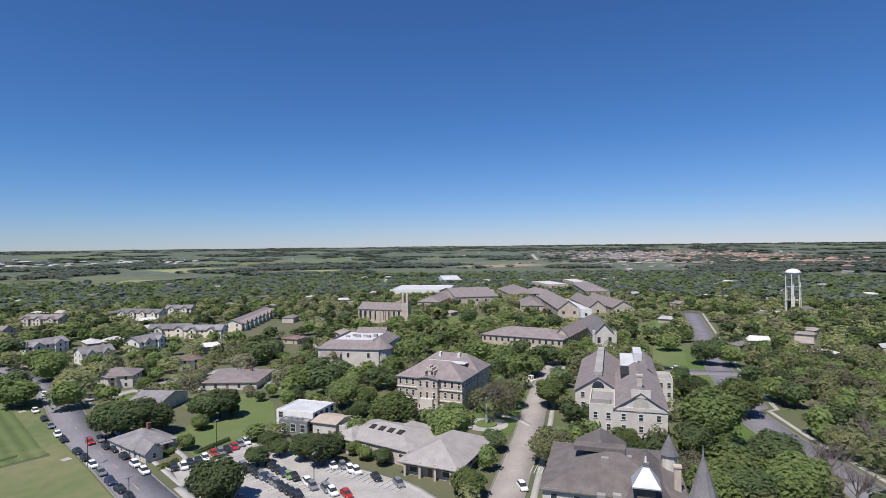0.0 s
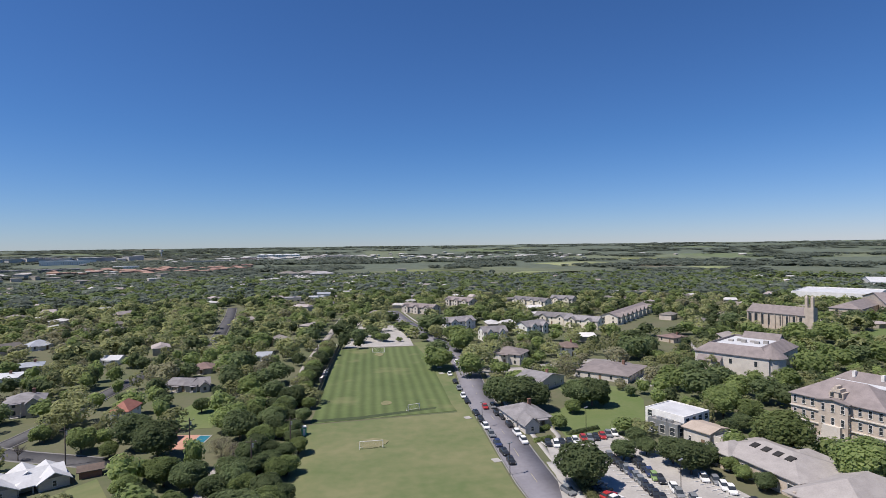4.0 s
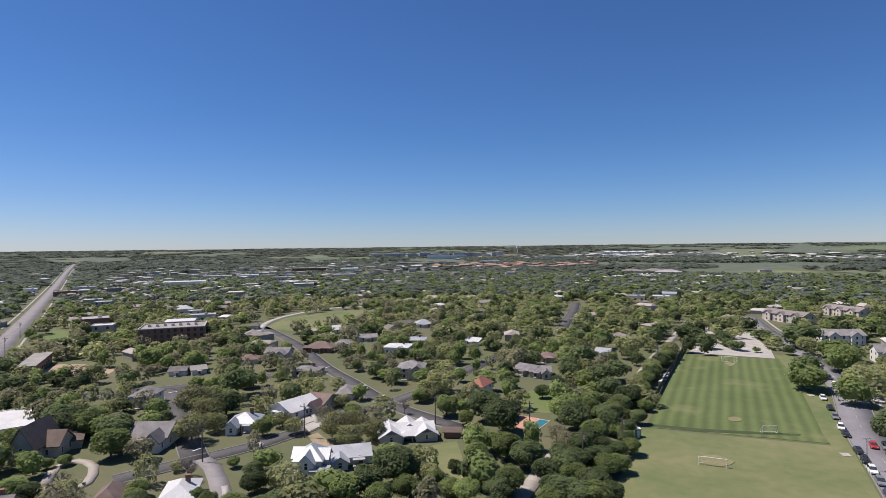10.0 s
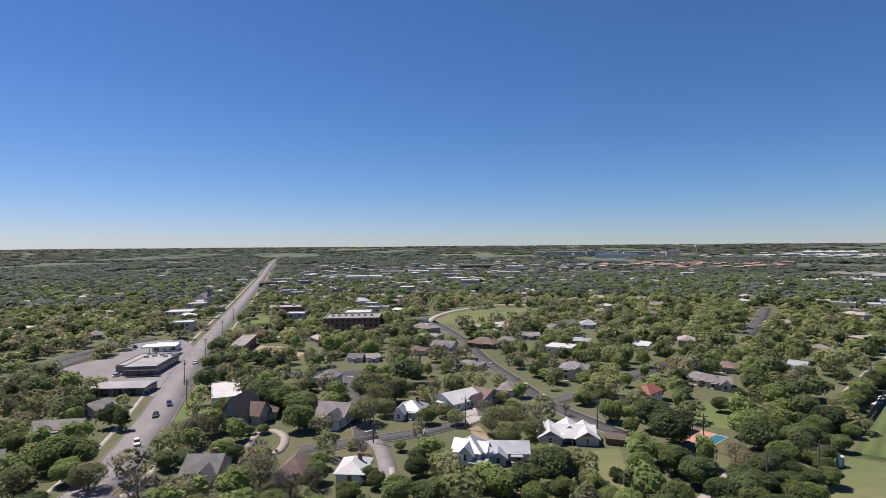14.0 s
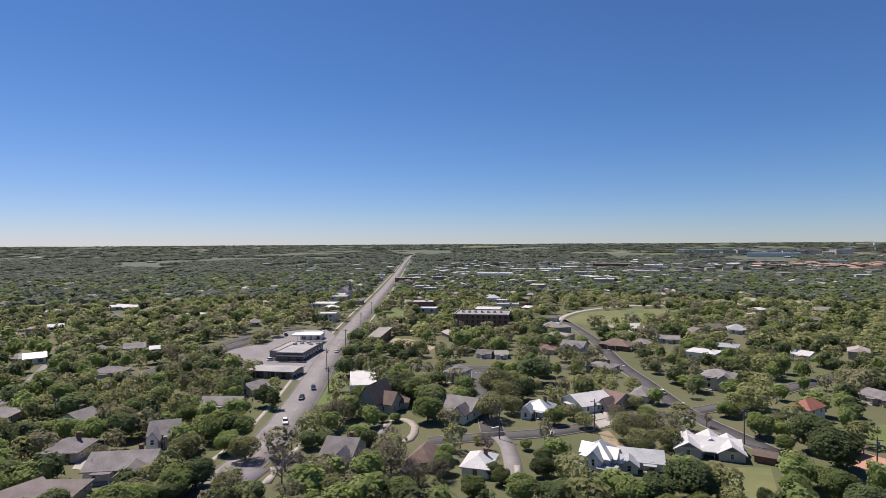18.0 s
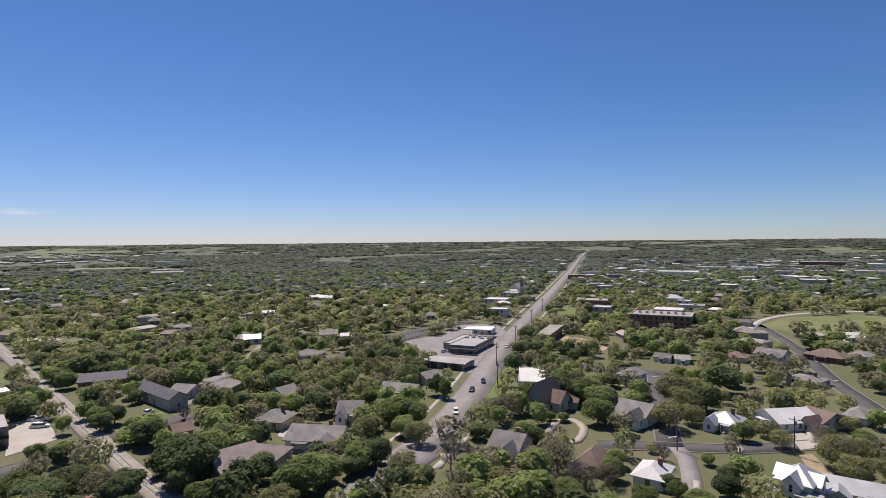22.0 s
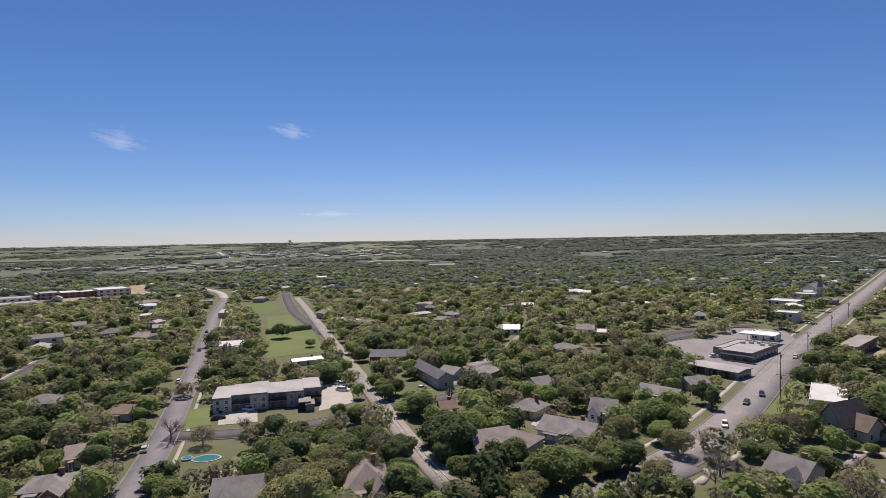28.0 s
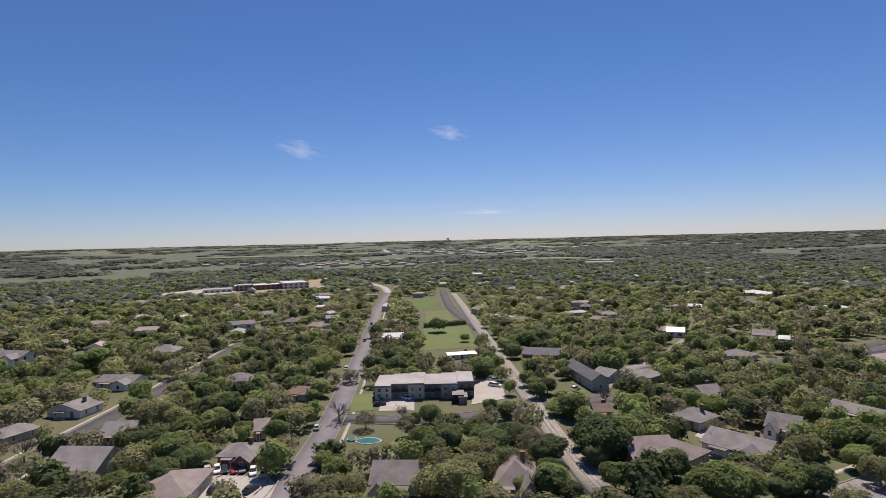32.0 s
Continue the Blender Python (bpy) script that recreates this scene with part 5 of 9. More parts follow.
town_block(-842, 495, 60, 16, 20, 5.0, "wall_white", "white_roof", "white flat-roofed block in the town centre", "flat", 0.6)
town_block(-583, 892, 33, 43, 40, 8.0, "wall", "roof_grey", "pale grey store in the town centre", "flat", 0.6)
town_block(-720, 1125, 33, 40, 50, 9.0, "wall_white", "white_roof", "white flat-roofed block in the town centre", "flat", 0.6)
town_block(-443, 775, 30, 18, 20, 6.0, "wall", "white_roof", "white flat-roofed block in the town centre", "flat", 0.6)
town_block(-712, 1533, 25, 176, 40, 8.0, "shop_wall", "roof_grey", "long low grey range beyond the town", "flat", 0.6)
town_block(-847, 2021, 23, 153, 40, 14.0, "wall_white", "white_roof", "large white block beyond the town", "flat", 0.6)
town_block(-557, 1668, 18, 63, 40, 8.0, "wall_white", "white_roof", "white flat-roofed block in the town centre", "flat", 0.6)
town_block(-45, 611, 4, 18, 14, 4.5, "wall", "roof_grey", "pale-roofed store beyond the old railway", "flat", 0.6)
town_block(-20, 608, 2, 16, 14, 5.0, "wall_white", "white_roof", "white shed beyond the old railway", "flat", 0.6)
town_block(-13, 647, 1, 14, 14, 5.0, "wall_white", "metal_roof", "white shed beyond the old railway", "gx", 1.5)
town_block(-52, 1146, 3, 39, 30, 7.0, "wall", "far_roof", "brown-roofed hall among trees", "hip", 4.0)
town_block(-89, 1129, 5, 39, 30, 7.0, "wall", "far_roof", "brown-roofed hall among trees", "hip", 4.0)
town_block(-25, 1100, 1, 44, 30, 7.0, "wall", "roof_grey", "grey-roofed hall among trees", "hip", 4.0)
town_block(-297, 2461, 7, 37, 40, 11.0, "wall_white", "white_roof", "white stadium roof far beyond the town", "hip", 5.0)
town_block(-266, 2463, 6, 37, 40, 11.0, "wall_white", "white_roof", "white stadium roof far beyond the town", "hip", 5.0)
town_block(-231, 2466, 5, 37, 40, 11.0, "wall_white", "white_roof", "white stadium roof far beyond the town", "hip", 5.0)
town_block(-196, 2468, 5, 37, 40, 11.0, "wall_white", "white_roof", "white stadium roof far beyond the town", "hip", 5.0)
town_block(-162, 2470, 4, 37, 40, 11.0, "wall_white", "white_roof", "white stadium roof far beyond the town", "hip", 5.0)
town_block(-7, 2370, 0, 142, 40, 8.0, "wall", "roof_grey", "grey works far beyond the town", "flat", 0.6)
town_block(-424, 2019, 12, 144, 40, 8.0, "wall", "roof_grey", "grey works far beyond the town", "flat", 0.6)
town_block(-325, 2186, 8, 88, 40, 8.0, "shop_wall", "far_red", "red-brown works far beyond the town", "flat", 0.6)
town_block(-1861, -1007, 118, 76, 30, 8.0, "wall_white", "white_roof", "white sheds south of the town", "flat", 0.6)
town_block(-1570, -575, 110, 84, 30, 7.0, "wall", "white_roof", "pale works south of the town", "flat", 0.6)
town_block(-1730, -190, 96, 87, 30, 8.0, "wall_white", "white_roof", "white works beyond the woods", "flat", 0.6)
town_block(-1282, -154, 97, 52, 30, 6.0, "wall", "white_roof", "white works beyond the woods", "flat", 0.6)
town_block(-833, -284, 109, 14, 12, 4.0, "wall_white", "white_roof", "white-roofed house in the woods", "gx", 1.5)
town_block(-470, -324, 125, 13, 10, 3.4, "wall_white", "white_roof", "white house among trees", "gx", 1.6)
town_block(-326, -251, 128, 10, 10, 3.2, "wall", "shingle", "grey hip-roofed house among trees", "hip", 2.6)
town_block(-348, -232, 124, 9, 10, 3.2, "wall", "flat_roof", "pale-roofed house among trees", "gx", 1.6)
town_block(-306, -279, 132, 17, 12, 3.4, "wall_white", "shingle", "long pale house among trees", "gx", 1.8)
town_block(-355, -297, 130, 8, 10, 3.4, "wall_white", "shingle", "grey house among trees", "gx", 2.0)
town_block(-288, -151, 118, 12, 12, 3.0, "wall_white", "white_roof", "house with a patched white roof", "gx", 1.6)
town_block(-452, -64, 98, 7, 10, 3.2, "wall", "shingle", "grey house in the woods", "hip", 2.0)
town_block(-468, 16, 88, 9, 10, 3.0, "wall_white", "white_roof", "white-roofed house in the woods", "gx", 1.4)
town_block(-345, 0, 90, 8, 10, 3.2, "wall", "roof_grey", "pale-roofed house by the side street", "gx", 1.6)
town_block(-573, 76, 82, 12, 12, 3.2, "wall", "white_roof", "white-roofed house in the woods", "gx", 1.4)
town_block(-583, 64, 84, 12, 10, 3.2, "wall_white", "white_roof", "white-roofed house in the woods", "gx", 1.4)
town_block(-343, 2, 90, 9, 10, 3.2, "wall_white", "metal_roof", "pale-roofed house by the back street", "gx", 1.8)
town_block(-341, 46, 82, 10, 10, 3.4, "wall", "shingle", "grey-roofed house by the side street", "gx", 2.0)
town_block(-332, 55, 81, 6, 8, 3.0, "wall_white", "white_roof", "white porch house by the side street", "gx", 1.2)
town_block(-401, 131, 72, 7, 10, 3.2, "wall", "shingle", "grey house behind the shops", "hip", 2.2)


# ---- lawns, courts and paths ----
FIELD_TURN = 3.5


def stripes():
    """Mown bands on the upper pitch, light and dark by turns."""
    m = mat("mown_grass", (0.125, 0.16, 0.06), (0.095, 0.132, 0.046), 0.05, 0.95, 0.3, fine=10)
    n, l = m.node_tree.nodes, m.node_tree.links
    b = n["Principled BSDF"]
    src = b.inputs["Base Color"].links[0].from_socket
    geo = n.new("ShaderNodeNewGeometry")
    wave = n.new("ShaderNodeTexWave")
    wave.inputs["Scale"].default_value, wave.inputs["Distortion"].default_value = 0.078, 0.9
    wave.inputs["Detail"].default_value, wave.inputs["Detail Scale"].default_value = 2, 0.6
    turn = n.new("ShaderNodeMapping")
    turn.inputs["Rotation"].default_value = (0, 0, radians(FIELD_TURN))
    l.new(geo.outputs["Position"], turn.inputs[0])
    l.new(turn.outputs[0], wave.inputs["Vector"])
    hsv = n.new("ShaderNodeHueSaturation")
    v = n.new("ShaderNodeMapRange")
    v.inputs[3].default_value, v.inputs[4].default_value = 0.72, 1.0
    l.new(wave.outputs[1], v.inputs[0])
    l.new(v.outputs[0], hsv.inputs["Value"])
    l.new(src, hsv.inputs["Color"])
    # worn dry patches
    w = n.new("ShaderNodeTexNoise")
    w.inputs["Scale"].default_value, w.inputs["Detail"].default_value = 0.045, 3
    l.new(geo.outputs["Position"], w.inputs["Vector"])
    k = n.new("ShaderNodeMapRange")
    k.inputs[1].default_value, k.inputs[2].default_value, k.inputs[4].default_value = 0.56, 0.75, 0.75
    l.new(w.outputs[0], k.inputs[0])
    mix = n.new("ShaderNodeMix")
    mix.data_type = "RGBA"
    l.new(k.outputs[0], mix.inputs[0])
    l.new(hsv.outputs[0], mix.inputs[6])
    mix.inputs[7].default_value = (0.22, 0.21, 0.105, 1)
    l.new(mix.outputs[2], b.inputs["Base Color"])
    return m


M["mown"] = stripes()
M["turf"] = mat("turf", (0.105, 0.138, 0.054), (0.185, 0.182, 0.092), 0.03, 0.95, 0.3, fine=9)
M["ditch"] = mat("ditch", (0.04, 0.058, 0.026), (0.06, 0.078, 0.034), 0.2, 0.95, 0.4)
M["worn_grass"] = mat("worn_grass", (0.23, 0.205, 0.115), (0.16, 0.165, 0.08), 0.25, 0.95, 0.3)
M["lawn_bright"] = mat("lawn_bright", (0.10, 0.142, 0.044), (0.135, 0.162, 0.066), 0.06, 0.95, 0.4, fine=12)
area("sports_field", "worn mown grass sports field beside the street", [(-9.8, 182.2), (40.2, 184.9), (40.3, 148.8), (40.4, 120.5), (40.0, 101.9), (-17.4, 104.2), (-13.8, 129.6)], "turf", 0.03, "field")
area("field_verge", "grass verge between the sports field and the street", [(43.9, 327.1), (45.0, 316.0), (45.1, 272.4), (40.2, 196.3), (40.4, 120.5), (40.0, 101.9), (41.4, 96.0), (40.7, 124.3), (43.2, 159.8), (46.3, 205.7), (54.2, 269.2), (52.4, 332.5)], "turf", 0.012, "ground", False)
area("striped_pitch", "striped mown upper pitch with dry patches", [(1.6, 315.0), (44.9, 315.9), (45.1, 272.4), (40.2, 196.3), (40.2, 186.8), (-9.5, 183.4), (-7.2, 211.8)], "mown", 0.045, "field")
area("field_ditch", "dark grassed ditch between the two pitches", [(-8.6, 184.6), (6.9, 184.6), (33.5, 190.9), (34.2, 193.0), (7.0, 187.8), (-8.7, 187.2)], "ditch", 0.065, "ground", False)
area("car_park", "pale concrete car park beyond the field", [(3.8, 320.3), (43.3, 317.8), (44.7, 345.4), (41.4, 386.3), (39.9, 409.0), (34.2, 406.5), (28.0, 366.9), (20.1, 362.8), (21.1, 416.7), (14.9, 433.4), (9.6, 363.6)], "concrete", 0.07)
area("car_park_campus", "pale concrete campus car park with rows of cars", [(56.3, 140.2), (59.0, 152.1), (82.6, 151.0), (83.7, 142.4), (86.1, 143.2), (90.1, 113.0), (92.7, 91.4), (89.5, 78.0), (75.8, 72.1), (46.1, 104.2)], "concrete", 0.07)
area("court_lawn", "green campus lawn before the low white building", [(69.1, 174.1), (84.6, 188.0), (86.3, 207.6), (96.8, 220.4), (112.9, 200.7), (110.3, 184.6), (93.3, 154.4), (83.3, 154.1), (66.1, 150.9)], "lawn_bright", 0.02, "lawn")
area("mall_lawn", "broad green campus lawn among oaks", [(291.7, 277.4), (347.3, 301.1), (366.5, 263.7), (344.5, 247.9), (287.6, 230.7), (269.6, 238.5)], "lawn_bright", 0.02, "lawn")
area("east_lawn", "green lawn beside the great hall", [(359.3, 162.3), (435.6, 160.9), (371.6, 127.7), (352.4, 133.3), (345.6, 152.3)], "lawn_bright", 0.02, "lawn")
area("east_lawn", "green lawn below the small chapel", [(254.9, 97.7), (311.7, 120.2), (322.2, 107.2), (270.9, 87.7)], "lawn_bright", 0.02, "lawn")
area("hall_side_lawn", "mown lawn between the great hall and the street", [(190.6, 63.3), (223.4, 76.5), (277.0, 96.9), (326.9, 104.6), (343.8, 101.2), (290.9, 79.6), (255.9, 63.5), (207.3, 43.1), (175.5, 28.4), (158.4, 19.5), (146.1, 18.8), (133.8, 33.2), (146.3, 44.6), (154.2, 53.9)], "lawn", 0.015, "lawn")
area("hall_lawn", "lawn with a round walk before the stone hall", [(139.0, 116.2), (189.4, 133.4), (188.1, 120.6), (160.8, 105.1), (137.4, 96.4), (132.6, 102.1)], "lawn", 0.02, "lawn", False)
area("garden_lawn", "garden lawn around the star-roofed house", [(-70.2, 138.1), (-60.7, 150.5), (-52.7, 135.7), (-46.4, 131.4), (-40.3, 123.1), (-47.2, 122.8), (-59.1, 124.5)], "turf", 0.02, "lawn")
area("pool_lawn", "garden lawn above the swimming pool", [(-50.9, 187.0), (-57.1, 207.5), (-49.8, 227.0), (-40.7, 197.7), (-40.7, 186.7)], "lawn_bright", 0.02, "lawn")
area("park_lawn", "wide dry-green park lawn with a loop path", [(-278.9, 318.5), (-301.0, 371.6), (-292.9, 428.5), (-264.4, 453.0), (-230.5, 399.3), (-233.2, 348.1), (-242.2, 313.9)], "turf", 0.04, "lawn")
area("park_green", "bright green grass plot between street and railway", [(-330.6, -150.6), (-350.4, -127.7), (-282.7, -95.9), (-267.3, -117.5), (-263.5, -120.1)], "lawn_bright", 0.03, "lawn")
area("park_green", "green grass plot behind a hedge", [(-413.8, -186.6), (-427.4, -172.4), (-358.2, -139.2), (-342.1, -153.8)], "lawn_bright", 0.03, "lawn")
area("park_green", "pale green grass plot with a small court", [(-489.5, -249.1), (-513.7, -222.5), (-460.5, -190.8), (-427.2, -195.1), (-435.9, -213.8)], "lawn", 0.03, "lawn")
area("shop_court", "wide pale concrete forecourt beside the avenue", [(-312.7, 78.4), (-324.5, 112.9), (-361.1, 139.7), (-353.0, 164.1), (-319.2, 155.4), (-260.0, 117.5), (-222.6, 92.3), (-253.6, 77.0), (-268.2, 79.5), (-289.1, 76.4)], "asphalt_pale", 0.05)
area("apartment_court", "pale concrete apartment car park", [(-180.3, -64.6), (-214.7, -74.7), (-219.2, -66.8), (-203.0, -59.5), (-191.4, -55.3), (-185.5, -59.5)], "concrete", 0.06)
area("apartment_court", "pale concrete parking bay before the apartments", [(-163.7, -92.2), (-176.7, -98.5), (-181.5, -87.2), (-167.8, -80.8)], "concrete", 0.07)
area("house_court", "pale concrete parking court beside the dark house", [(-87.3, -97.0), (-102.0, -110.1), (-107.0, -92.5), (-103.9, -87.4), (-93.3, -82.1)], "concrete", 0.06)
area("bare_earth", "reddish bare earth plot of a building site", [(-270.4, 160.9), (-284.9, 170.3), (-292.0, 182.0), (-279.4, 187.1), (-266.6, 182.0), (-252.0, 184.0), (-243.3, 172.4), (-246.9, 160.1), (-257.2, 155.6)], "dirt", 0.04, "ground")
road("street_site", "dark asphalt street past the building site", [(-199.2, 160.9), (-214.5, 140.4), (-230.5, 126.8), (-243.3, 116.0)], 8.5, "asphalt")
area("gravel_drive", "pinkish gravel drive beside the white house", [(-104.7, 137.4), (-104.0, 141.4), (-87.4, 130.1), (-88.2, 125.0), (-92.8, 127.3)], "dirt", 0.05, "drive")
area("gravel_drive", "pale concrete drive beside the bungalow", [(-120.8, 151.7), (-119.5, 156.0), (-106.6, 148.9), (-107.2, 141.2)], "concrete", 0.05, "drive")
area("school_lawn", "bright lawn beside the grass-edged avenue", [(-359.7, 209.8), (-430.3, 267.1), (-391.8, 257.6), (-337.2, 218.2)], "lawn_bright", 0.03, "lawn")
area("school_yard", "bare reddish earth and gravel round the new school", [(-540.5, -506.7), (-537.1, -442.1), (-545.5, -395.2), (-599.3, -403.7), (-764.4, -521.7), (-742.4, -538.2), (-605.7, -446.4), (-595.6, -542.1)], "dirt", 0.04, "ground")
area("school_car_park", "pale school car park among young trees", [(-448.3, -539.3), (-511.2, -589.2), (-564.5, -588.1), (-587.8, -550.5), (-540.9, -497.6), (-477.1, -490.8)], "concrete", 0.04, "car park")
area("pale_yard", "pale concrete yard behind the houses", [(-170.5, 6.8), (-181.6, 10.0), (-166.9, 20.0), (-160.6, 14.4)], "concrete", 0.04, "drive")
area("avenue_verge", "green grass verge of the avenue", [(-169.1, 69.4), (-201.3, 92.3), (-235.5, 115.3), (-228.5, 114.9), (-188.2, 89.5), (-163.9, 71.8)], "lawn_bright", 0.03, "lawn")
area("street_verge", "green corner verge with a footpath", [(-111.0, -98.3), (-120.5, -101.0), (-111.0, -92.7), (-105.2, -91.5)], "lawn_bright", 0.03, "lawn")
area("corner_lawn", "green lawn at the street corner beside the apartments", [(-159.1, -101.5), (-179.4, -111.1), (-182.6, -105.4), (-163.8, -94.3)], "lawn_bright", 0.03, "lawn")
area("pool_garden", "green garden beside the round pool", [(-131.2, -74.1), (-142.8, -74.5), (-144.9, -72.3), (-127.9, -65.1), (-127.9, -68.7)], "lawn_bright", 0.03, "lawn")
for row in ([(86.1, 143.2), (77.2, 143.1), (61.0, 140.8), (56.7, 138.7)], [(92.0, 98.3), (91.4, 90.1), (88.7, 78.9)], [(148.5, 95.9), (151.8, 103.8), (151.5, 111.0)], [(206.6, 301.6), (183.6, 253.2), (176.2, 225.1)]):
    road("path", "pale concrete garden path", row, 1.8, "concrete", kerb=False, z=0.09)
road("park_path", "pale loop path round the park lawn", [(-258.9, 287.2), (-297.6, 346.6), (-310.9, 395.3), (-306.9, 449.1), (-275.0, 476.2)], 5, "concrete", kerb=False)
road("street_far", "dark street between the houses", [(-72.0, 349.3), (-78.7, 411.4), (-87.2, 489.4), (-97.7, 566.0)], 8, "asphalt")
road("street_left", "dark residential street under trees", [(-74.0, -154.7), (-88.4, -161.4), (-111.1, -169.9), (-141.0, -181.7), (-173.7, -195.9), (-209.7, -211.3), (-261.5, -235.5)], 8.5, "asphalt", walks=((6.6, 1.3), (-6.6, 1.3)))
road("street_south", "grey side street meeting the avenue", [(-263.4, 26.1), (-289.3, 53.1), (-312.9, 80.8), (-337.5, 106.2)], 9, "asphalt")
road("street_back", "grey back street between the gardens", [(-212.9, -28.2), (-219.9, -21.6), (-253.1, -15.5), (-269.2, -5.2), (-330.2, 8.2)], 7, "asphalt_pale", kerb=False)
road("street_drive", "pale curved drive beside the white-roofed house", [(-89.6, 88.0), (-100.1, 97.3), (-113.1, 107.5), (-120.5, 110.8)], 4.5, "asphalt_pale", kerb=False)
road("street_shopside", "grey street beside the forecourt", [(-275.0, 50.8), (-323.7, 81.8), (-358.5, 119.3), (-369.5, 154.4)], 8, "asphalt")
road("railway_track_west", "pale ballast line of the old railway through the trees", [(-34.6, 105.9), (-32.4, 125.5), (-31.1, 150.7), (-25.8, 167.8), (-21.5, 199.3), (-16.9, 249.8), (-12.9, 297.0), (-3.7, 377.4), (4.2, 453.0)], 4, "ballast", kerb=False, z=0.05)
road("street_edge", "grey cross street at the campus corner", [(-27.5, -176.1), (-36.8, -177.7), (-48.4, -186.7)], 8, "asphalt_pale")
road("street_subdivision", "pale road running to the far suburb", [(1296.7, 792.5), (1625.0, 1020.3), (2069.7, 1326.3), (2427.2, 1574.4)], 14, "concrete", kerb=False)
road("street_ring", "pale far road into the hills", [(-1850.4, -958.5), (-2543.6, -1384.2), (-2882.1, -1613.9)], 16, "concrete", kerb=False)
road("street_far_west", "pale far street past the stadium", [(-552.6, -292.9), (-635.5, -347.5), (-727.1, -440.8), (-798.4, -520.1)], 9, "concrete", kerb=False)


def rails():
    line = smooth_line([(-122.9, -12.4), (-148.4, -25.7), (-176.8, -39.1), (-240.4, -68.2), (-334.8, -112.4), (-463.6, -172.7), (-560.5, -218.9)])
    root = tagged(new("railway_track"), "steel rails on timber sleepers over pale ballast", "railway", kind="structure")
    for s in (-0.72, 0.72):
        v, q = strip(line, s - 0.06, s + 0.06, 0.1, 0.34)
        me = quick("rail", v, q, "steel")
        o = new("rail", me)
        o.parent = root
    for off in (-3.2,):
        v, q = strip(line, off - 0.4, off + 0.4, 0.0, 0.1)
        o = new("ballast_edge", quick("ballast_edge", v, q, "asphalt"))
        o.parent = root
    bm = boxes((-1.3, 1.3, -0.14, 0.14, 0.02, 0.16))
    me = bpy.data.meshes.new("sleeper")
    bm.to_mesh(me)
    bm.free()
    me.materials.append(M["flat_roof"])
    for a, b in zip(line[:18], line[1:19]):
        k = max(1, int(np.linalg.norm(b - a) / 1.6))
        ang = math.degrees(math.atan2(b[1] - a[1], b[0] - a[0])) - 90
        for i in range(k):
            p = a + (b - a) * i / k
            o = new("sleeper", me)
            o.parent, o.matrix_basis = root, pose(p[0], p[1], 0, 0, 0, ang)


rails()


# ---- the field's fittings ----
def goal(x, y, turn, w=6.6, h=2.3):
    g = thing("football_goal", x, y, turn, "white metal football goal with a thin net on grass", "goal", "goals")
    bm = bmesh.new()
    for s in (-1, 1):
        tube(bm, (s * w / 2, 0, 0), (s * w / 2, 0, h), 0.09, 0.09)
        tube(bm, (s * w / 2, 0, 0), (s * w / 2, 1.6, 0.1), 0.06, 0.06)
        tube(bm, (s * w / 2, 0, h), (s * w / 2, 1.6, 0.1), 0.05, 0.05)
    tube(bm, (-w / 2, 0, h), (w / 2, 0, h), 0.09, 0.09)
    tube(bm, (-w / 2, 1.6, 0.1), (w / 2, 1.6, 0.1), 0.05, 0.05)
    part("goal_frame", bm, "trim", g)
    bm = bmesh.new()
    for i in range(12):
        u = -w / 2 + w * (i + 0.5) / 12
        tube(bm, (u, 0, h), (u, 1.6, 0.1), 0.008, 0.008, 3)
    for i in range(5):
        tube(bm, (-w / 2, 1.6 * (i + 0.5) / 5, h - (h - 0.1) * (i + 0.5) / 5), (w / 2, 1.6 * (i + 0.5) / 5, h - (h - 0.1) * (i + 0.5) / 5), 0.008, 0.008, 3)
    part("net", bm, "trim", g)


goal(8.6, 156.2, 0)
goal(25.7, 190.5, 20, 4.5)
goal(22.0, 303.3, 180)
for i, (x, y) in enumerate(((42.1, 178.1), (40.9, 140.0), (47.1, 257.1), (45.8, 244.6))):
    b = thing("ground_mat", x, y, 10, "pale tarpaulin mat lying on the field edge", "mat", "mats on the field")
    part("sheet", boxes((-1.1, 1.1, -1.3, 1.3, 0.02, 0.14)), "concrete", b)
for x, y in ((-5.3, 255.9), (-5.7, 250.2), (-6.7, 242.6)):
    b = thing("bench", x, y, 75, "white team bench beside the pitch fence", "bench", "team benches")
    part("bench_seat", boxes((-2.4, 2.4, -0.3, 0.3, 0.42, 0.52)), "trim", b)
    for s in (-1, 1):
        part("leg", boxes((s * 1.9 - 0.05, s * 1.9 + 0.05, -0.25, 0.25, 0, 0.42)), "steel", b)
    part("shelter", boxes((-2.5, 2.5, 0.5, 0.6, 0, 1.9), (-2.5, 2.5, -0.5, 0.6, 1.9, 2.0)), "trim", b)


def toilet(x, y):
    r = thing("portable_toilet", x, y, 15, "bright green portable toilet with a white roof", "toilet")
    green = mat("toilet_green", (0.02, 0.36, 0.20), (0.02, 0.28, 0.16), 1, 0.5, 0)
    part("cabin", boxes((-0.75, 0.75, -0.75, 0.75, 0, 2.3)), green, r)
    part("roof", boxes((-0.8, 0.8, -0.8, 0.8, 2.3, 2.75)), "trim", r)
    part("door", boxes((-0.4, 0.4, -0.8, -0.75, 0.1, 2.1)), "trim", r)


toilet(-11.1, 173.0)


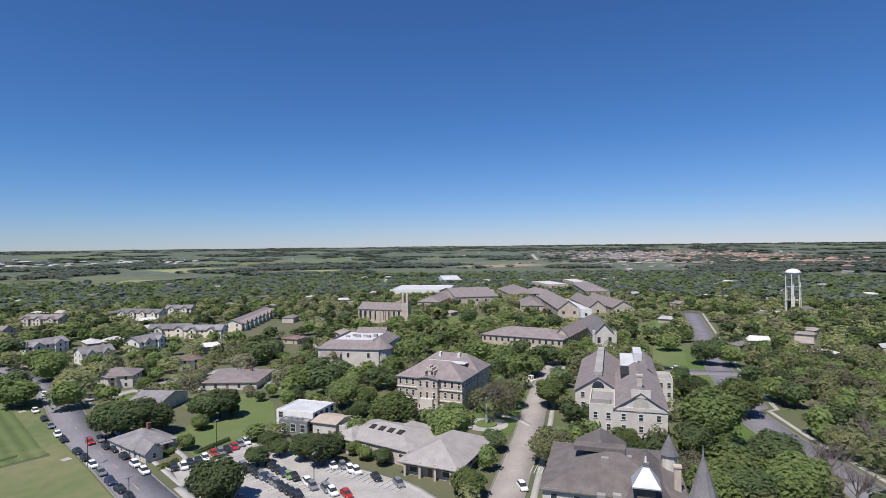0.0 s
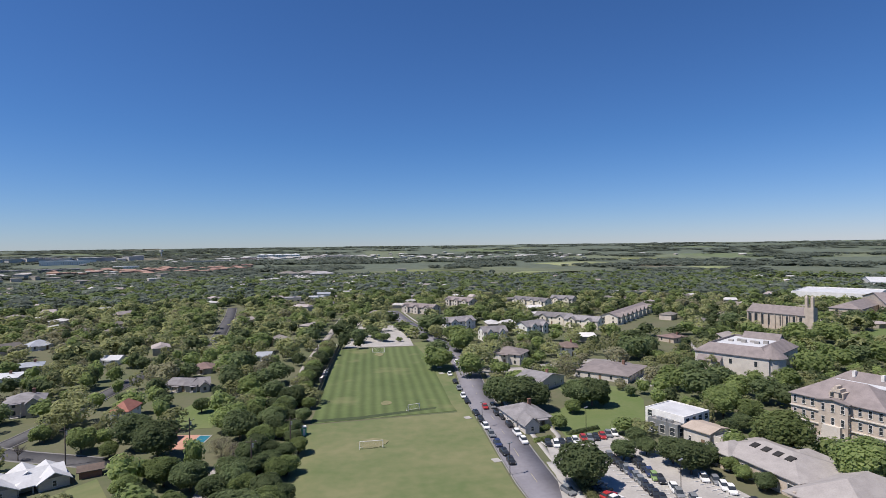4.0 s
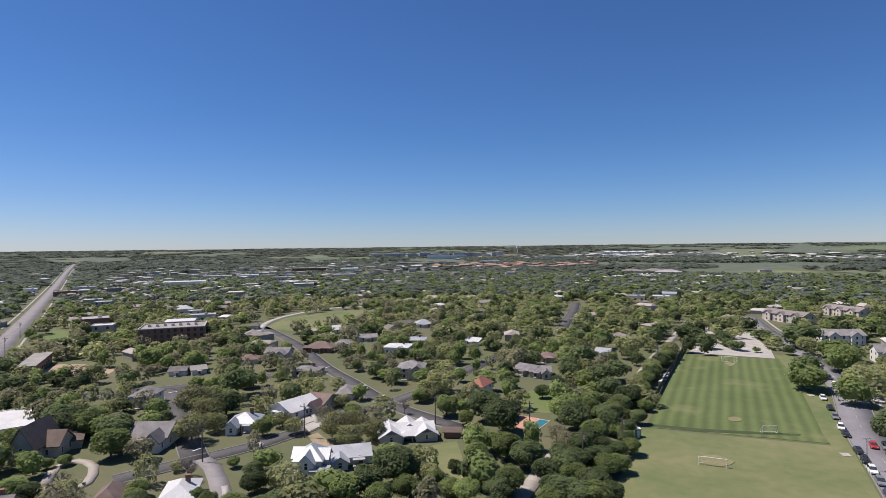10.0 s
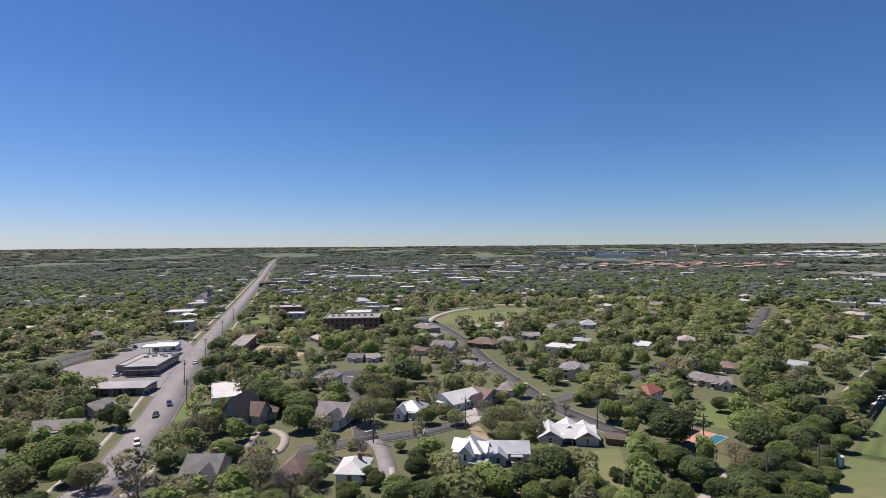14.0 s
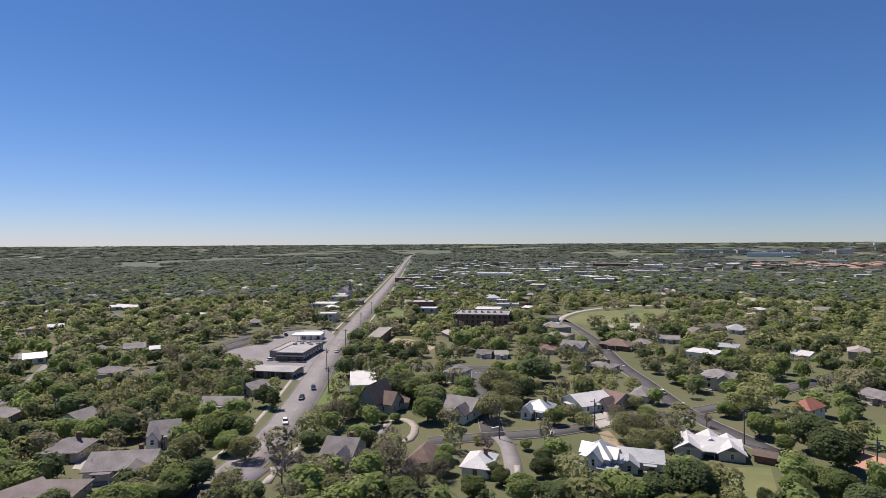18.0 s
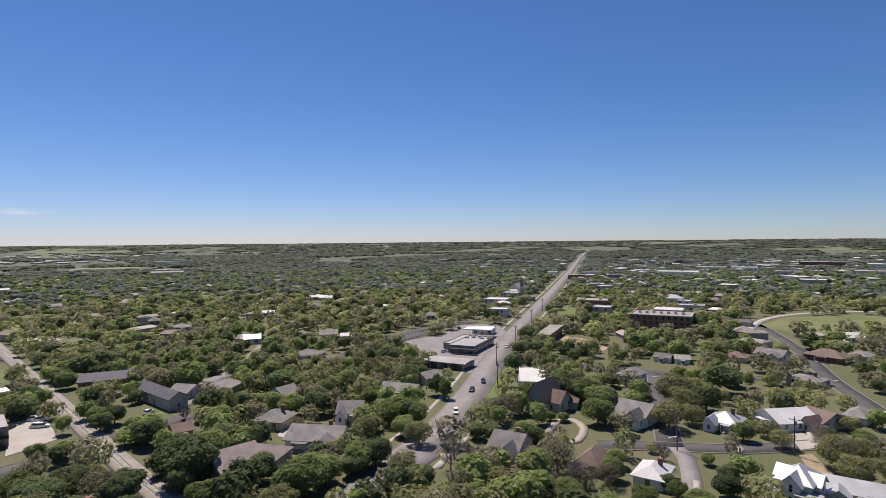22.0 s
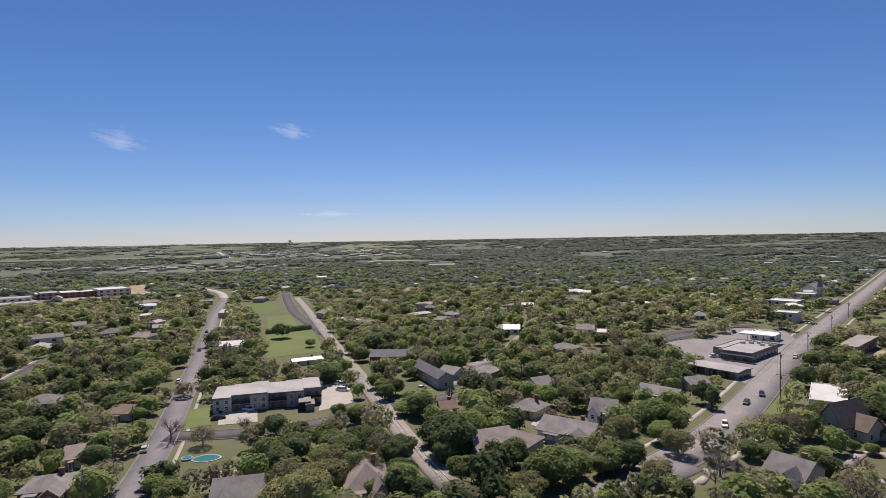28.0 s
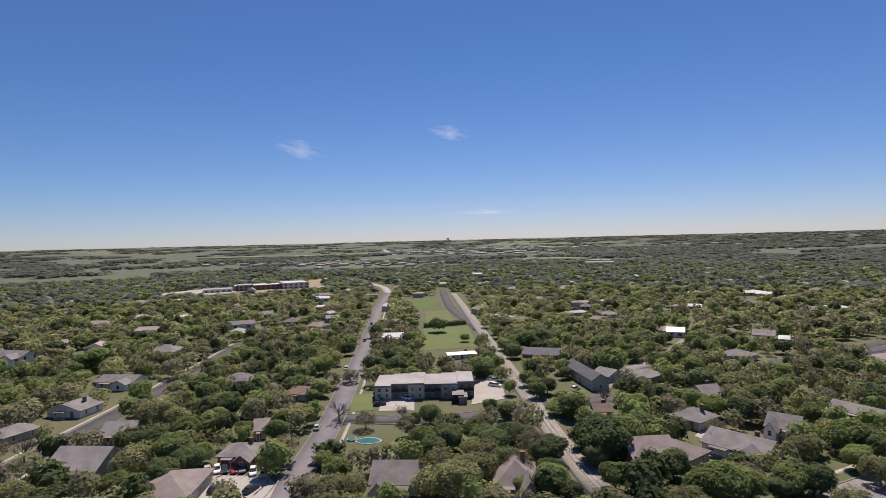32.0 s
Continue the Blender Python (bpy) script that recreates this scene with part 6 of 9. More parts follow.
def field_fence():
    line = smooth_line([(-9.9, 202.5), (-7.6, 224.8), (-4.6, 262.0), (-0.2, 308.2), (2.1, 333.8)], 4.0)
    root = tagged(new("field_fence"), "tall fence with dark windscreen along the pitch", "fence")
    for a, b in zip(line[:-1], line[1:]):
        d, ang = np.linalg.norm(b - a), math.degrees(math.atan2(b[1] - a[1], b[0] - a[0]))
        o = part("fence_panel", boxes((0.1, d - 0.1, -0.03, 0.03, 0.2, 2.6)), "dark", root)
        o.matrix_basis = pose(a[0], a[1], 0, 0, 0, ang)
        o = part("post", tube(bmesh.new(), (0, 0, 0), (0, 0, 2.9), 0.06, 0.06), "steel", root)
        o.matrix_basis = pose(a[0], a[1], 0, 0, 0, 0)


field_fence()


# ---- pools ----
def pool(name, label, x, y, turn, w, d, round_=False):
    r = thing(name, x, y, turn, label, "pool")
    if round_:
        pts = [(w / 2 * math.cos(a) * (1 + 0.15 * math.cos(2 * a + 0.6)), d / 2 * math.sin(a)) for a in [i * math.pi / 12 for i in range(24)]]
        rim = [(px * 1.16, py * 1.18) for px, py in pts]
    else:
        pts = [(-w / 2, -d / 2), (w / 2, -d / 2), (w / 2, d / 2), (-w / 2, d / 2)]
        rim = [(px * 1.12, py * 1.2) for px, py in pts]
    part("coping", prism(rim, -0.2, 0.14), "concrete", r)
    part("water", prism(pts, 0.0, 0.16), "water", r, "clear turquoise pool water")
    CLEAR.append((x, y, max(w, d) * 0.7))
    return r


x, y, turn, w, d = -42.5, 172.8, 82, 14.8, 7.0
pool("swimming_pool", "long turquoise swimming pool in a pink terrace", x + 1, y + 1, turn, 10, 3.2)
t = thing("terrace", x - 8, y + 2, turn, "pink paved pool terrace", "terrace")
M["terracotta"] = mat("terracotta", (0.50, 0.27, 0.20), (0.40, 0.22, 0.165), 0.5, 0.9, 0.2)
part("paving", boxes((-6, 6.5, -7, 4.5, -0.2, 0.1)), "terracotta", t)
CLEAR.append((x - 6, y + 2, 11))
pv = thing("pool_pavilion", x - 9, y + 4, turn, "brown timber pavilion on the pool terrace", "pavilion")
part("roof", roof_mesh(0, 0, 6, 4.5, 2.7, "gx", 1.2), "shingle_brown", pv)
for i in range(4):
    part("post", boxes(((i % 2) * 5.4 - 2.8, (i % 2) * 5.4 - 2.6, (i // 2) * 4 - 2.1, (i // 2) * 4 - 1.9, 0.1, 2.7)), "wood", pv)
pl = pool("garden_pool", "kidney-shaped turquoise garden pool with a pale rim", -137.2, -81.2, 111, 6.2, 4.8, True)
part("spa", tube(bmesh.new(), (-5.0, 1.0, 0), (-5.0, 1.0, 0.45), 1.5, 1.5, 14), "concrete", pl, "round raised spa")
part("spa_water", tube(bmesh.new(), (-5.0, 1.0, 0.45), (-5.0, 1.0, 0.5), 1.2, 1.2, 14), "water", pl)
dk = thing("deck", -124.5, -67.0, 105, "grey timber deck with a white rail", "deck")
part("boards", boxes((-5, 5, -2, 2, 0, 0.5)), "wood", dk)
for i in range(9):
    part("rail_post", boxes((-5 + i * 1.25, -4.9 + i * 1.25, 1.9, 2.0, 0.5, 1.5)), "trim", dk)
part("handrail", boxes((-5, 5.1, 1.88, 2.02, 1.5, 1.6)), "trim", dk)
building("garden_shed", "low brown garden shed with a rusty roof", "shed", -63.2, 153.4, 20, [(0, 0, 5, 3.2, 2.2, "gx", 0.8, 0)], "brick", "shingle_brown", door=False)
st = thing("storage_box", -184.8, -71.2, 111, "dark container beside the apartments", "container")
part("body", boxes((-2, 2, -5, 5, 0, 3.0)), "dark", st)
part("lid", boxes((-2.1, 2.1, -5.1, 5.1, 3.0, 3.2)), "flat_roof", st)


# ---- masts and poles ----
def water_tower(x, y):
    r = thing("water_tower", x, y, 0, "white round water tower on tall steel legs", "water tower")
    bm = bmesh.new()
    bmesh.ops.create_uvsphere(bm, u_segments=24, v_segments=12, radius=1)
    for v in bm.verts:
        v.co.x, v.co.y, v.co.z = v.co.x * 5.6, v.co.y * 5.6, 33 + v.co.z * (3.4 if v.co.z > 0 else 4.4)
    part("tank", bm, "wall_white", r, smooth=True)
    part("walkway", tube(bmesh.new(), (0, 0, 32.7), (0, 0, 33.3), 6.0, 6.0, 24), "steel", r)
    part("riser", tube(bmesh.new(), (0, 0, 0), (0, 0, 29), 0.8, 0.8, 10), "trim", r)
    for i in range(6):
        a = i * math.pi / 3
        part("leg", tube(bmesh.new(), (6.0 * math.cos(a), 6.0 * math.sin(a), 0), (5.3 * math.cos(a), 5.3 * math.sin(a), 32.5), 0.4, 0.35, 6), "trim", r)
    bm = bmesh.new()
    for z in (11, 22):
        for i in range(6):
            a, b = i * math.pi / 3, (i + 1) * math.pi / 3
            tube(bm, (5.8 * math.cos(a), 5.8 * math.sin(a), z), (5.8 * math.cos(b), 5.8 * math.sin(b), z), 0.16, 0.16, 4)
    part("bracing", bm, "trim", r)
    CLEAR.append((x, y, 12))


water_tower(527.0, 89.5)


def far_tower(x, y, h):
    z = float(rise(math.hypot(x, y)))
    r = thing("far_tower", x, y, 0, "slim pale water tower far beyond the town", "water tower", z=z)
    part("stem", tube(bmesh.new(), (0, 0, -2), (0, 0, h), 2.2, 2.2, 10), "trim", r)
    part("tank", tube(bmesh.new(), (0, 0, h), (0, 0, h + 9), 7, 7, 14), "trim", r)


far_tower(-744.6, 2661.5, 24)
far_tower(-2916.9, -1164.6, 30)


def utility_pole(x, y, turn, h=10.5):
    r = thing("utility_pole", x, y, turn, "weathered wooden utility pole with a crossarm", "pole", "utility poles")
    part("shaft", tube(bmesh.new(), (0, 0, -0.3), (0, 0, h), 0.19, 0.13, 7), "pole", r)
    part("crossarm", boxes((-1.3, 1.3, -0.07, 0.07, h - 0.9, h - 0.75)), "pole", r)
    for s in (-1.1, 0, 1.1):
        part("insulator", boxes((s - 0.06, s + 0.06, -0.06, 0.06, h - 0.75, h - 0.55)), "steel", r)
    part("transformer", tube(bmesh.new(), (0.35, 0, h - 2.2), (0.35, 0, h - 1.2), 0.24, 0.24, 8), "steel", r)
    return r


first = utility_pole(-198.3, 92.4, 60)
for x, y, turn in ((-233.9, 108.5, 60), (-282.3, 142.7, 60), (-344.1, 186.2, 60), (-406.1, 229.8, 60),
                   (-103.7, -90.0, 20), (-123.6, -98.0, 20), (-148.4, -110.3, 20), (-118.5, 109.3, 30), (-104.9, 136.0, 30), (-72.7, 162.0, 30), (-41.6, 162.9, 30),
                   (-13.8, 157.0, 0), (-22.0, 140.8, 0), (-9.6, 275.3, 0), (-237.1, -81.0, 30), (-265.3, 51.9, 60), (-212.0, 5.0, 60)):
    copy_thing(first, pose(x, y, 0, 0, 0, turn))


def wires():
    """Sagging lines between the poles along the avenue."""
    spots = [(-198.3, 92.4), (-233.9, 108.5), (-282.3, 142.7), (-344.1, 186.2), (-406.1, 229.8)]
    bm = bmesh.new()
    for a, b in zip(spots[:-1], spots[1:]):
        for off in (-1.0, 0.0, 1.0):
            last = None
            for i in range(9):
                t = i / 8
                p = (a[0] + (b[0] - a[0]) * t + off * 0.7, a[1] + (b[1] - a[1]) * t + off * 0.7, 9.9 - 1.2 * 4 * t * (1 - t))
                if last:
                    tube(bm, last, p, 0.025, 0.025, 3)
                last = p
    tagged(part("power_line", bm, "dark"), "thin dark power lines strung along the avenue", "cable")


wires()


def lamp(x, y, h=8.0):
    r = thing("street_lamp", x, y, 30, "dark steel car park lamp with twin heads", "lamp", "car park lamps")
    part("pole", tube(bmesh.new(), (0, 0, 0), (0, 0, h), 0.1, 0.07, 6), "dark", r)
    for s in (-1, 1):
        part("lamp_head", boxes((s * 0.5 - 0.35, s * 0.5 + 0.35, -0.2, 0.2, h, h + 0.18)), "steel", r)


lamp(76.3, 110.8)
lamp(73.4, 154.3)
lamp(41.5, 130.0)
lamp(44.3, 167.5)
ob = thing("monument", 140.8, 107.6, 0, "stone obelisk on a round planted bed", "monument")
part("bed", tube(bmesh.new(), (0, 0, 0), (0, 0, 0.5), 3.6, 3.4, 18), "lawn_bright", ob)
part("obelisk", tube(bmesh.new(), (0, 0, 0.5), (0, 0, 9.0), 0.5, 0.25, 4), "concrete", ob)
part("round_walk", tube(bmesh.new(), (0, 0, -0.2), (0, 0, 0.1), 7.0, 7.0, 24), "concrete", ob)
CLEAR.append((*ob.location[:2], 8))
sc = thing("statue", 199.0, 128.2, 0, "small white monument on a plinth", "monument")
part("plinth", boxes((-1.6, 1.6, -1.6, 1.6, 0, 0.8), (-0.9, 0.9, -0.9, 0.9, 0.8, 2.6)), "trim", sc)


# ---- cars ----
PAINT = {c: mat("paint_" + c, v, tuple(q * 0.85 for q in v), 1.0, 0.3, 0, spec=0.5) for c, v in {
    "white": (0.78, 0.78, 0.77), "black": (0.025, 0.026, 0.03), "grey": (0.20, 0.21, 0.22), "silver": (0.50, 0.51, 0.52), "red": (0.40, 0.035, 0.035),
    "navy": (0.035, 0.05, 0.12), "green": (0.22, 0.32, 0.12)}.items()}
FIRST = {}


def lofted(rows):
    """A shell through cross-sections (x, half width, low, high), rounded in towards its top."""
    bm = bmesh.new()
    rings = []
    for x, w, lo, hi, tuck in rows:
        rings.append([bm.verts.new(p) for p in ((x, -w, lo), (x, w, lo), (x, w, (lo + hi) / 2), (x, w * tuck, hi), (x, -w * tuck, hi), (x, -w, (lo + hi) / 2))])
    for a, b in zip(rings[:-1], rings[1:]):
        for i in range(6):
            bm.faces.new((a[i], b[i], b[(i + 1) % 6], a[(i + 1) % 6]))
    bm.faces.new(rings[0])
    bm.faces.new(rings[-1][::-1])
    bmesh.ops.recalc_face_normals(bm, faces=bm.faces)
    return bm


def car(colour, x, y, turn):
    if colour in FIRST:
        return copy_thing(FIRST[colour], pose(x, y, 0.06, 0, 0, turn))
    r = thing("car", x, y, turn, f"parked {colour} car with dark windows", "car", "parked cars", 0.06)
    tall = 1.62 if colour in ("white", "grey", "navy") else 1.46
    part("body", lofted([(-2.3, 0.78, 0.35, 0.75, 0.9), (-2.15, 0.9, 0.28, 0.92, 0.93), (-1.0, 0.93, 0.25, 0.98, 0.95), (0.9, 0.93, 0.25, 0.96, 0.95), (2.05, 0.88, 0.28, 0.82, 0.9), (2.3, 0.74, 0.36, 0.68, 0.9)]), PAINT[colour], r, smooth=False)
    part("window_band", lofted([(-1.95, 0.80, 0.9, 0.98, 0.95), (-1.35, 0.82, 0.9, tall - 0.1, 0.84), (0.35, 0.82, 0.9, tall - 0.1, 0.82), (1.15, 0.80, 0.9, 0.96, 0.95)]), "glass", r)
    part("roof", lofted([(-1.5, 0.62, tall - 0.14, tall - 0.02, 0.9), (-1.0, 0.68, tall - 0.12, tall + 0.03, 0.9), (0.1, 0.68, tall - 0.12, tall + 0.03, 0.9), (0.4, 0.62, tall - 0.14, tall - 0.04, 0.9)]), PAINT[colour], r)
    for sx in (-1.4, 1.4):
        for sy in (-0.8, 0.8):
            w = part("wheel", tube(bmesh.new(), (sx, sy - 0.11, 0.32), (sx, sy + 0.11, 0.32), 0.33, 0.33, 12), "dark", r)
    for sy in (-0.62, 0.62):
        part("headlight", boxes((2.12, 2.29, sy - 0.18, sy + 0.18, 0.58, 0.72)), "trim", r)
    FIRST[colour] = r
    return r


car("white", 48.7, 240.0, -92)
car("black", 48.1, 226.1, -93)
car("grey", 47.3, 215.0, -94)
car("white", 46.4, 203.3, -96)
car("black", 46.1, 196.1, -94)
car("black", 45.7, 181.0, -88)
car("black", 45.5, 173.9, -94)
car("white", 45.2, 166.7, -91)
car("grey", 44.9, 159.1, -93)
car("navy", 44.5, 151.1, -93)
car("black", 44.4, 144.1, -89)
car("black", 44.2, 137.7, -95)
car("grey", 58.0, 277.9, -94)
car("white", 57.2, 264.8, -94)
car("grey", 53.5, 187.6, -95)
car("black", 52.6, 179.5, -93)
car("black", 53.4, 174.9, -93)
car("black", 53.1, 166.8, -91)
car("white", 52.9, 158.6, -92)
car("white", 52.6, 151.6, -94)
car("grey", 61.3, 320.5, -95)
car("white", 60.0, 306.6, -94)
car("red", 50.7, 187.6, -96)
car("black", 58.7, 148.0, -103)
car("white", 60.7, 146.7, -105)
car("black", 62.7, 147.3, -102)
car("black", 65.0, 147.3, -103)
car("white", 67.1, 148.1, -104)
car("red", 70.4, 149.7, -104)
car("grey", 72.1, 149.1, -105)
car("black", 74.2, 149.5, -105)
car("red", 76.7, 150.2, -106)
car("grey", 79.0, 151.1, -106)
car("white", 81.2, 151.5, -107)
car("grey", 71.1, 134.9, -104)
car("black", 70.9, 132.2, -104)
car("black", 71.0, 129.9, -105)
car("black", 70.7, 127.3, -105)
car("grey", 70.8, 125.3, -104)
car("navy", 70.9, 123.1, -104)
car("grey", 70.9, 120.9, -104)
car("grey", 70.7, 118.4, -105)
car("black", 70.4, 115.8, -106)
car("black", 70.2, 113.1, -106)
car("black", 70.1, 110.8, -106)
car("black", 70.4, 108.7, -106)
car("black", 76.0, 130.5, -106)
car("black", 75.7, 127.9, -106)
car("black", 75.4, 125.3, -106)
car("navy", 75.4, 122.5, -107)
car("green", 75.4, 120.2, -107)
car("black", 75.8, 118.2, -107)
car("white", 76.1, 113.1, -108)
car("grey", 75.5, 110.3, -108)
car("grey", 76.9, 106.7, -109)
car("white", 76.7, 104.1, -109)
car("red", 78.1, 100.6, -108)
car("white", 86.5, 116.8, -111)
car("grey", 88.2, 114.8, -110)
car("white", 88.0, 111.5, -112)
car("white", 88.3, 109.4, -112)
car("black", 88.8, 102.3, -112)
car("grey", 90.1, 95.6, -113)
car("white", 107.8, 71.7, -129)
car("silver", 92.0, -78.8, -135)
car("black", 257.5, 92.6, -51)
car("white", 260.5, 88.9, -51)
car("black", 244.2, 87.6, -51)
car("black", -196.9, 80.8, -31)
car("silver", -272.7, 132.5, -32)
car("white", -273.4, 96.8, 105)
car("black", -275.6, 80.1, 105)
car("white", -172.7, 65.0, -19)
car("navy", -207.4, 90.2, -21)
car("white", -257.6, 146.8, 35)
car("white", -118.6, 193.6, 143)
car("grey", -141.0, 123.8, -27)
car("black", -344.4, 132.4, -5)
car("silver", -104.0, -109.4, 44)
car("white", -105.2, -107.2, 43)
car("black", -105.9, -105.4, 42)
car("red", -106.8, -103.0, 42)
car("grey", -107.7, -101.3, 41)
car("white", -107.2, -97.4, 40)
car("silver", -107.3, -94.0, 40)
car("black", -96.1, -99.5, -155)
car("black", -99.0, -90.9, -178)
car("silver", -141.3, -101.9, -154)
car("black", -420.5, -240.8, -155)
car("navy", -177.9, -99.7, 106)
car("black", -169.6, -95.2, 126)
car("white", -181.5, -89.7, 106)
car("black", -208.1, -72.8, 159)
car("white", -214.0, -66.0, 94)
car("white", -206.1, -63.4, 84)
car("grey", -281.9, -166.3, -157)
car("white", -244.5, -51.9, 178)
car("black", -237.9, -48.1, 173)
car("white", -210.0, -33.5, 157)
car("red", -273.3, 46.4, 154)
car("white", -118.8, 192.9, 135)
car("black", 59.5, 124.3, 27)
car("black", 59.5, 121.4, 27)
car("grey", 59.8, 118.4, 30)
car("black", 59.7, 115.4, 25)
car("red", 59.5, 112.9, 24)
car("white", 60.0, 110.8, 21)
car("grey", 51.6, 117.3, -79)
car("navy", -182.7, -102.4, 105)
car("black", -176.6, -99.4, 94)
car("white", -179.5, -89.4, 70)
car("white", -215.8, -68.0, 101)
car("white", -206.9, -64.6, 96)
car("white", -215.4, -137.4, -155)
car("black", -341.2, -195.4, -155)


# ---- hedges, bay lines and small drives ----
def hedge(label, points, wide=1.1, tall=1.0, leaf="leaf_elm"):
    """A clipped hedge along a line: a dark core in a coat of small leaves."""
    line = smooth_line(points, 2.0)
    rng = np.random.default_rng(len(HEDGES) + 70)
    HEDGES.append(label)
    v, q = strip(line, -wide * 0.38, wide * 0.38, 0, tall * 0.85)
    root = tagged(new("hedge"), label, "hedge", "clipped hedges")
    core = new("stem", quick("stem", v, q, leaf))
    core.parent = root
    n = int(len(line) * 2 * 130)
    t = rng.random(n) * (len(line) - 1.001)
    i = t.astype(int)
    p = line[i] + (line[i + 1] - line[i]) * (t - i)[:, None]
    d = line[i + 1] - line[i]
    d /= np.linalg.norm(d, axis=1)[:, None] + 1e-9
    a = rng.random(n) * math.pi
    off, z = np.cos(a) * wide * 0.55, np.abs(np.sin(a)) * tall * 0.62 + tall * 0.42
    c = np.stack([p[:, 0] + d[:, 1] * off, p[:, 1] - d[:, 0] * off, z], 1) + rng.normal(size=(n, 3)) * 0.07
    tri = c[:, None, :] + rng.normal(size=(n, 3, 3)) * 0.13
    coat = new("leaves", quick("leaves", tri.reshape(-1, 3), np.arange(3 * n).reshape(-1, 3), leaf))
    coat.parent = root


HEDGES = []
hedge("clipped yellow-green hedge along the car park", [(57.2, 129.8), (56.5, 121.6), (55.4, 111.1), (54.9, 106.7)], 2.4, 1.2, "leaf_pecan")
hedge("low hedge before the stone house", [(59.0, 163.7), (60.8, 159.9), (64.4, 161.9)], 1.6, 1.2, "leaf_elm")
hedge("low hedge beside the stone house path", [(55.6, 151.0), (59.0, 151.6), (61.5, 152.7)], 1.4, 1.0, "leaf_elm")
hedge("low hedge along the parking row", [(67.4, 154.6), (73.1, 156.2), (79.1, 157.9)], 1.3, 0.9, "leaf_oak")
hedge("tall hedge behind the grass plot", [(-337.2, -153.2), (-347.3, -141.2), (-357.4, -131.0)], 3.5, 3.0, "leaf_oak")


for pts in ([(19.2, 297.0), (21.8, 300.0), (24.4, 296.7), (21.6, 290.6)], [(15.1, 202.9), (17.3, 205.1), (19.1, 202.7), (18.0, 199.8), (15.3, 199.9)],
            [(4.7, 161.9), (9.4, 164.8), (14.1, 161.7), (10.9, 157.0), (6.5, 157.1)]):
    area("worn_patch", "worn dry patch in the field's grass", pts, "worn_grass", 0.075, "ground", False, True)


def bays(a, b, count, long):
    """White lines of a row of parking bays from a to b."""
    a, b = np.array(a), np.array(b)
    d = (b - a) / np.linalg.norm(b - a)
    ang = math.degrees(math.atan2(d[1], d[0]))
    root = tagged(new("parking_lines"), "worn white parking bay lines on concrete", "marking", kind="structure")
    for i in range(count + 1):
        p = a + (b - a) * i / count
        o = part("line", boxes((-0.06, 0.06, -long / 2, long / 2, 0.02, 0.3)), "paint", root)
        o.matrix_basis = pose(p[0], p[1], 0, 0, 0, ang)


bays((70.4, 135.6), (69.4, 107.4), 12, 5.2)
bays((75.3, 131.2), (75.1, 107.4), 12, 5.2)
bays((57.7, 148.7), (81.9, 151.1), 13, 5.0)
bays((85.4, 118.1), (89.4, 93.4), 14, 5.0)
bays((119.1, 76.2), (120.8, 71.9), 5, 5.0)
bays((-103.1, -111.2), (-107.1, -92.2), 9, 5.0)
bays((-21.3, 330.2), (11.0, 331.4), 20, 4.5)
road("path", "pale concrete footway beside the car park", [(54.4, 135.3), (53.6, 125.1), (53.8, 115.7), (52.9, 107.6)], 2.2, "concrete", kerb=False, z=0.09)
road("path", "pale path to the stone house door", [(61.7, 150.5), (64.3, 153.7), (64.9, 161.0), (65.4, 163.9)], 1.4, "concrete", kerb=False, z=0.09)
road("circular_drive", "pale concrete circular drive round a shrub bed", [(-144.2, 84.3), (-152.0, 91.5), (-152.1, 97.4), (-143.7, 96.3), (-134.7, 88.2), (-135.6, 83.1), (-141.8, 83.4)], 2.4, "drive_pink", kerb=False)
road("street_lower", "grey shaded street end below the avenue", [(-115.6, 10.0), (-123.6, 21.2), (-131.1, 32.2), (-141.8, 44.5)], 9, "asphalt_mid", kerb=False)
for row in ([(-130.1, 171.1), (-117.5, 157.4), (-109.9, 149.5)], [(-118.4, 128.4), (-113.0, 126.3), (-111.7, 122.4)], [(-130.4, 44.2), (-135.5, 47.5), (-139.2, 48.6)], [(-106.5, -94.8), (-114.5, -97.4), (-122.8, -100.8)],
            [(-90.4, 90.9), (-95.8, 94.7), (-101.1, 99.5)]):
    road("garden_path", "narrow pale garden path", row, 1.5, "concrete", kerb=False, z=0.07)


for xa, ya, xb, yb in ((-189.8, 158.8, -187.3, 163.4), (-127.6, 114.4, -127.2, 117.4), (-106.0, 183.3, -106.0, 189.2), (-157.0, 220.3, -156.6, 225.4)):
    o = part("stop_line", boxes((-1.6, 1.6, -0.22, 0.22, 0.02, 0.27)), "paint")
    o.matrix_basis = pose((xa + xb) / 2, (ya + yb) / 2, 0, 0, 0, math.degrees(math.atan2(yb - ya, xb - xa)))
    tagged(o, "worn white stop line across the street", "marking", kind="structure")


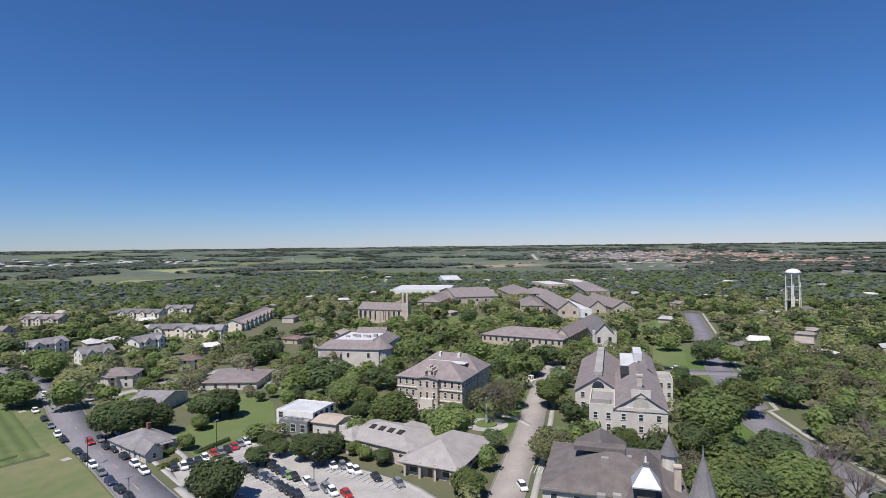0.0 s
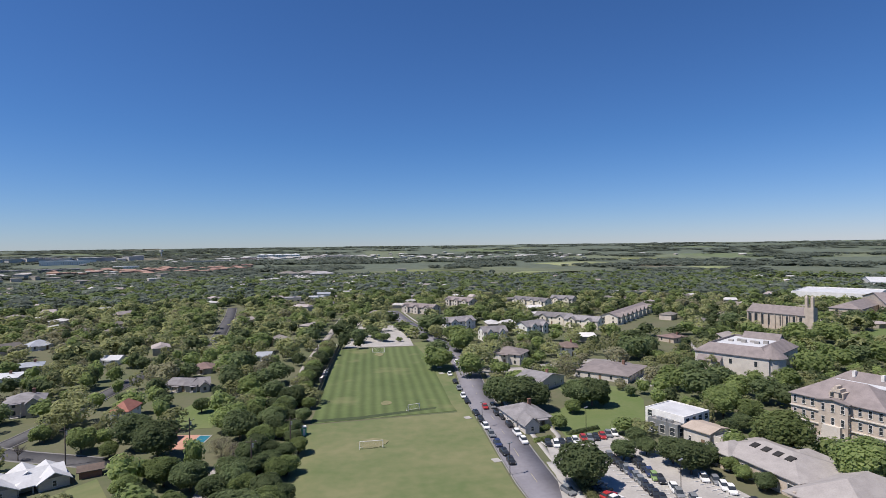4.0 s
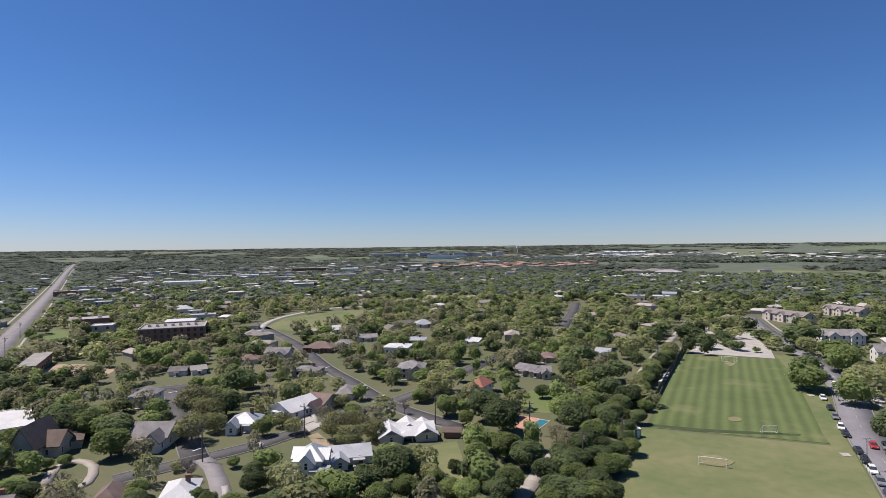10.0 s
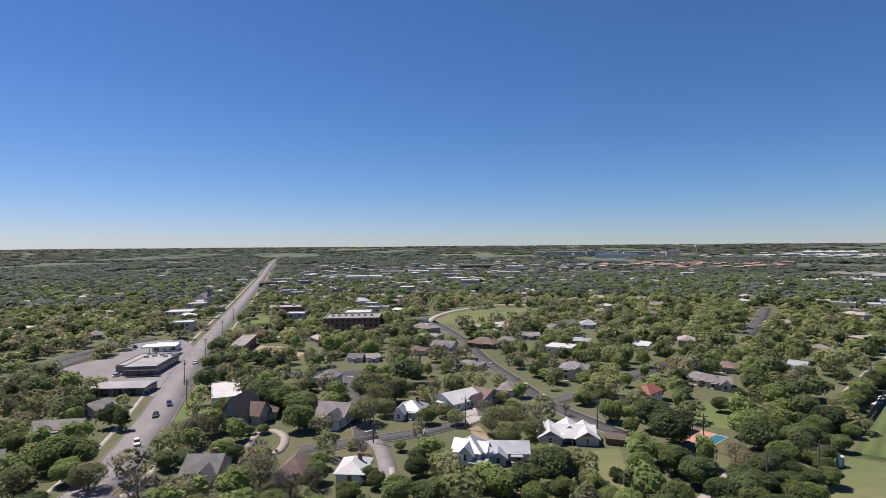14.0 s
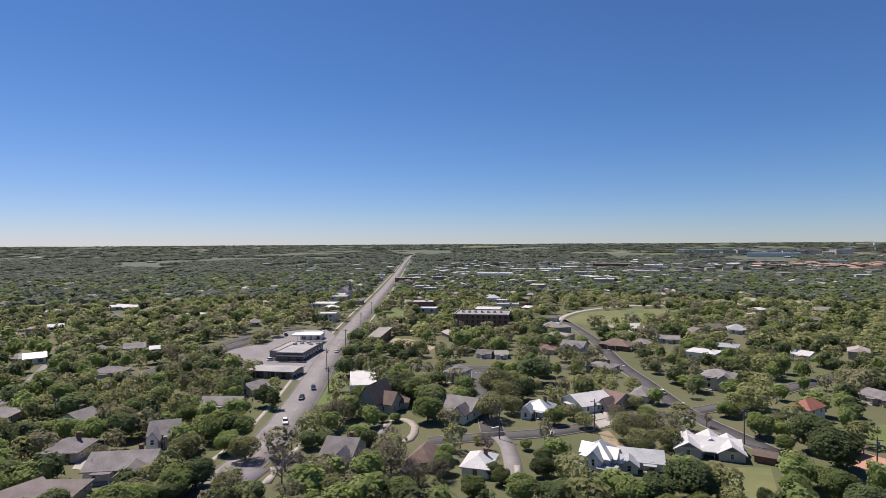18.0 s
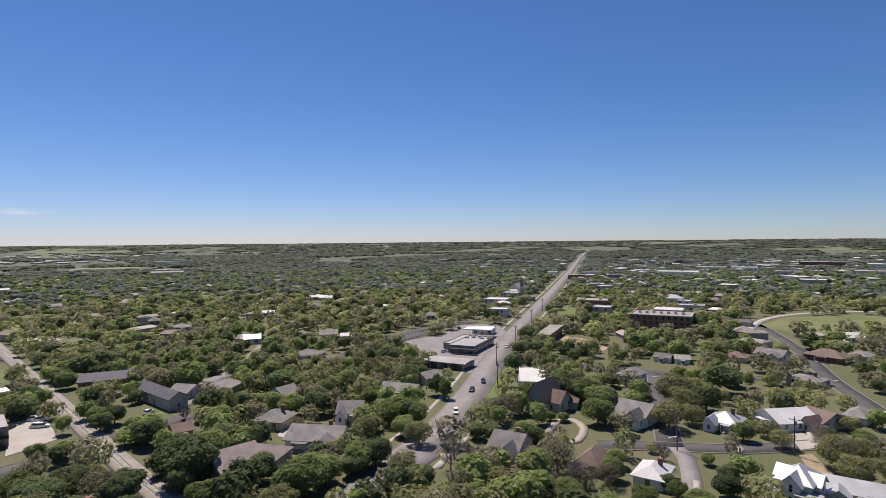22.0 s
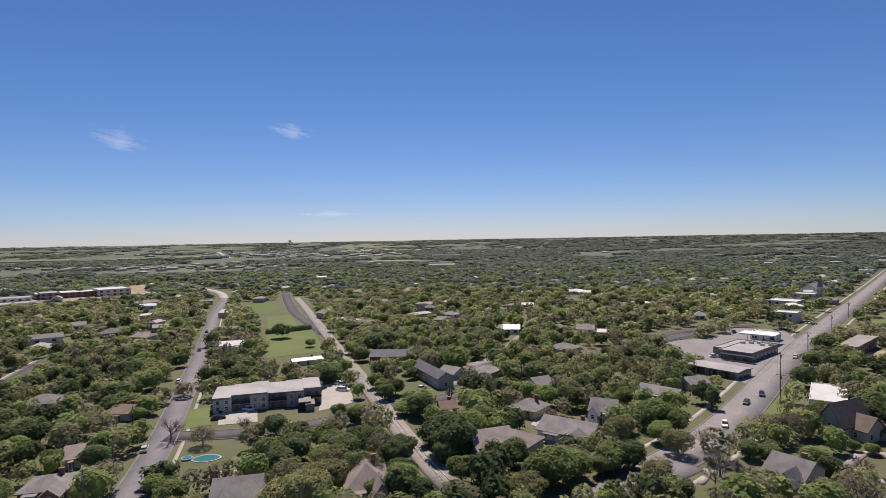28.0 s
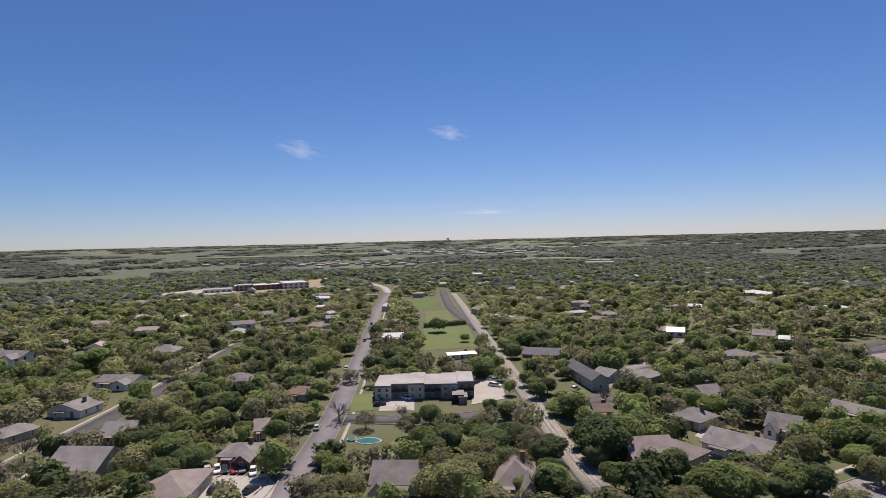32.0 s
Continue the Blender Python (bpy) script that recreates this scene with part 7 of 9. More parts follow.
# ---- thin clouds ----
def cloud_material():
    m = bpy.data.materials.new("thin_cloud")
    m.use_nodes = True
    n, l = m.node_tree.nodes, m.node_tree.links
    tc = n.new("ShaderNodeTexCoord")
    tex = n.new("ShaderNodeTexNoise")
    tex.inputs["Scale"].default_value, tex.inputs["Detail"].default_value, tex.inputs["Distortion"].default_value = 1.8, 4, 0.5
    mp = n.new("ShaderNodeMapping")
    mp.inputs["Scale"].default_value = (1, 1, 2.0)
    mp.inputs["Rotation"].default_value = (0, 0.3, 0)
    l.new(tc.outputs["Object"], mp.inputs[0])
    l.new(mp.outputs[0], tex.inputs["Vector"])
    grad = n.new("ShaderNodeVectorMath")
    grad.operation = "LENGTH"
    l.new(tc.outputs["Object"], grad.inputs[0])
    fall = n.new("ShaderNodeMapRange")
    fall.inputs[1].default_value, fall.inputs[2].default_value, fall.inputs[3].default_value, fall.inputs[4].default_value = 0.0, 1.0, 0.12, -0.42
    l.new(grad.outputs["Value"], fall.inputs[0])
    add = n.new("ShaderNodeMath")
    l.new(tex.outputs[0], add.inputs[0])
    l.new(fall.outputs[0], add.inputs[1])
    a = n.new("ShaderNodeMapRange")
    a.inputs[1].default_value, a.inputs[2].default_value, a.inputs[4].default_value = 0.36, 0.9, 0.15
    l.new(add.outputs[0], a.inputs[0])
    tr, lit, mix = n.new("ShaderNodeBsdfTransparent"), n.new("ShaderNodeBsdfTranslucent"), n.new("ShaderNodeMixShader")
    lit.inputs[0].default_value = (0.9, 0.9, 0.92, 1)
    l.new(a.outputs[0], mix.inputs[0])
    l.new(tr.outputs[0], mix.inputs[1])
    l.new(lit.outputs[0], mix.inputs[2])
    l.new(mix.outputs[0], n["Material Output"].inputs[0])
    return m


CLOUD = cloud_material()


def cloud(turn, slope, wide, tall, tilt=0.0):
    a, r = radians(turn), 4300.0
    bm = bmesh.new()
    for k in range(3):
        bmesh.ops.create_grid(bm, x_segments=8, y_segments=4, size=1.0, matrix=Matrix.Translation((0, 0.05 * k, 0)) @ Matrix.Rotation(radians(90), 4, "X"))
    ob = part("cloud", bm, CLOUD)
    ob.matrix_basis = pose(-math.sin(a) * r, math.cos(a) * r, 58 + slope * r, 0, 0, turn) @ pose(0, 0, 0, 0, tilt, 0) @ Matrix.Diagonal((wide, 60, tall, 1))
    ob.visible_shadow = False
    tagged(ob, "thin white wisp of cloud in the clear sky", "cloud", kind="structure")


cloud(126.0, 0.1630, 322, 146, 12)
cloud(111.2, 0.1912, 301, 120, 10)
cloud(107.5, 0.0487, 473, 43, 0)


# ---- trees ----
def ball(level):
    """The corners of a round mesh's faces."""
    bm = bmesh.new()
    bmesh.ops.create_icosphere(bm, subdivisions=level, radius=1)
    q = np.array([[v.co[:] for v in f.verts] for f in bm.faces])
    bm.free()
    return q


BALL = {level: ball(level) for level in (1, 2)}


def crown_arrays(rng, n, leaf, lobes, gap=0.0, core=0.0, level=2):
    """Leaf clumps of a crown that fills a radius of 1 round the origin, over a darker inner mass: corners (n, 3, 3)."""
    c = rng.normal(size=(lobes, 3))
    c[:, 2] = c[:, 2] * 0.8 + 0.15
    c /= np.linalg.norm(c, axis=1)[:, None]
    size = 0.30 + 0.27 * rng.random(lobes)
    c *= ((1.0 - size) * (0.66 + 0.42 * rng.random(lobes)))[:, None]
    c[0], size[0] = 0, 0.66
    m = n * 4
    pick = rng.integers(0, lobes, m)
    d = rng.normal(size=(m, 3))
    d[:, 2] += 0.25
    d /= np.linalg.norm(d, axis=1)[:, None]
    shell = 1.1 - 0.36 * rng.random((m, 1)) ** 1.4 + gap * rng.normal(size=(m, 1)) * 0.3
    p = c[pick] + d * size[pick][:, None] * shell
    # leaves hidden inside a neighbouring bough are left out
    deep = (np.linalg.norm(p[:, None, :] - c[None], axis=2) < size[None] * 0.74).any(axis=1)
    order = np.argsort(deep, kind="stable")[:n]
    p, d = p[order], d[order]
    nrm = 0.7 * d + 0.5 * p / np.linalg.norm(p, axis=1)[:, None] + rng.normal(size=(n, 3)) * 0.42 + np.array([0, 0, 0.35])
    nrm /= np.linalg.norm(nrm, axis=1)[:, None]
    u = np.cross(nrm, rng.normal(size=(n, 3)))
    u /= np.linalg.norm(u, axis=1)[:, None]
    v = np.cross(nrm, u)
    s = leaf * (0.5 + 1.0 * rng.random((n, 1)))
    q = np.stack([p + u * s, p - u * s * 0.75 + v * s * 0.8, p - u * s * 0.6 - v * s * 0.85], 1)
    if core:  # the shaded inner foliage: one mass that follows the boughs
        b = BALL[level]
        u = b / np.linalg.norm(b, axis=2)[..., None]
        along = u @ c.T
        across = (c ** 2).sum(1) - along ** 2
        reach = np.where(size ** 2 > across, along + np.sqrt(np.maximum(size ** 2 - across, 0)), 0).max(axis=2)
        q = np.concatenate([q, u * (reach * core)[..., None]])
    return q


def limb_mesh(rng, bare, height):
    """Trunk with limbs; a bare tree carries fine twigs to its full width."""
    bm = bmesh.new()
    top = height * 0.42
    tube(bm, (0, 0, -0.3), (0.1, 0, top), 0.32, 0.2, 7)
    for i in range(7 if not bare else 10):
        a, e = rng.random() * 6.283, 0.5 + rng.random() * 0.8
        z0 = top * (0.55 + 0.45 * rng.random())
        r = height * (0.28 + 0.16 * rng.random())
        p1 = Vector((math.cos(a) * r * math.cos(e), math.sin(a) * r * math.cos(e), z0 + r * math.sin(e)))
        tube(bm, (0.05, 0, z0), p1, 0.13, 0.06, 5)
        if bare:
            for j in range(9):
                b, g = a + rng.normal() * 0.9, e + rng.normal() * 0.5
                w = height * (0.14 + 0.16 * rng.random())
                s = Vector((0.05, 0, z0)).lerp(p1, 0.45 + 0.55 * rng.random())
                p2 = s + Vector((math.cos(b) * w * math.cos(g), math.sin(b) * w * math.cos(g), w * math.sin(g) + 0.4))
                tube(bm, s, p2, 0.05, 0.025, 3)
                for q in range(5):
                    p3 = s.lerp(p2, 0.3 + 0.7 * rng.random())
                    h = Vector(rng.normal(size=3).tolist()) * height * 0.055 + Vector((0, 0, height * 0.04))
                    tube(bm, p3, p3 + h, 0.028, 0.012, 3)
    return bm


def tree_model(seed, leaf, n, size, lobes, gap=0.0, height=10.0, width=5.0, bare=False, label="", name="tree", dense=True):
    """One tree, to be copied: trunk and crown under an empty at the root."""
    rng = np.random.default_rng(seed)
    root = tagged(new(name), label, "tree", "trees of the town")
    part("trunk", limb_mesh(rng, bare, height), "twig" if bare else "bark", root)
    if n:
        q = crown_arrays(rng, n, size / width, lobes, gap, 0.8 if dense else 0.0)
        n = len(q)
        q = q * np.array([width, width, height * 0.45]) + np.array([0, 0, height * 0.555])
        q[..., 2] = np.maximum(q[..., 2], 0.5)
        me = quick("crown", q.reshape(-1, 3), np.arange(3 * n).reshape(-1, 3), leaf)
        ob = new("crown", me)
        ob.parent = root
    return root


KINDS = {}
for kind, leaf, n, size, lobes, gap, label in (
        ("oak", "leaf_oak", 3000, 0.33, 30, 0.06, "live oak with a dense dark green crown on grass"),
        ("elm", "leaf_elm", 2900, 0.33, 28, 0.12, "broad tree with a fresh bright green crown"),
        ("pecan", "leaf_pecan", 2400, 0.29, 30, 0.25, "spring tree with a thin yellow-green crown"),
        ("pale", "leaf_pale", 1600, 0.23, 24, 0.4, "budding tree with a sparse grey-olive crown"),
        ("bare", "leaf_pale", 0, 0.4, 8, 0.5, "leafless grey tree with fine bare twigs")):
    KINDS[kind] = [tree_model(hash_, leaf, n, size, lobes, gap, bare=kind in ("bare", "pale", "pecan"), label=label, dense=kind in ("oak", "elm"))
                   for hash_ in ([11, 12, 13] if kind in ("oak", "elm") else [21, 22])]
for models in KINDS.values():
    for i, o in enumerate(models):
        o.matrix_basis = pose(-30 - 9 * i, -60, 0)
HOME = {k: [False] * len(v) for k, v in KINDS.items()}
TREES = []
trng = random.Random(5)


def blocks(px, py, radius, tall):
    """Which trees of that crown radius and height would stand before a roof that is in view."""
    px, py = np.asarray(px, float), np.asarray(py, float)
    out = np.zeros(px.shape, bool)
    for hx, hy, half, z in SIGHT:
        far = math.hypot(hx, hy)
        along = (px * hx + py * hy) / far
        side = np.abs(px * hy - py * hx) / far
        top = 58 - (58 - z) * along / far
        out |= (along < far) & (along > far * 0.55) & (side < half + radius * 0.55) & (tall > top)
    return out


def tree(kind, x, y, radius, height):
    """Plants a tree with the given crown radius and height; the first of each model is the model itself."""
    if blocks(x, y, radius, height):
        radius, height = radius * 0.66, height * 0.6
        if blocks(x, y, radius, height):
            return None
    i = trng.randrange(len(KINDS[kind]))
    o = KINDS[kind][i]
    m = pose(x, y, 0, 0, 0, trng.random() * 360)
    s = Matrix.Diagonal((radius / 5.0, radius / 5.0, height / 10.0, 1))
    if not HOME[kind][i]:
        HOME[kind][i] = True
        made = o
        o.matrix_basis = m @ s
    else:
        made = copy_thing(o, m)
        made.scale = (radius / 5.0, radius / 5.0, height / 10.0)
    TREES.append((x, y, radius))
    return made


LOOSE = []  # trees that join the woods


def far_tree(kind, x, y, radius, height):
    if blocks(x, y, radius, height):
        return
    LOOSE.append((kind, x, y, radius, height))
    TREES.append((x, y, radius))


def point_free(px, py, margin=0.0):
    """Which of the points lie off streets, plots and houses."""
    ok = np.ones(len(px), bool)
    for x, y, r in CLEAR:
        ok &= (px - x) ** 2 + (py - y) ** 2 > (r + margin) ** 2
    for x0, y0, x1, y1, w in LANES:
        dx, dy = x1 - x0, y1 - y0
        t = np.clip(((px - x0) * dx + (py - y0) * dy) / (dx * dx + dy * dy + 1e-9), 0, 1)
        ok &= (px - x0 - t * dx) ** 2 + (py - y0 - t * dy) ** 2 > (w + margin * 0.4) ** 2
    for poly in OPEN:
        inside = np.zeros(len(px), bool)
        for (ax, ay), (bx, by) in zip(poly, [*poly[1:], poly[0]]):
            if ay != by:
                inside ^= ((ay > py) != (by > py)) & (px < (bx - ax) * (py - ay) / (by - ay) + ax)
        ok &= ~inside
    return ok


def scatter(rng, r0, r1, step, a0=-95.0, a1=158.0):
    """Loose points between two distances from the middle, in the turn the place is seen from."""
    g = np.arange(-r1, r1, step)
    x, y = [q.ravel() for q in np.meshgrid(g, g)]
    x, y = x + rng.normal(size=len(x)) * step * 0.33, y + rng.normal(size=len(y)) * step * 0.33
    r, a = np.hypot(x, y), np.degrees(np.arctan2(-x, y))
    a = np.where(a < -120, a + 360, a)
    k = (r > r0) & (r < r1) & (a > a0) & (a < a1)
    return x[k], y[k]


def wood(name, label, x, y, material, clumps, leaf, rng, tall=(6, 10), wide=(3.2, 5.5), sizes=None):
    """Many distant trees as one mesh of leaf clumps with trunks hidden in them."""
    if not len(x):
        return
    models = [crown_arrays(rng, clumps, leaf, 13 if clumps > 200 else 8, 0.12, 0.8 if clumps > 90 and material not in ("leaf_pale", "leaf_pecan") else 0.0, 2 if clumps > 200 else 1) for _ in range(14)]
    z = rise(np.hypot(x, y))
    pick = rng.integers(0, 14, len(x))
    h = rng.uniform(*tall, len(x))
    w = rng.uniform(*wide, len(x))
    if sizes is not None:
        w, h = sizes[:, 0], sizes[:, 1]
    q = np.stack(models)[pick]
    t = rng.random(len(x)) * 6.283
    c, s = np.cos(t)[:, None, None], np.sin(t)[:, None, None]
    qx = (q[..., 0] * c - q[..., 1] * s) * w[:, None, None] + x[:, None, None]
    qy = (q[..., 0] * s + q[..., 1] * c) * w[:, None, None] + y[:, None, None]
    qz = q[..., 2] * 0.46 * h[:, None, None] + 0.5 * h[:, None, None] + z[:, None, None]
    v = np.stack([qx, qy, qz], -1).reshape(-1, 3)
    tagged(new(name, quick(name, v, np.arange(len(v)).reshape(-1, 3), material)), label, "trees", kind="stuff")


# ---- the trees one can tell apart ----
tree("elm", 146.4, 61.2, 3.3, 5.4)
tree("elm", 165.0, 45.6, 10.2, 16.9)
tree("oak", 155.0, 48.0, 5.7, 9.4)
tree("elm", 201.9, 48.3, 7.9, 13.0)
tree("oak", 208.3, 63.9, 6.0, 10.0)
tree("oak", 151.2, 27.3, 7.3, 12.1)
tree("elm", 133.4, 31.4, 7.8, 12.9)
tree("elm", 141.1, 20.4, 6.8, 11.2)
tree("oak", 277.9, 81.9, 7.4, 12.2)
tree("oak", 237.7, 79.4, 4.1, 6.8)
tree("bare", 157.8, 16.7, 6.5, 10.8)
tree("bare", 145.1, 10.7, 6.0, 9.9)
tree("bare", 186.1, 10.8, 6.5, 10.7)
tree("pecan", 178.4, 16.6, 5.5, 9.1)
# the tree row between the railway and the sports field
lrng = random.Random(31)
for i in range(26):
    k = i / 25
    tree(lrng.choice(("oak", "elm", "elm", "oak", "pecan")), -25.5 + 20.5 * k + lrng.uniform(-1.5, 1.5), 122 + 190 * k ** 0.93 + lrng.uniform(-2, 2),
         lrng.uniform(3.4, 5.0), lrng.uniform(5.5, 8.0))
tree("oak", -114.9, -19.1, 3.7, 6.0)
tree("elm", -24.4, 114.8, 3.8, 6.0)
tree("pecan", -117.5, 4.2, 4.4, 7.1)
tree("pecan", -111.0, -43.3, 5.8, 9.3)
tree("elm", -60.0, 103.0, 3.8, 6.1)
tree("oak", -79.8, 88.8, 3.8, 6.1)
tree("oak", -18.4, 118.3, 4.2, 6.7)
tree("pecan", -109.2, -49.2, 4.5, 7.2)
tree("elm", -101.5, 64.3, 3.8, 6.1)
tree("elm", -16.2, 119.3, 4.2, 6.7)
tree("elm", -85.2, 85.6, 4.2, 6.7)
tree("elm", -43.1, 113.1, 3.5, 5.6)
tree("pecan", -102.3, -65.1, 3.9, 6.2)
tree("elm", -93.3, 78.0, 3.5, 5.6)
tree("pecan", -99.9, -69.4, 4.2, 6.7)
tree("oak", -105.6, 61.0, 3.2, 5.1)
tree("oak", -23.0, 120.0, 4.2, 6.8)
tree("oak", -37.1, 116.4, 3.5, 5.7)
tree("oak", -21.4, 120.5, 3.5, 5.7)
tree("elm", -118.5, -30.8, 4.6, 7.3)
tree("oak", -79.6, 93.3, 3.5, 5.7)
tree("pecan", -94.4, 78.8, 2.8, 4.6)
tree("elm", -47.5, 113.6, 3.2, 5.1)
tree("elm", -56.7, 109.7, 3.6, 5.7)
tree("elm", -68.7, 102.8, 4.3, 6.8)
tree("elm", 96.0, 78.6, 4.3, 6.9)
tree("oak", -119.9, 36.1, 4.0, 6.3)
tree("pecan", -113.7, 52.5, 3.6, 5.8)
tree("elm", -122.9, -24.5, 4.0, 6.3)
tree("oak", 95.8, 80.9, 2.2, 3.5)
tree("oak", -13.1, 124.8, 3.3, 5.2)
tree("elm", -35.6, 120.7, 4.3, 6.9)
tree("elm", -125.7, 7.2, 4.7, 7.5)
tree("oak", -65.7, 107.6, 4.7, 7.5)
tree("elm", -126.1, 10.2, 6.1, 9.8)
tree("pecan", -116.6, -49.6, 5.4, 8.7)
tree("bare", -109.7, 64.9, 3.3, 5.3)
tree("elm", -127.3, -11.3, 4.0, 6.4)
tree("pecan", -121.1, -41.6, 4.8, 7.6)
tree("pale", -106.5, 72.3, 3.0, 4.7)
tree("oak", -17.1, 127.7, 4.1, 6.5)
tree("bare", -108.3, 70.2, 4.1, 6.5)
tree("elm", -53.6, 117.5, 3.0, 4.7)
tree("elm", 125.4, 33.9, 6.3, 10.0)
tree("oak", -127.3, -26.3, 3.4, 5.4)
tree("pale", -125.6, -33.6, 4.5, 7.1)
tree("elm", -95.4, 88.6, 2.6, 4.2)
tree("pecan", -55.0, 118.4, 3.4, 5.4)
tree("bare", -109.2, 72.3, 4.1, 6.6)
tree("elm", -108.7, -73.4, 4.1, 6.6)
tree("oak", 56.0, 119.3, 6.7, 10.8)
tree("elm", -130.9, 15.8, 4.5, 7.2)
tree("oak", -62.1, 116.4, 5.2, 8.4)
tree("pale", -106.3, 78.0, 3.4, 5.4)
tree("oak", -63.2, 115.9, 6.0, 9.6)
tree("oak", 128.9, 28.5, 6.4, 10.2)
tree("oak", -127.1, -36.6, 4.5, 7.2)
tree("elm", -22.3, 130.7, 3.8, 6.0)
tree("pecan", -128.1, 34.2, 4.2, 6.7)
tree("oak", -29.3, 130.8, 3.8, 6.1)
tree("oak", -100.3, 89.8, 3.8, 6.1)
tree("oak", -91.6, 99.2, 3.5, 5.5)
tree("oak", -133.4, 22.7, 3.5, 5.5)
tree("bare", -101.8, 89.5, 3.1, 4.9)
tree("pecan", -128.6, -43.4, 5.0, 8.0)
tree("oak", -109.1, 81.5, 3.1, 5.0)
tree("bare", -128.2, 46.8, 3.9, 6.2)
tree("pecan", -89.3, 103.5, 2.3, 3.7)
tree("elm", 135.3, 22.5, 7.0, 11.1)
tree("oak", -137.4, 1.1, 4.7, 7.5)
tree("bare", -121.6, 64.0, 3.9, 6.2)
tree("pale", -117.6, 71.3, 5.1, 8.1)
tree("elm", -21.4, -136.0, 5.8, 9.3)
tree("oak", -135.1, -29.6, 3.9, 6.3)
tree("bare", -128.4, 52.1, 4.3, 6.9)
tree("elm", -136.4, 25.0, 4.7, 7.5)
tree("oak", -52.6, 128.6, 2.0, 3.2)
tree("oak", -45.6, 131.5, 3.2, 5.1)
tree("bare", -82.3, 113.6, 2.8, 4.5)
tree("oak", -139.4, -16.9, 4.0, 6.4)
tree("oak", -137.8, -27.7, 4.8, 7.6)
tree("elm", -15.9, 139.7, 3.6, 5.7)
tree("oak", -128.7, -56.9, 4.4, 7.0)
tree("oak", -137.6, 29.5, 4.8, 7.6)
tree("oak", -138.9, 25.2, 2.8, 4.5)
tree("elm", -133.0, -47.2, 4.0, 6.4)
tree("elm", -113.5, 84.3, 4.0, 6.4)
tree("oak", -135.0, -42.2, 5.2, 8.3)
tree("pale", -123.9, 68.5, 5.2, 8.3)
tree("oak", -35.5, 137.3, 4.8, 7.7)
tree("elm", -116.0, -82.1, 2.8, 4.5)
tree("pale", -138.5, -33.3, 4.8, 7.7)
tree("oak", -118.7, -80.2, 2.0, 3.2)
tree("elm", -13.4, 142.9, 3.2, 5.2)
tree("bare", -135.1, 50.3, 4.1, 6.5)
tree("elm", -49.0, 135.7, 3.7, 5.9)
tree("oak", -97.9, 105.9, 2.9, 4.6)
tree("elm", -115.4, 87.1, 2.9, 4.6)
tree("oak", 96.1, 108.2, 2.9, 4.6)
tree("oak", -20.6, 143.4, 3.5, 5.6)
tree("oak", -21.5, 143.4, 2.9, 4.6)
tree("oak", -27.7, 142.4, 3.7, 5.9)
tree("oak", -144.4, -15.6, 6.9, 11.1)
tree("elm", -84.8, -117.8, 4.1, 6.5)
tree("elm", -145.0, -11.7, 4.1, 6.6)
tree("oak", -145.5, -6.1, 4.9, 7.9)
tree("pecan", 125.4, 74.1, 6.1, 9.8)
tree("oak", -93.5, -112.8, 4.5, 7.2)
tree("pale", 140.6, 43.2, 4.1, 6.6)
tree("oak", 85.4, 120.2, 5.4, 8.6)
tree("elm", -134.4, -60.8, 4.6, 7.3)
tree("oak", -136.8, -55.6, 5.0, 8.0)
tree("oak", -18.2, 146.5, 3.3, 5.3)
tree("elm", -42.6, 141.7, 4.6, 7.3)
tree("oak", -140.5, -46.7, 4.6, 7.3)
tree("oak", -142.8, -39.9, 5.0, 8.0)
tree("elm", 95.1, 114.1, 2.5, 4.0)
tree("bare", -111.7, 98.4, 3.1, 5.0)
tree("oak", -143.9, -40.2, 4.6, 7.4)
tree("oak", -138.2, -56.9, 4.2, 6.7)
tree("oak", -150.0, 1.6, 4.6, 7.4)
tree("oak", -136.1, -63.4, 4.2, 6.7)
tree("oak", -101.4, -112.6, 4.7, 7.5)
tree("oak", 74.1, 132.8, 3.6, 5.8)
tree("bare", -30.3, -149.3, 5.5, 8.8)
tree("oak", 85.0, 127.1, 4.7, 7.5)
tree("bare", -114.9, 101.5, 3.0, 4.8)
tree("elm", 95.9, 119.6, 2.6, 4.1)
tree("pecan", -73.1, -134.8, 4.3, 6.9)
tree("oak", 123.2, 91.6, 3.9, 6.2)
tree("oak", -14.8, 153.1, 3.0, 4.8)
tree("elm", -107.8, 109.7, 1.9, 3.1)
tree("oak", -153.6, -11.5, 3.5, 5.5)
tree("elm", -47.9, 146.8, 3.5, 5.5)
tree("elm", -146.0, -51.1, 4.3, 6.9)
tree("pecan", -150.2, -37.0, 3.2, 5.2)
tree("bare", -35.9, -150.6, 5.2, 8.3)
tree("elm", -154.5, -10.8, 5.6, 9.0)
tree("pecan", -148.5, 44.4, 4.3, 6.9)
tree("oak", -18.7, 154.9, 3.3, 5.2)
tree("elm", 117.7, 102.4, 7.8, 12.5)
tree("oak", -20.3, -155.1, 4.8, 7.7)
tree("oak", 93.8, 125.3, 3.5, 5.6)
tree("pecan", -94.9, -124.5, 5.2, 8.4)
tree("oak", -137.0, 75.9, 3.1, 4.9)
tree("elm", -107.1, -114.3, 3.9, 6.3)
tree("bare", -104.5, 117.1, 2.2, 3.5)
tree("oak", -142.9, 65.0, 3.5, 5.6)
tree("bare", -85.3, -132.0, 3.1, 4.9)
tree("pecan", -151.2, -42.8, 3.1, 4.9)
tree("elm", -11.5, 156.9, 3.1, 4.9)
tree("oak", 81.8, 134.7, 3.1, 4.9)
tree("pecan", -120.2, 102.1, 1.8, 2.8)
tree("pale", -28.8, 155.8, 3.1, 5.0)
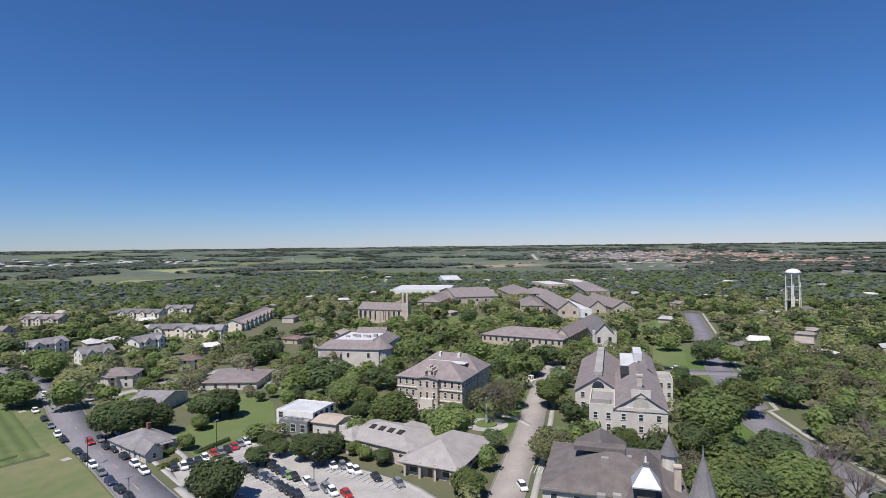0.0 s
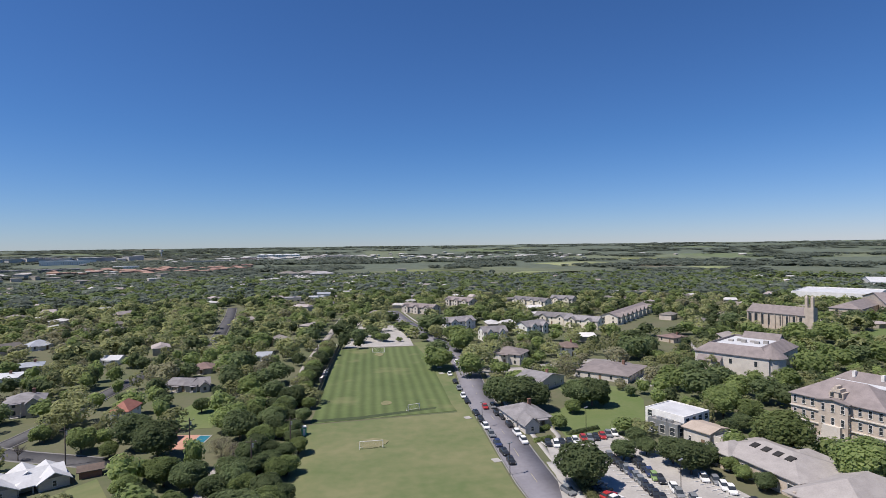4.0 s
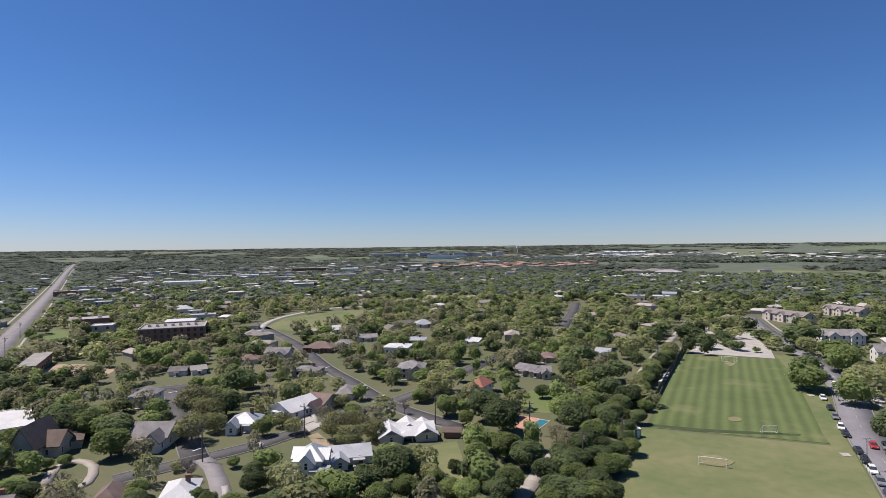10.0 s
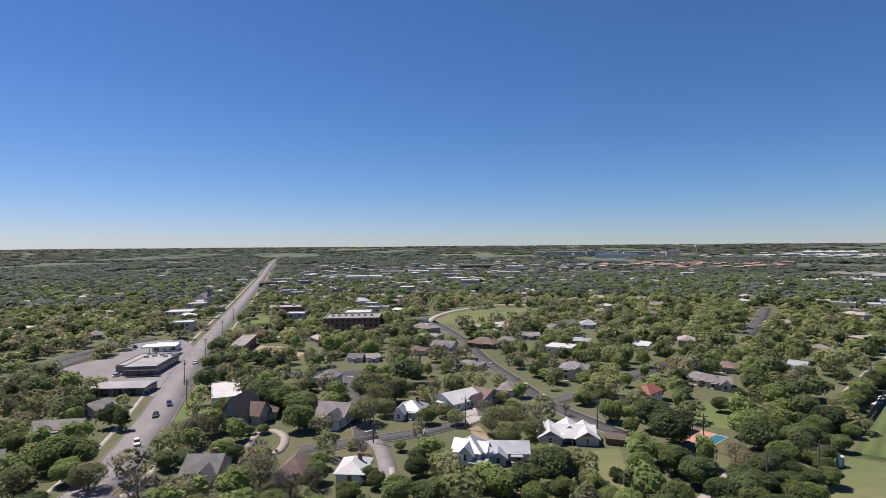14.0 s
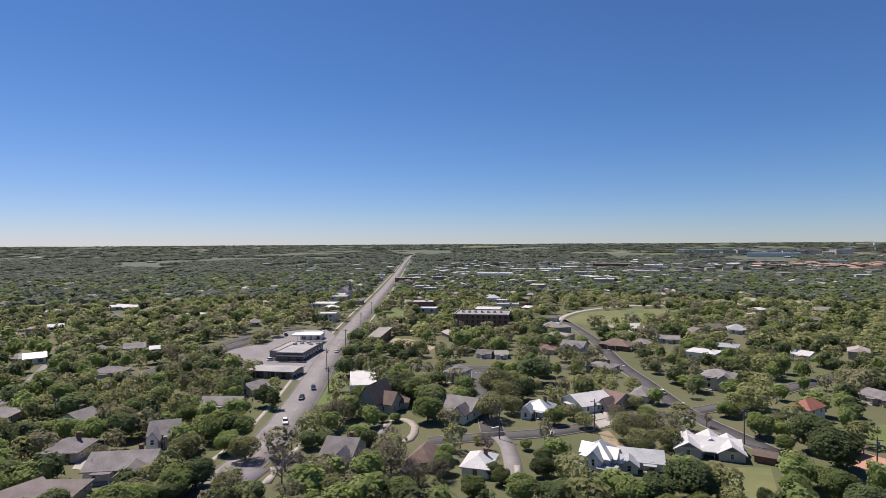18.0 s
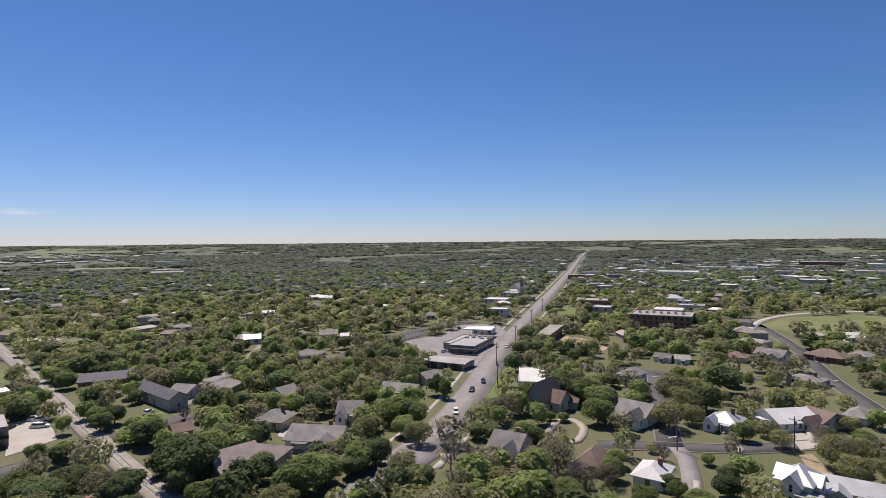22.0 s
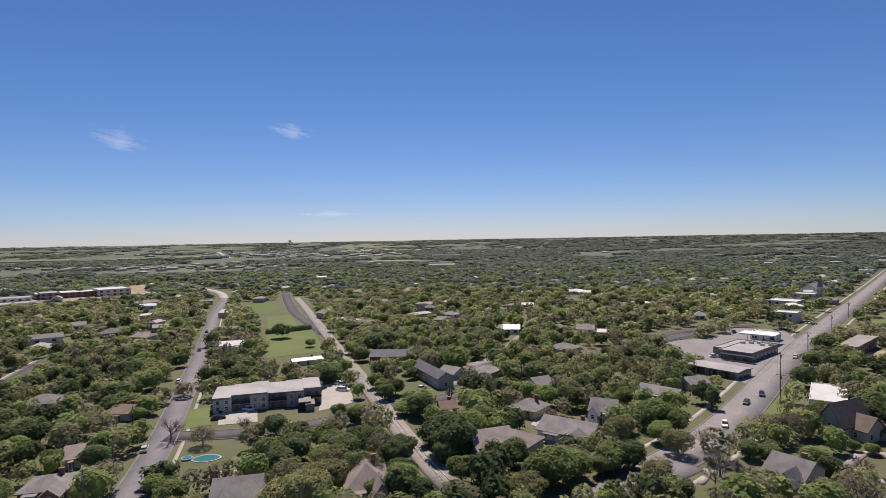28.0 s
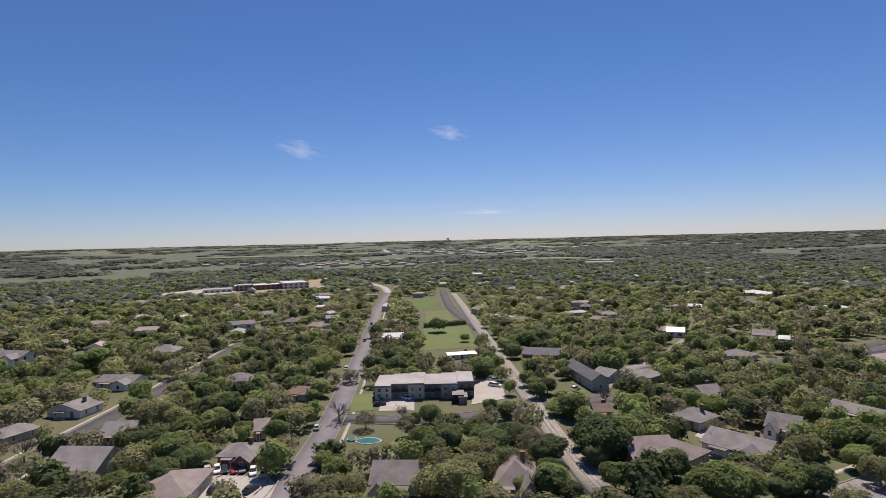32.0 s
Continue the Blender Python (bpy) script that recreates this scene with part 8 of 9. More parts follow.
tree("elm", 145.4, 63.1, 4.4, 7.1)
tree("oak", -157.5, -18.5, 4.9, 7.8)
tree("oak", -157.2, -21.3, 3.5, 5.7)
tree("oak", -146.7, 61.6, 3.1, 5.0)
tree("elm", -103.8, -120.9, 5.8, 9.2)
tree("elm", -141.7, 74.9, 3.6, 5.7)
tree("bare", -151.7, 51.9, 3.6, 5.7)
tree("pecan", -87.9, 134.2, 4.0, 6.4)
tree("bare", -137.2, 83.3, 3.1, 5.0)
tree("elm", -156.6, 42.3, 4.1, 6.5)
tree("pecan", -159.1, 31.9, 4.5, 7.2)
tree("pale", -32.5, 159.1, 3.6, 5.8)
tree("bare", -162.7, 11.6, 3.2, 5.1)
tree("oak", -151.6, -60.6, 3.6, 5.8)
tree("pecan", -83.9, 141.2, 4.1, 6.6)
tree("oak", -164.5, -8.3, 4.6, 7.3)
tree("oak", 83.3, 142.6, 3.2, 5.1)
tree("pecan", -56.4, 155.5, 2.8, 4.4)
tree("oak", -13.8, 165.1, 2.8, 4.4)
tree("bare", -112.3, 122.8, 2.3, 3.7)
tree("oak", -128.1, -106.3, 4.2, 6.7)
tree("pecan", -94.6, 138.4, 5.1, 8.2)
tree("oak", -105.1, -131.3, 5.6, 8.9)
tree("oak", -49.5, 161.2, 7.0, 11.2)
tree("oak", -169.3, -6.5, 3.8, 6.0)
tree("elm", -153.0, -73.8, 2.8, 4.5)
tree("pale", -145.9, -87.0, 3.8, 6.0)
tree("oak", -155.5, -69.3, 4.2, 6.8)
tree("oak", -169.7, -21.6, 5.2, 8.3)
tree("elm", 116.4, 125.5, 8.0, 12.8)
tree("elm", -17.3, 170.9, 3.1, 5.0)
tree("pale", -171.6, 12.3, 5.2, 8.4)
tree("elm", -165.4, 48.4, 4.8, 7.6)
tree("oak", -14.3, 171.9, 3.3, 5.3)
tree("bare", -154.3, -78.1, 3.8, 6.1)
tree("elm", -127.0, -117.8, 3.4, 5.4)
tree("elm", 67.0, 159.9, 2.9, 4.6)
tree("elm", -168.4, 43.4, 5.8, 9.2)
tree("oak", -167.8, 46.3, 5.3, 8.4)
tree("oak", -29.7, 172.0, 5.8, 9.2)
tree("pecan", -109.7, 137.3, 3.4, 5.4)
tree("elm", -117.9, -131.1, 4.9, 7.8)
tree("bare", -88.6, 152.8, 3.4, 5.5)
tree("pecan", -95.7, 148.7, 3.9, 6.2)
tree("elm", -63.2, 165.3, 2.9, 4.7)
tree("elm", -118.0, 132.5, 3.4, 5.5)
tree("oak", -175.3, -28.7, 4.9, 7.8)
tree("elm", -138.2, -111.9, 3.9, 6.3)
tree("elm", -145.4, 102.5, 5.4, 8.6)
tree("oak", -178.0, 5.0, 5.4, 8.6)
tree("pale", -160.5, 77.2, 5.4, 8.6)
tree("elm", -151.7, 93.9, 2.0, 3.2)
tree("pale", -176.5, 27.4, 3.0, 4.7)
tree("elm", -154.0, 90.5, 2.0, 3.2)
tree("elm", 116.9, 135.3, 2.5, 4.0)
tree("bare", -149.3, -98.9, 4.4, 7.1)
tree("elm", -172.7, -49.0, 3.0, 4.8)
tree("pecan", -133.8, 119.9, 5.4, 8.7)
tree("oak", -179.7, -11.4, 3.5, 5.6)
tree("pale", -165.1, 73.6, 4.0, 6.4)
tree("pale", 145.8, 108.0, 8.4, 13.5)
tree("oak", -58.8, 171.7, 6.5, 10.4)
tree("elm", -173.7, -55.8, 3.0, 4.8)
tree("elm", -34.8, 180.7, 5.1, 8.1)
tree("pecan", -118.0, 141.9, 5.1, 8.1)
tree("oak", -150.5, 107.3, 3.6, 5.7)
tree("elm", -130.1, -131.5, 4.6, 7.3)
tree("elm", -118.3, 142.5, 1.8, 2.9)
tree("bare", -37.9, -181.4, 6.1, 9.8)
tree("pale", -107.7, 150.9, 3.6, 5.7)
tree("bare", -91.5, -161.3, 4.6, 7.3)
tree("elm", -100.2, 156.1, 3.6, 5.7)
tree("oak", -11.7, 185.5, 3.1, 4.9)
tree("elm", -72.7, 171.4, 4.6, 7.4)
tree("bare", -43.3, -181.1, 5.6, 9.0)
tree("pecan", -134.9, 129.8, 4.1, 6.6)
tree("oak", -16.0, 187.1, 2.8, 4.5)
tree("elm", -187.6, -9.8, 4.1, 6.6)
tree("oak", 120.0, 145.6, 3.6, 5.8)
tree("elm", -124.0, 142.4, 2.1, 3.3)
tree("oak", -188.0, 20.5, 5.2, 8.3)
tree("pecan", -124.4, -142.5, 5.2, 8.3)
tree("oak", -153.5, 110.7, 5.7, 9.1)
tree("elm", -27.7, 187.7, 4.2, 6.7)
tree("oak", -186.7, -34.0, 3.6, 5.8)
tree("bare", -87.3, 168.6, 2.9, 4.6)
tree("elm", -189.9, 12.5, 4.7, 7.5)
tree("bare", -189.3, -20.1, 4.2, 6.7)
tree("pale", -169.8, 86.3, 3.7, 5.9)
tree("elm", 78.2, 174.8, 3.2, 5.0)
tree("pecan", -168.2, 94.1, 4.2, 6.8)
tree("oak", 66.5, 181.0, 6.3, 10.1)
tree("pale", -89.5, -170.9, 6.3, 10.1)
tree("elm", -189.4, 40.2, 4.8, 7.6)
tree("oak", 63.1, 183.7, 7.4, 11.9)
tree("pecan", -124.0, -149.6, 6.4, 10.2)
tree("oak", -18.1, 195.0, 4.3, 6.9)
tree("oak", 57.0, 187.7, 7.0, 11.1)
tree("elm", -196.5, 8.0, 4.3, 6.9)
tree("pecan", -73.3, 182.6, 3.2, 5.2)
tree("pecan", 161.0, 113.4, 6.4, 10.3)
tree("oak", -141.6, -137.2, 5.4, 8.6)
tree("pecan", -143.4, 135.6, 5.4, 8.6)
tree("elm", 127.8, 151.7, 4.9, 7.8)
tree("oak", -30.4, -196.2, 4.3, 6.9)
tree("elm", 170.8, 101.6, 6.5, 10.4)
tree("pale", -118.2, 159.8, 3.8, 6.1)
tree("oak", -199.5, -4.4, 4.4, 7.0)
tree("elm", -176.0, 94.1, 4.4, 7.0)
tree("oak", -194.7, -44.6, 3.8, 6.1)
tree("oak", -22.3, 198.6, 3.3, 5.3)
tree("oak", 83.9, 182.8, 6.0, 9.7)
tree("oak", -177.1, 95.6, 4.4, 7.0)
tree("oak", -155.1, 128.2, 3.3, 5.3)
tree("elm", 123.8, 158.9, 6.6, 10.5)
tree("elm", -10.7, 201.2, 2.8, 4.4)
tree("oak", -171.9, 106.0, 5.5, 8.8)
tree("oak", 88.5, 181.7, 6.6, 10.6)
tree("pecan", 139.0, 146.9, 3.3, 5.3)
tree("pecan", -112.6, 168.2, 5.0, 8.0)
tree("oak", 92.1, 180.3, 2.8, 4.4)
tree("elm", -169.5, 111.4, 5.0, 8.0)
tree("oak", -13.8, 202.8, 2.5, 4.0)
tree("elm", -87.8, 183.6, 2.8, 4.5)
tree("oak", -143.8, 144.1, 5.5, 8.9)
tree("elm", -88.7, 183.5, 3.3, 5.3)
tree("pecan", -149.4, 139.0, 5.0, 8.0)
tree("pecan", -153.0, -135.2, 3.3, 5.4)
tree("oak", -29.0, -202.5, 6.1, 9.8)
tree("oak", -201.1, -42.0, 3.9, 6.3)
tree("oak", -171.0, 114.3, 5.0, 8.1)
tree("pecan", -87.1, 187.0, 2.8, 4.5)
tree("elm", -205.3, 26.6, 5.1, 8.1)
tree("elm", -167.5, -122.0, 4.5, 7.2)
tree("pecan", -98.4, -183.6, 8.5, 13.6)
tree("pecan", -154.6, 140.9, 6.8, 10.9)
tree("elm", -204.0, -47.5, 3.4, 5.5)
tree("oak", -47.6, 205.1, 3.4, 5.5)
tree("pale", -42.1, -206.4, 6.3, 10.1)
tree("oak", -177.7, 113.4, 5.2, 8.3)
tree("elm", -174.2, 118.9, 4.6, 7.4)
far_tree("oak", -210.3, -16.9, 3.5, 5.5)
far_tree("pecan", -89.1, 191.7, 4.6, 7.4)
far_tree("elm", -165.2, 134.3, 4.6, 7.4)
far_tree("oak", -16.5, 212.5, 4.1, 6.5)
far_tree("oak", 59.1, 206.5, 4.7, 7.5)
far_tree("pale", -165.0, -137.5, 4.1, 6.5)
far_tree("pecan", -87.7, 196.9, 5.3, 8.4)
far_tree("elm", -210.0, -51.7, 4.1, 6.6)
far_tree("bare", -215.4, 21.1, 3.5, 5.7)
far_tree("pale", -211.9, 46.4, 4.7, 7.5)
far_tree("oak", -185.2, 113.3, 5.9, 9.4)
far_tree("oak", -24.2, 216.1, 5.3, 8.5)
far_tree("elm", -205.7, 70.6, 2.4, 3.8)
far_tree("oak", -188.1, 109.5, 4.7, 7.6)
far_tree("oak", -171.6, -134.8, 4.7, 7.6)
far_tree("pecan", -86.4, 200.7, 6.5, 10.4)
far_tree("pecan", -130.3, 175.5, 5.3, 8.5)
far_tree("oak", 108.2, 190.3, 2.7, 4.3)
far_tree("oak", -61.7, 210.6, 4.2, 6.7)
far_tree("oak", -220.1, 10.2, 6.0, 9.6)
far_tree("elm", -12.8, 220.1, 2.4, 3.8)
far_tree("pale", -220.6, -7.8, 4.2, 6.7)
far_tree("oak", 129.5, 179.3, 7.8, 12.5)
far_tree("oak", -153.9, -159.2, 5.4, 8.7)
far_tree("pecan", -142.1, 173.1, 4.3, 6.8)
far_tree("elm", -13.0, 223.7, 3.7, 5.8)
far_tree("oak", -216.5, 60.3, 6.1, 9.7)
far_tree("oak", 149.0, 169.7, 6.7, 10.8)
far_tree("pale", -111.5, -197.1, 6.7, 10.8)
far_tree("oak", 224.1, 36.6, 6.1, 9.8)
far_tree("pecan", -127.4, 188.0, 3.7, 5.9)
far_tree("elm", -34.0, 224.7, 5.5, 8.9)
far_tree("pale", 109.2, 200.0, 3.1, 5.0)
far_tree("oak", 197.5, 114.0, 6.2, 9.9)
far_tree("pale", -53.3, -221.8, 7.4, 11.8)
far_tree("pecan", -225.9, 32.8, 3.7, 5.9)
far_tree("oak", -46.7, -223.8, 8.0, 12.8)
far_tree("pecan", -151.8, -171.6, 5.0, 7.9)
far_tree("oak", -226.0, 39.2, 5.0, 8.0)
far_tree("oak", -159.1, 166.1, 8.1, 12.9)
far_tree("pale", -195.0, -122.2, 4.4, 7.0)
far_tree("oak", -218.7, -72.4, 5.6, 9.0)
far_tree("oak", -229.7, -19.2, 5.6, 9.0)
far_tree("oak", -231.1, 15.0, 5.0, 8.0)
far_tree("pecan", -218.3, 78.6, 3.1, 5.0)
far_tree("elm", 146.6, 180.5, 5.7, 9.1)
far_tree("oak", -184.6, -141.9, 5.7, 9.1)
far_tree("elm", 228.9, 43.9, 6.3, 10.1)
far_tree("elm", 129.4, 193.9, 6.9, 11.1)
far_tree("elm", -145.2, -182.6, 5.7, 9.1)
far_tree("oak", -177.3, -152.7, 4.4, 7.1)
far_tree("oak", -111.2, 206.4, 4.4, 7.1)
far_tree("oak", -77.4, 221.3, 3.8, 6.1)
far_tree("oak", 188.6, 139.8, 6.3, 10.2)
far_tree("oak", -30.8, 234.6, 5.8, 9.2)
far_tree("oak", -11.8, 236.4, 2.2, 3.6)
far_tree("elm", -233.7, -42.5, 4.5, 7.2)
far_tree("oak", 145.3, 189.4, 7.1, 11.3)
far_tree("oak", -213.2, -109.6, 5.8, 9.3)
far_tree("elm", -239.1, -21.3, 7.8, 12.4)
far_tree("elm", 198.3, 135.5, 7.8, 12.4)
far_tree("elm", 56.8, 233.9, 7.1, 11.4)
far_tree("elm", -241.6, 7.5, 5.9, 9.4)
far_tree("pale", 126.8, 206.1, 4.6, 7.3)
far_tree("oak", -24.7, 242.5, 6.6, 10.5)
far_tree("oak", -242.8, -27.1, 5.9, 9.5)
far_tree("elm", 69.4, 234.3, 5.0, 7.9)
far_tree("oak", -43.6, -241.1, 7.9, 12.7)
far_tree("pecan", -95.5, 225.7, 5.3, 8.5)
far_tree("oak", -219.0, 111.2, 6.0, 9.5)
far_tree("elm", 207.4, 133.2, 6.6, 10.6)
far_tree("oak", -215.7, -121.5, 4.7, 7.5)
far_tree("bare", -146.3, 201.2, 3.4, 5.4)
far_tree("elm", -204.4, -142.1, 6.0, 9.7)
far_tree("pale", -136.1, -209.6, 5.4, 8.6)
far_tree("oak", -153.3, -197.5, 4.7, 7.6)
far_tree("pecan", -248.9, 23.3, 4.7, 7.6)
far_tree("elm", 170.7, 183.3, 6.1, 9.7)
far_tree("bare", 95.0, 232.0, 5.4, 8.7)
far_tree("oak", -251.0, -5.3, 5.4, 8.7)
far_tree("oak", -44.7, 247.6, 5.4, 8.7)
far_tree("oak", -239.7, -76.8, 4.8, 7.6)
far_tree("oak", 246.2, 54.5, 6.1, 9.8)
far_tree("elm", -122.7, -223.0, 5.5, 8.8)
far_tree("pecan", 62.3, 246.9, 8.9, 14.2)
far_tree("elm", -41.1, -251.7, 5.5, 8.8)
far_tree("elm", 44.6, 251.2, 7.6, 12.1)
far_tree("elm", 85.5, 240.4, 4.1, 6.6)
far_tree("oak", -11.1, 254.9, 4.1, 6.6)
far_tree("oak", 146.8, 208.8, 6.9, 11.0)
far_tree("oak", -138.8, 220.8, 3.5, 5.6)
far_tree("elm", 45.7, 256.9, 7.0, 11.2)
far_tree("oak", -253.7, 61.3, 6.3, 10.1)
far_tree("pale", -73.3, 252.2, 7.1, 11.3)
far_tree("elm", -259.2, -52.9, 4.3, 6.8)
far_tree("oak", -247.9, -92.8, 3.6, 5.7)
far_tree("bare", -180.2, -194.5, 8.5, 13.7)
far_tree("pecan", -220.6, -147.2, 5.0, 8.0)
far_tree("elm", 214.9, 156.2, 7.9, 12.6)
far_tree("elm", -137.5, -227.5, 5.7, 9.2)
far_tree("pecan", -254.1, 82.6, 3.6, 5.8)
far_tree("oak", -259.1, -70.1, 5.1, 8.1)
far_tree("oak", -215.1, 161.4, 5.1, 8.1)
far_tree("oak", -42.5, 265.5, 7.2, 11.6)
far_tree("elm", 211.7, 166.6, 8.7, 13.9)
far_tree("oak", -238.9, -125.4, 5.1, 8.1)
far_tree("oak", -65.6, 262.3, 5.1, 8.1)
far_tree("pale", -178.5, -203.5, 5.8, 9.3)
far_tree("oak", 232.2, 140.2, 7.3, 11.7)
far_tree("oak", -32.6, 269.3, 6.6, 10.5)
far_tree("pale", 114.6, 246.2, 3.7, 5.9)
far_tree("pale", 129.0, 239.3, 6.6, 10.5)
far_tree("pecan", 107.2, 250.0, 4.4, 7.0)
far_tree("elm", 237.5, 134.4, 5.9, 9.4)
far_tree("pecan", 73.7, 265.8, 7.4, 11.8)
far_tree("pecan", -108.5, 254.4, 6.7, 10.7)
far_tree("oak", -221.5, -166.1, 6.7, 10.7)
far_tree("elm", -123.9, 251.6, 4.5, 7.2)
far_tree("elm", 197.3, 199.8, 8.3, 13.3)
far_tree("pecan", -166.5, -226.6, 6.8, 10.9)
far_tree("oak", 50.0, 278.4, 6.8, 10.9)
far_tree("elm", -282.2, -30.5, 6.9, 11.0)
far_tree("oak", -276.2, -69.1, 6.9, 11.0)
far_tree("oak", -8.2, 284.7, 3.8, 6.1)
far_tree("elm", -276.0, -79.7, 4.6, 7.4)
far_tree("oak", 142.9, 250.7, 8.5, 13.6)
far_tree("pecan", 107.3, 268.4, 5.8, 9.3)
far_tree("elm", 281.6, 70.9, 7.0, 11.2)
far_tree("oak", 242.0, 162.1, 6.2, 10.0)
far_tree("elm", -214.8, 196.9, 6.2, 10.0)
far_tree("oak", -258.6, 134.7, 4.7, 7.5)
far_tree("pecan", -23.8, 291.2, 8.6, 13.8)
far_tree("oak", -288.6, -63.8, 7.1, 11.4)
far_tree("elm", -241.5, -170.6, 5.6, 8.9)
far_tree("elm", -208.5, 210.0, 6.3, 10.2)
far_tree("elm", 216.1, 206.5, 8.0, 12.8)
far_tree("elm", -234.0, 188.1, 7.2, 11.6)
far_tree("elm", 66.2, 295.2, 8.1, 13.0)
far_tree("oak", -172.1, -251.4, 6.5, 10.4)
far_tree("elm", 208.4, 223.3, 7.4, 11.8)
far_tree("elm", -177.9, -249.9, 8.2, 13.1)
far_tree("pecan", 94.2, 292.1, 7.4, 11.8)
far_tree("oak", -307.3, -18.2, 5.8, 9.2)
far_tree("oak", -208.7, 229.2, 6.6, 10.6)
far_tree("oak", 230.9, 208.2, 7.5, 12.0)
far_tree("elm", -294.1, -108.3, 3.4, 5.4)
far_tree("elm", 70.6, 306.2, 6.7, 10.8)
far_tree("oak", 303.0, 83.6, 6.7, 10.8)
far_tree("elm", 239.6, 203.9, 8.4, 13.5)
far_tree("oak", 163.4, 269.2, 5.9, 9.4)
far_tree("elm", -41.1, 315.4, 7.7, 12.2)
far_tree("oak", -281.5, 150.2, 6.8, 10.9)
far_tree("elm", -4.7, 322.1, 3.5, 5.5)
far_tree("oak", 111.1, 302.8, 6.0, 9.7)
far_tree("elm", 304.1, 108.9, 6.9, 11.1)
far_tree("oak", -55.0, 325.0, 6.2, 9.9)
far_tree("oak", 51.3, 330.0, 3.6, 5.7)
far_tree("elm", 36.6, 332.2, 2.2, 3.6)
far_tree("oak", -231.1, 242.0, 6.3, 10.0)
far_tree("elm", 66.3, 328.3, 6.3, 10.0)
far_tree("oak", 12.6, 334.9, 5.8, 9.3)
far_tree("oak", 28.8, 334.8, 3.6, 5.8)
far_tree("oak", -294.2, -164.7, 6.3, 10.1)
far_tree("pecan", 59.7, 333.4, 6.8, 10.9)
far_tree("elm", 25.6, 338.7, 3.6, 5.8)
far_tree("oak", 320.7, 124.6, 6.4, 10.3)
far_tree("oak", 230.3, 256.3, 6.4, 10.3)
far_tree("oak", -14.9, 345.9, 6.5, 10.4)
far_tree("oak", 23.8, 345.6, 3.7, 5.9)
far_tree("oak", -321.7, -136.1, 6.5, 10.4)
far_tree("pale", 131.6, 326.3, 7.5, 12.0)
far_tree("elm", 243.3, 255.6, 9.4, 15.0)
far_tree("oak", 21.6, 352.6, 5.7, 9.0)
far_tree("oak", 16.4, 357.9, 3.3, 5.4)
far_tree("oak", 60.0, 355.1, 12.0, 15.0)
far_tree("elm", 307.2, 193.6, 8.7, 13.9)
far_tree("elm", 289.9, 223.6, 7.8, 12.5)
far_tree("elm", 239.0, 281.4, 6.9, 11.0)
far_tree("elm", 271.2, 263.9, 9.1, 14.5)
far_tree("oak", 77.8, 376.5, 9.2, 14.7)
far_tree("oak", 334.2, 197.8, 7.2, 11.6)
far_tree("elm", 319.2, 227.4, 8.3, 13.4)
far_tree("oak", 332.0, 222.6, 7.4, 11.9)
far_tree("oak", 251.3, 319.2, 8.6, 13.8)
far_tree("oak", 320.3, 262.0, 7.7, 12.3)
far_tree("oak", 330.5, 303.4, 8.3, 13.3)
far_tree("oak", 353.3, 306.2, 8.7, 13.9)


# ---- the distant town ----
def far_houses(name, label, spots, seed, material_w, material_r, size=(9, 16), tall=(3, 5), pitch=2.2):
    """Small far houses as one mesh: four walls and a gable roof each."""
    rng = np.random.default_rng(seed)
    v, q, idx = [], [], []
    for x, y in spots:
        w, d, h, a = rng.uniform(*size), rng.uniform(*size) * 0.7, rng.uniform(*tall), rng.random() * 3.14
        z = float(rise(math.hypot(x, y)))
        c, s = math.cos(a), math.sin(a)
        k = len(v)
        p = rng.uniform(0.3, 1.0) * pitch
        for ux, uy, uz in ((-w, -d, -1), (w, -d, -1), (w, d, -1), (-w, d, -1), (-w, -d, h), (w, -d, h), (w, d, h), (-w, d, h),
                           (-w * 1.06, -d * 1.15, h - 0.2), (w * 1.06, -d * 1.15, h - 0.2), (w * 1.06, d * 1.15, h - 0.2), (-w * 1.06, d * 1.15, h - 0.2),
                           (-w * 0.8, 0, h + p), (w * 0.8, 0, h + p)):
            v.append((x + (ux * c - uy * s) / 2, y + (ux * s + uy * c) / 2, z + uz))
        q += [tuple(k + i for i in f) for f in ((0, 1, 5, 4), (1, 2, 6, 5), (2, 3, 7, 6), (3, 0, 4, 7), (8, 9, 13, 12), (10, 11, 12, 13))]
        q += [(k + 9, k + 10, k + 13, k + 13), (k + 11, k + 8, k + 12, k + 12)]
        idx += [0] * 4 + [1] * 4
    tri = []
    me = bpy.data.meshes.new(name)
    faces = [f if f[2] != f[3] else f[:3] for f in q]
    me.from_pydata(v, [], faces)
    me.polygons.foreach_set("material_index", idx)
    for m in (material_w, material_r):
        me.materials.append(M[m])
    tagged(new(name, me), label, "houses", kind="stuff")


M["pasture"] = mat("pasture", (0.19, 0.225, 0.105), (0.24, 0.245, 0.14), 0.012, 0.95, 0.1)


def cluster(seed, x, y, count, sx, sy, turn=0.0):
    """Loose spots round a place, along a turned ellipse."""
    rng = np.random.default_rng(seed)
    c, s = math.cos(radians(turn)), math.sin(radians(turn))
    out = []
    for _ in range(count):
        u, w = rng.normal() * sx, rng.normal() * sy
        out.append((x + u * c - w * s, y + u * s + w * c))
    return out


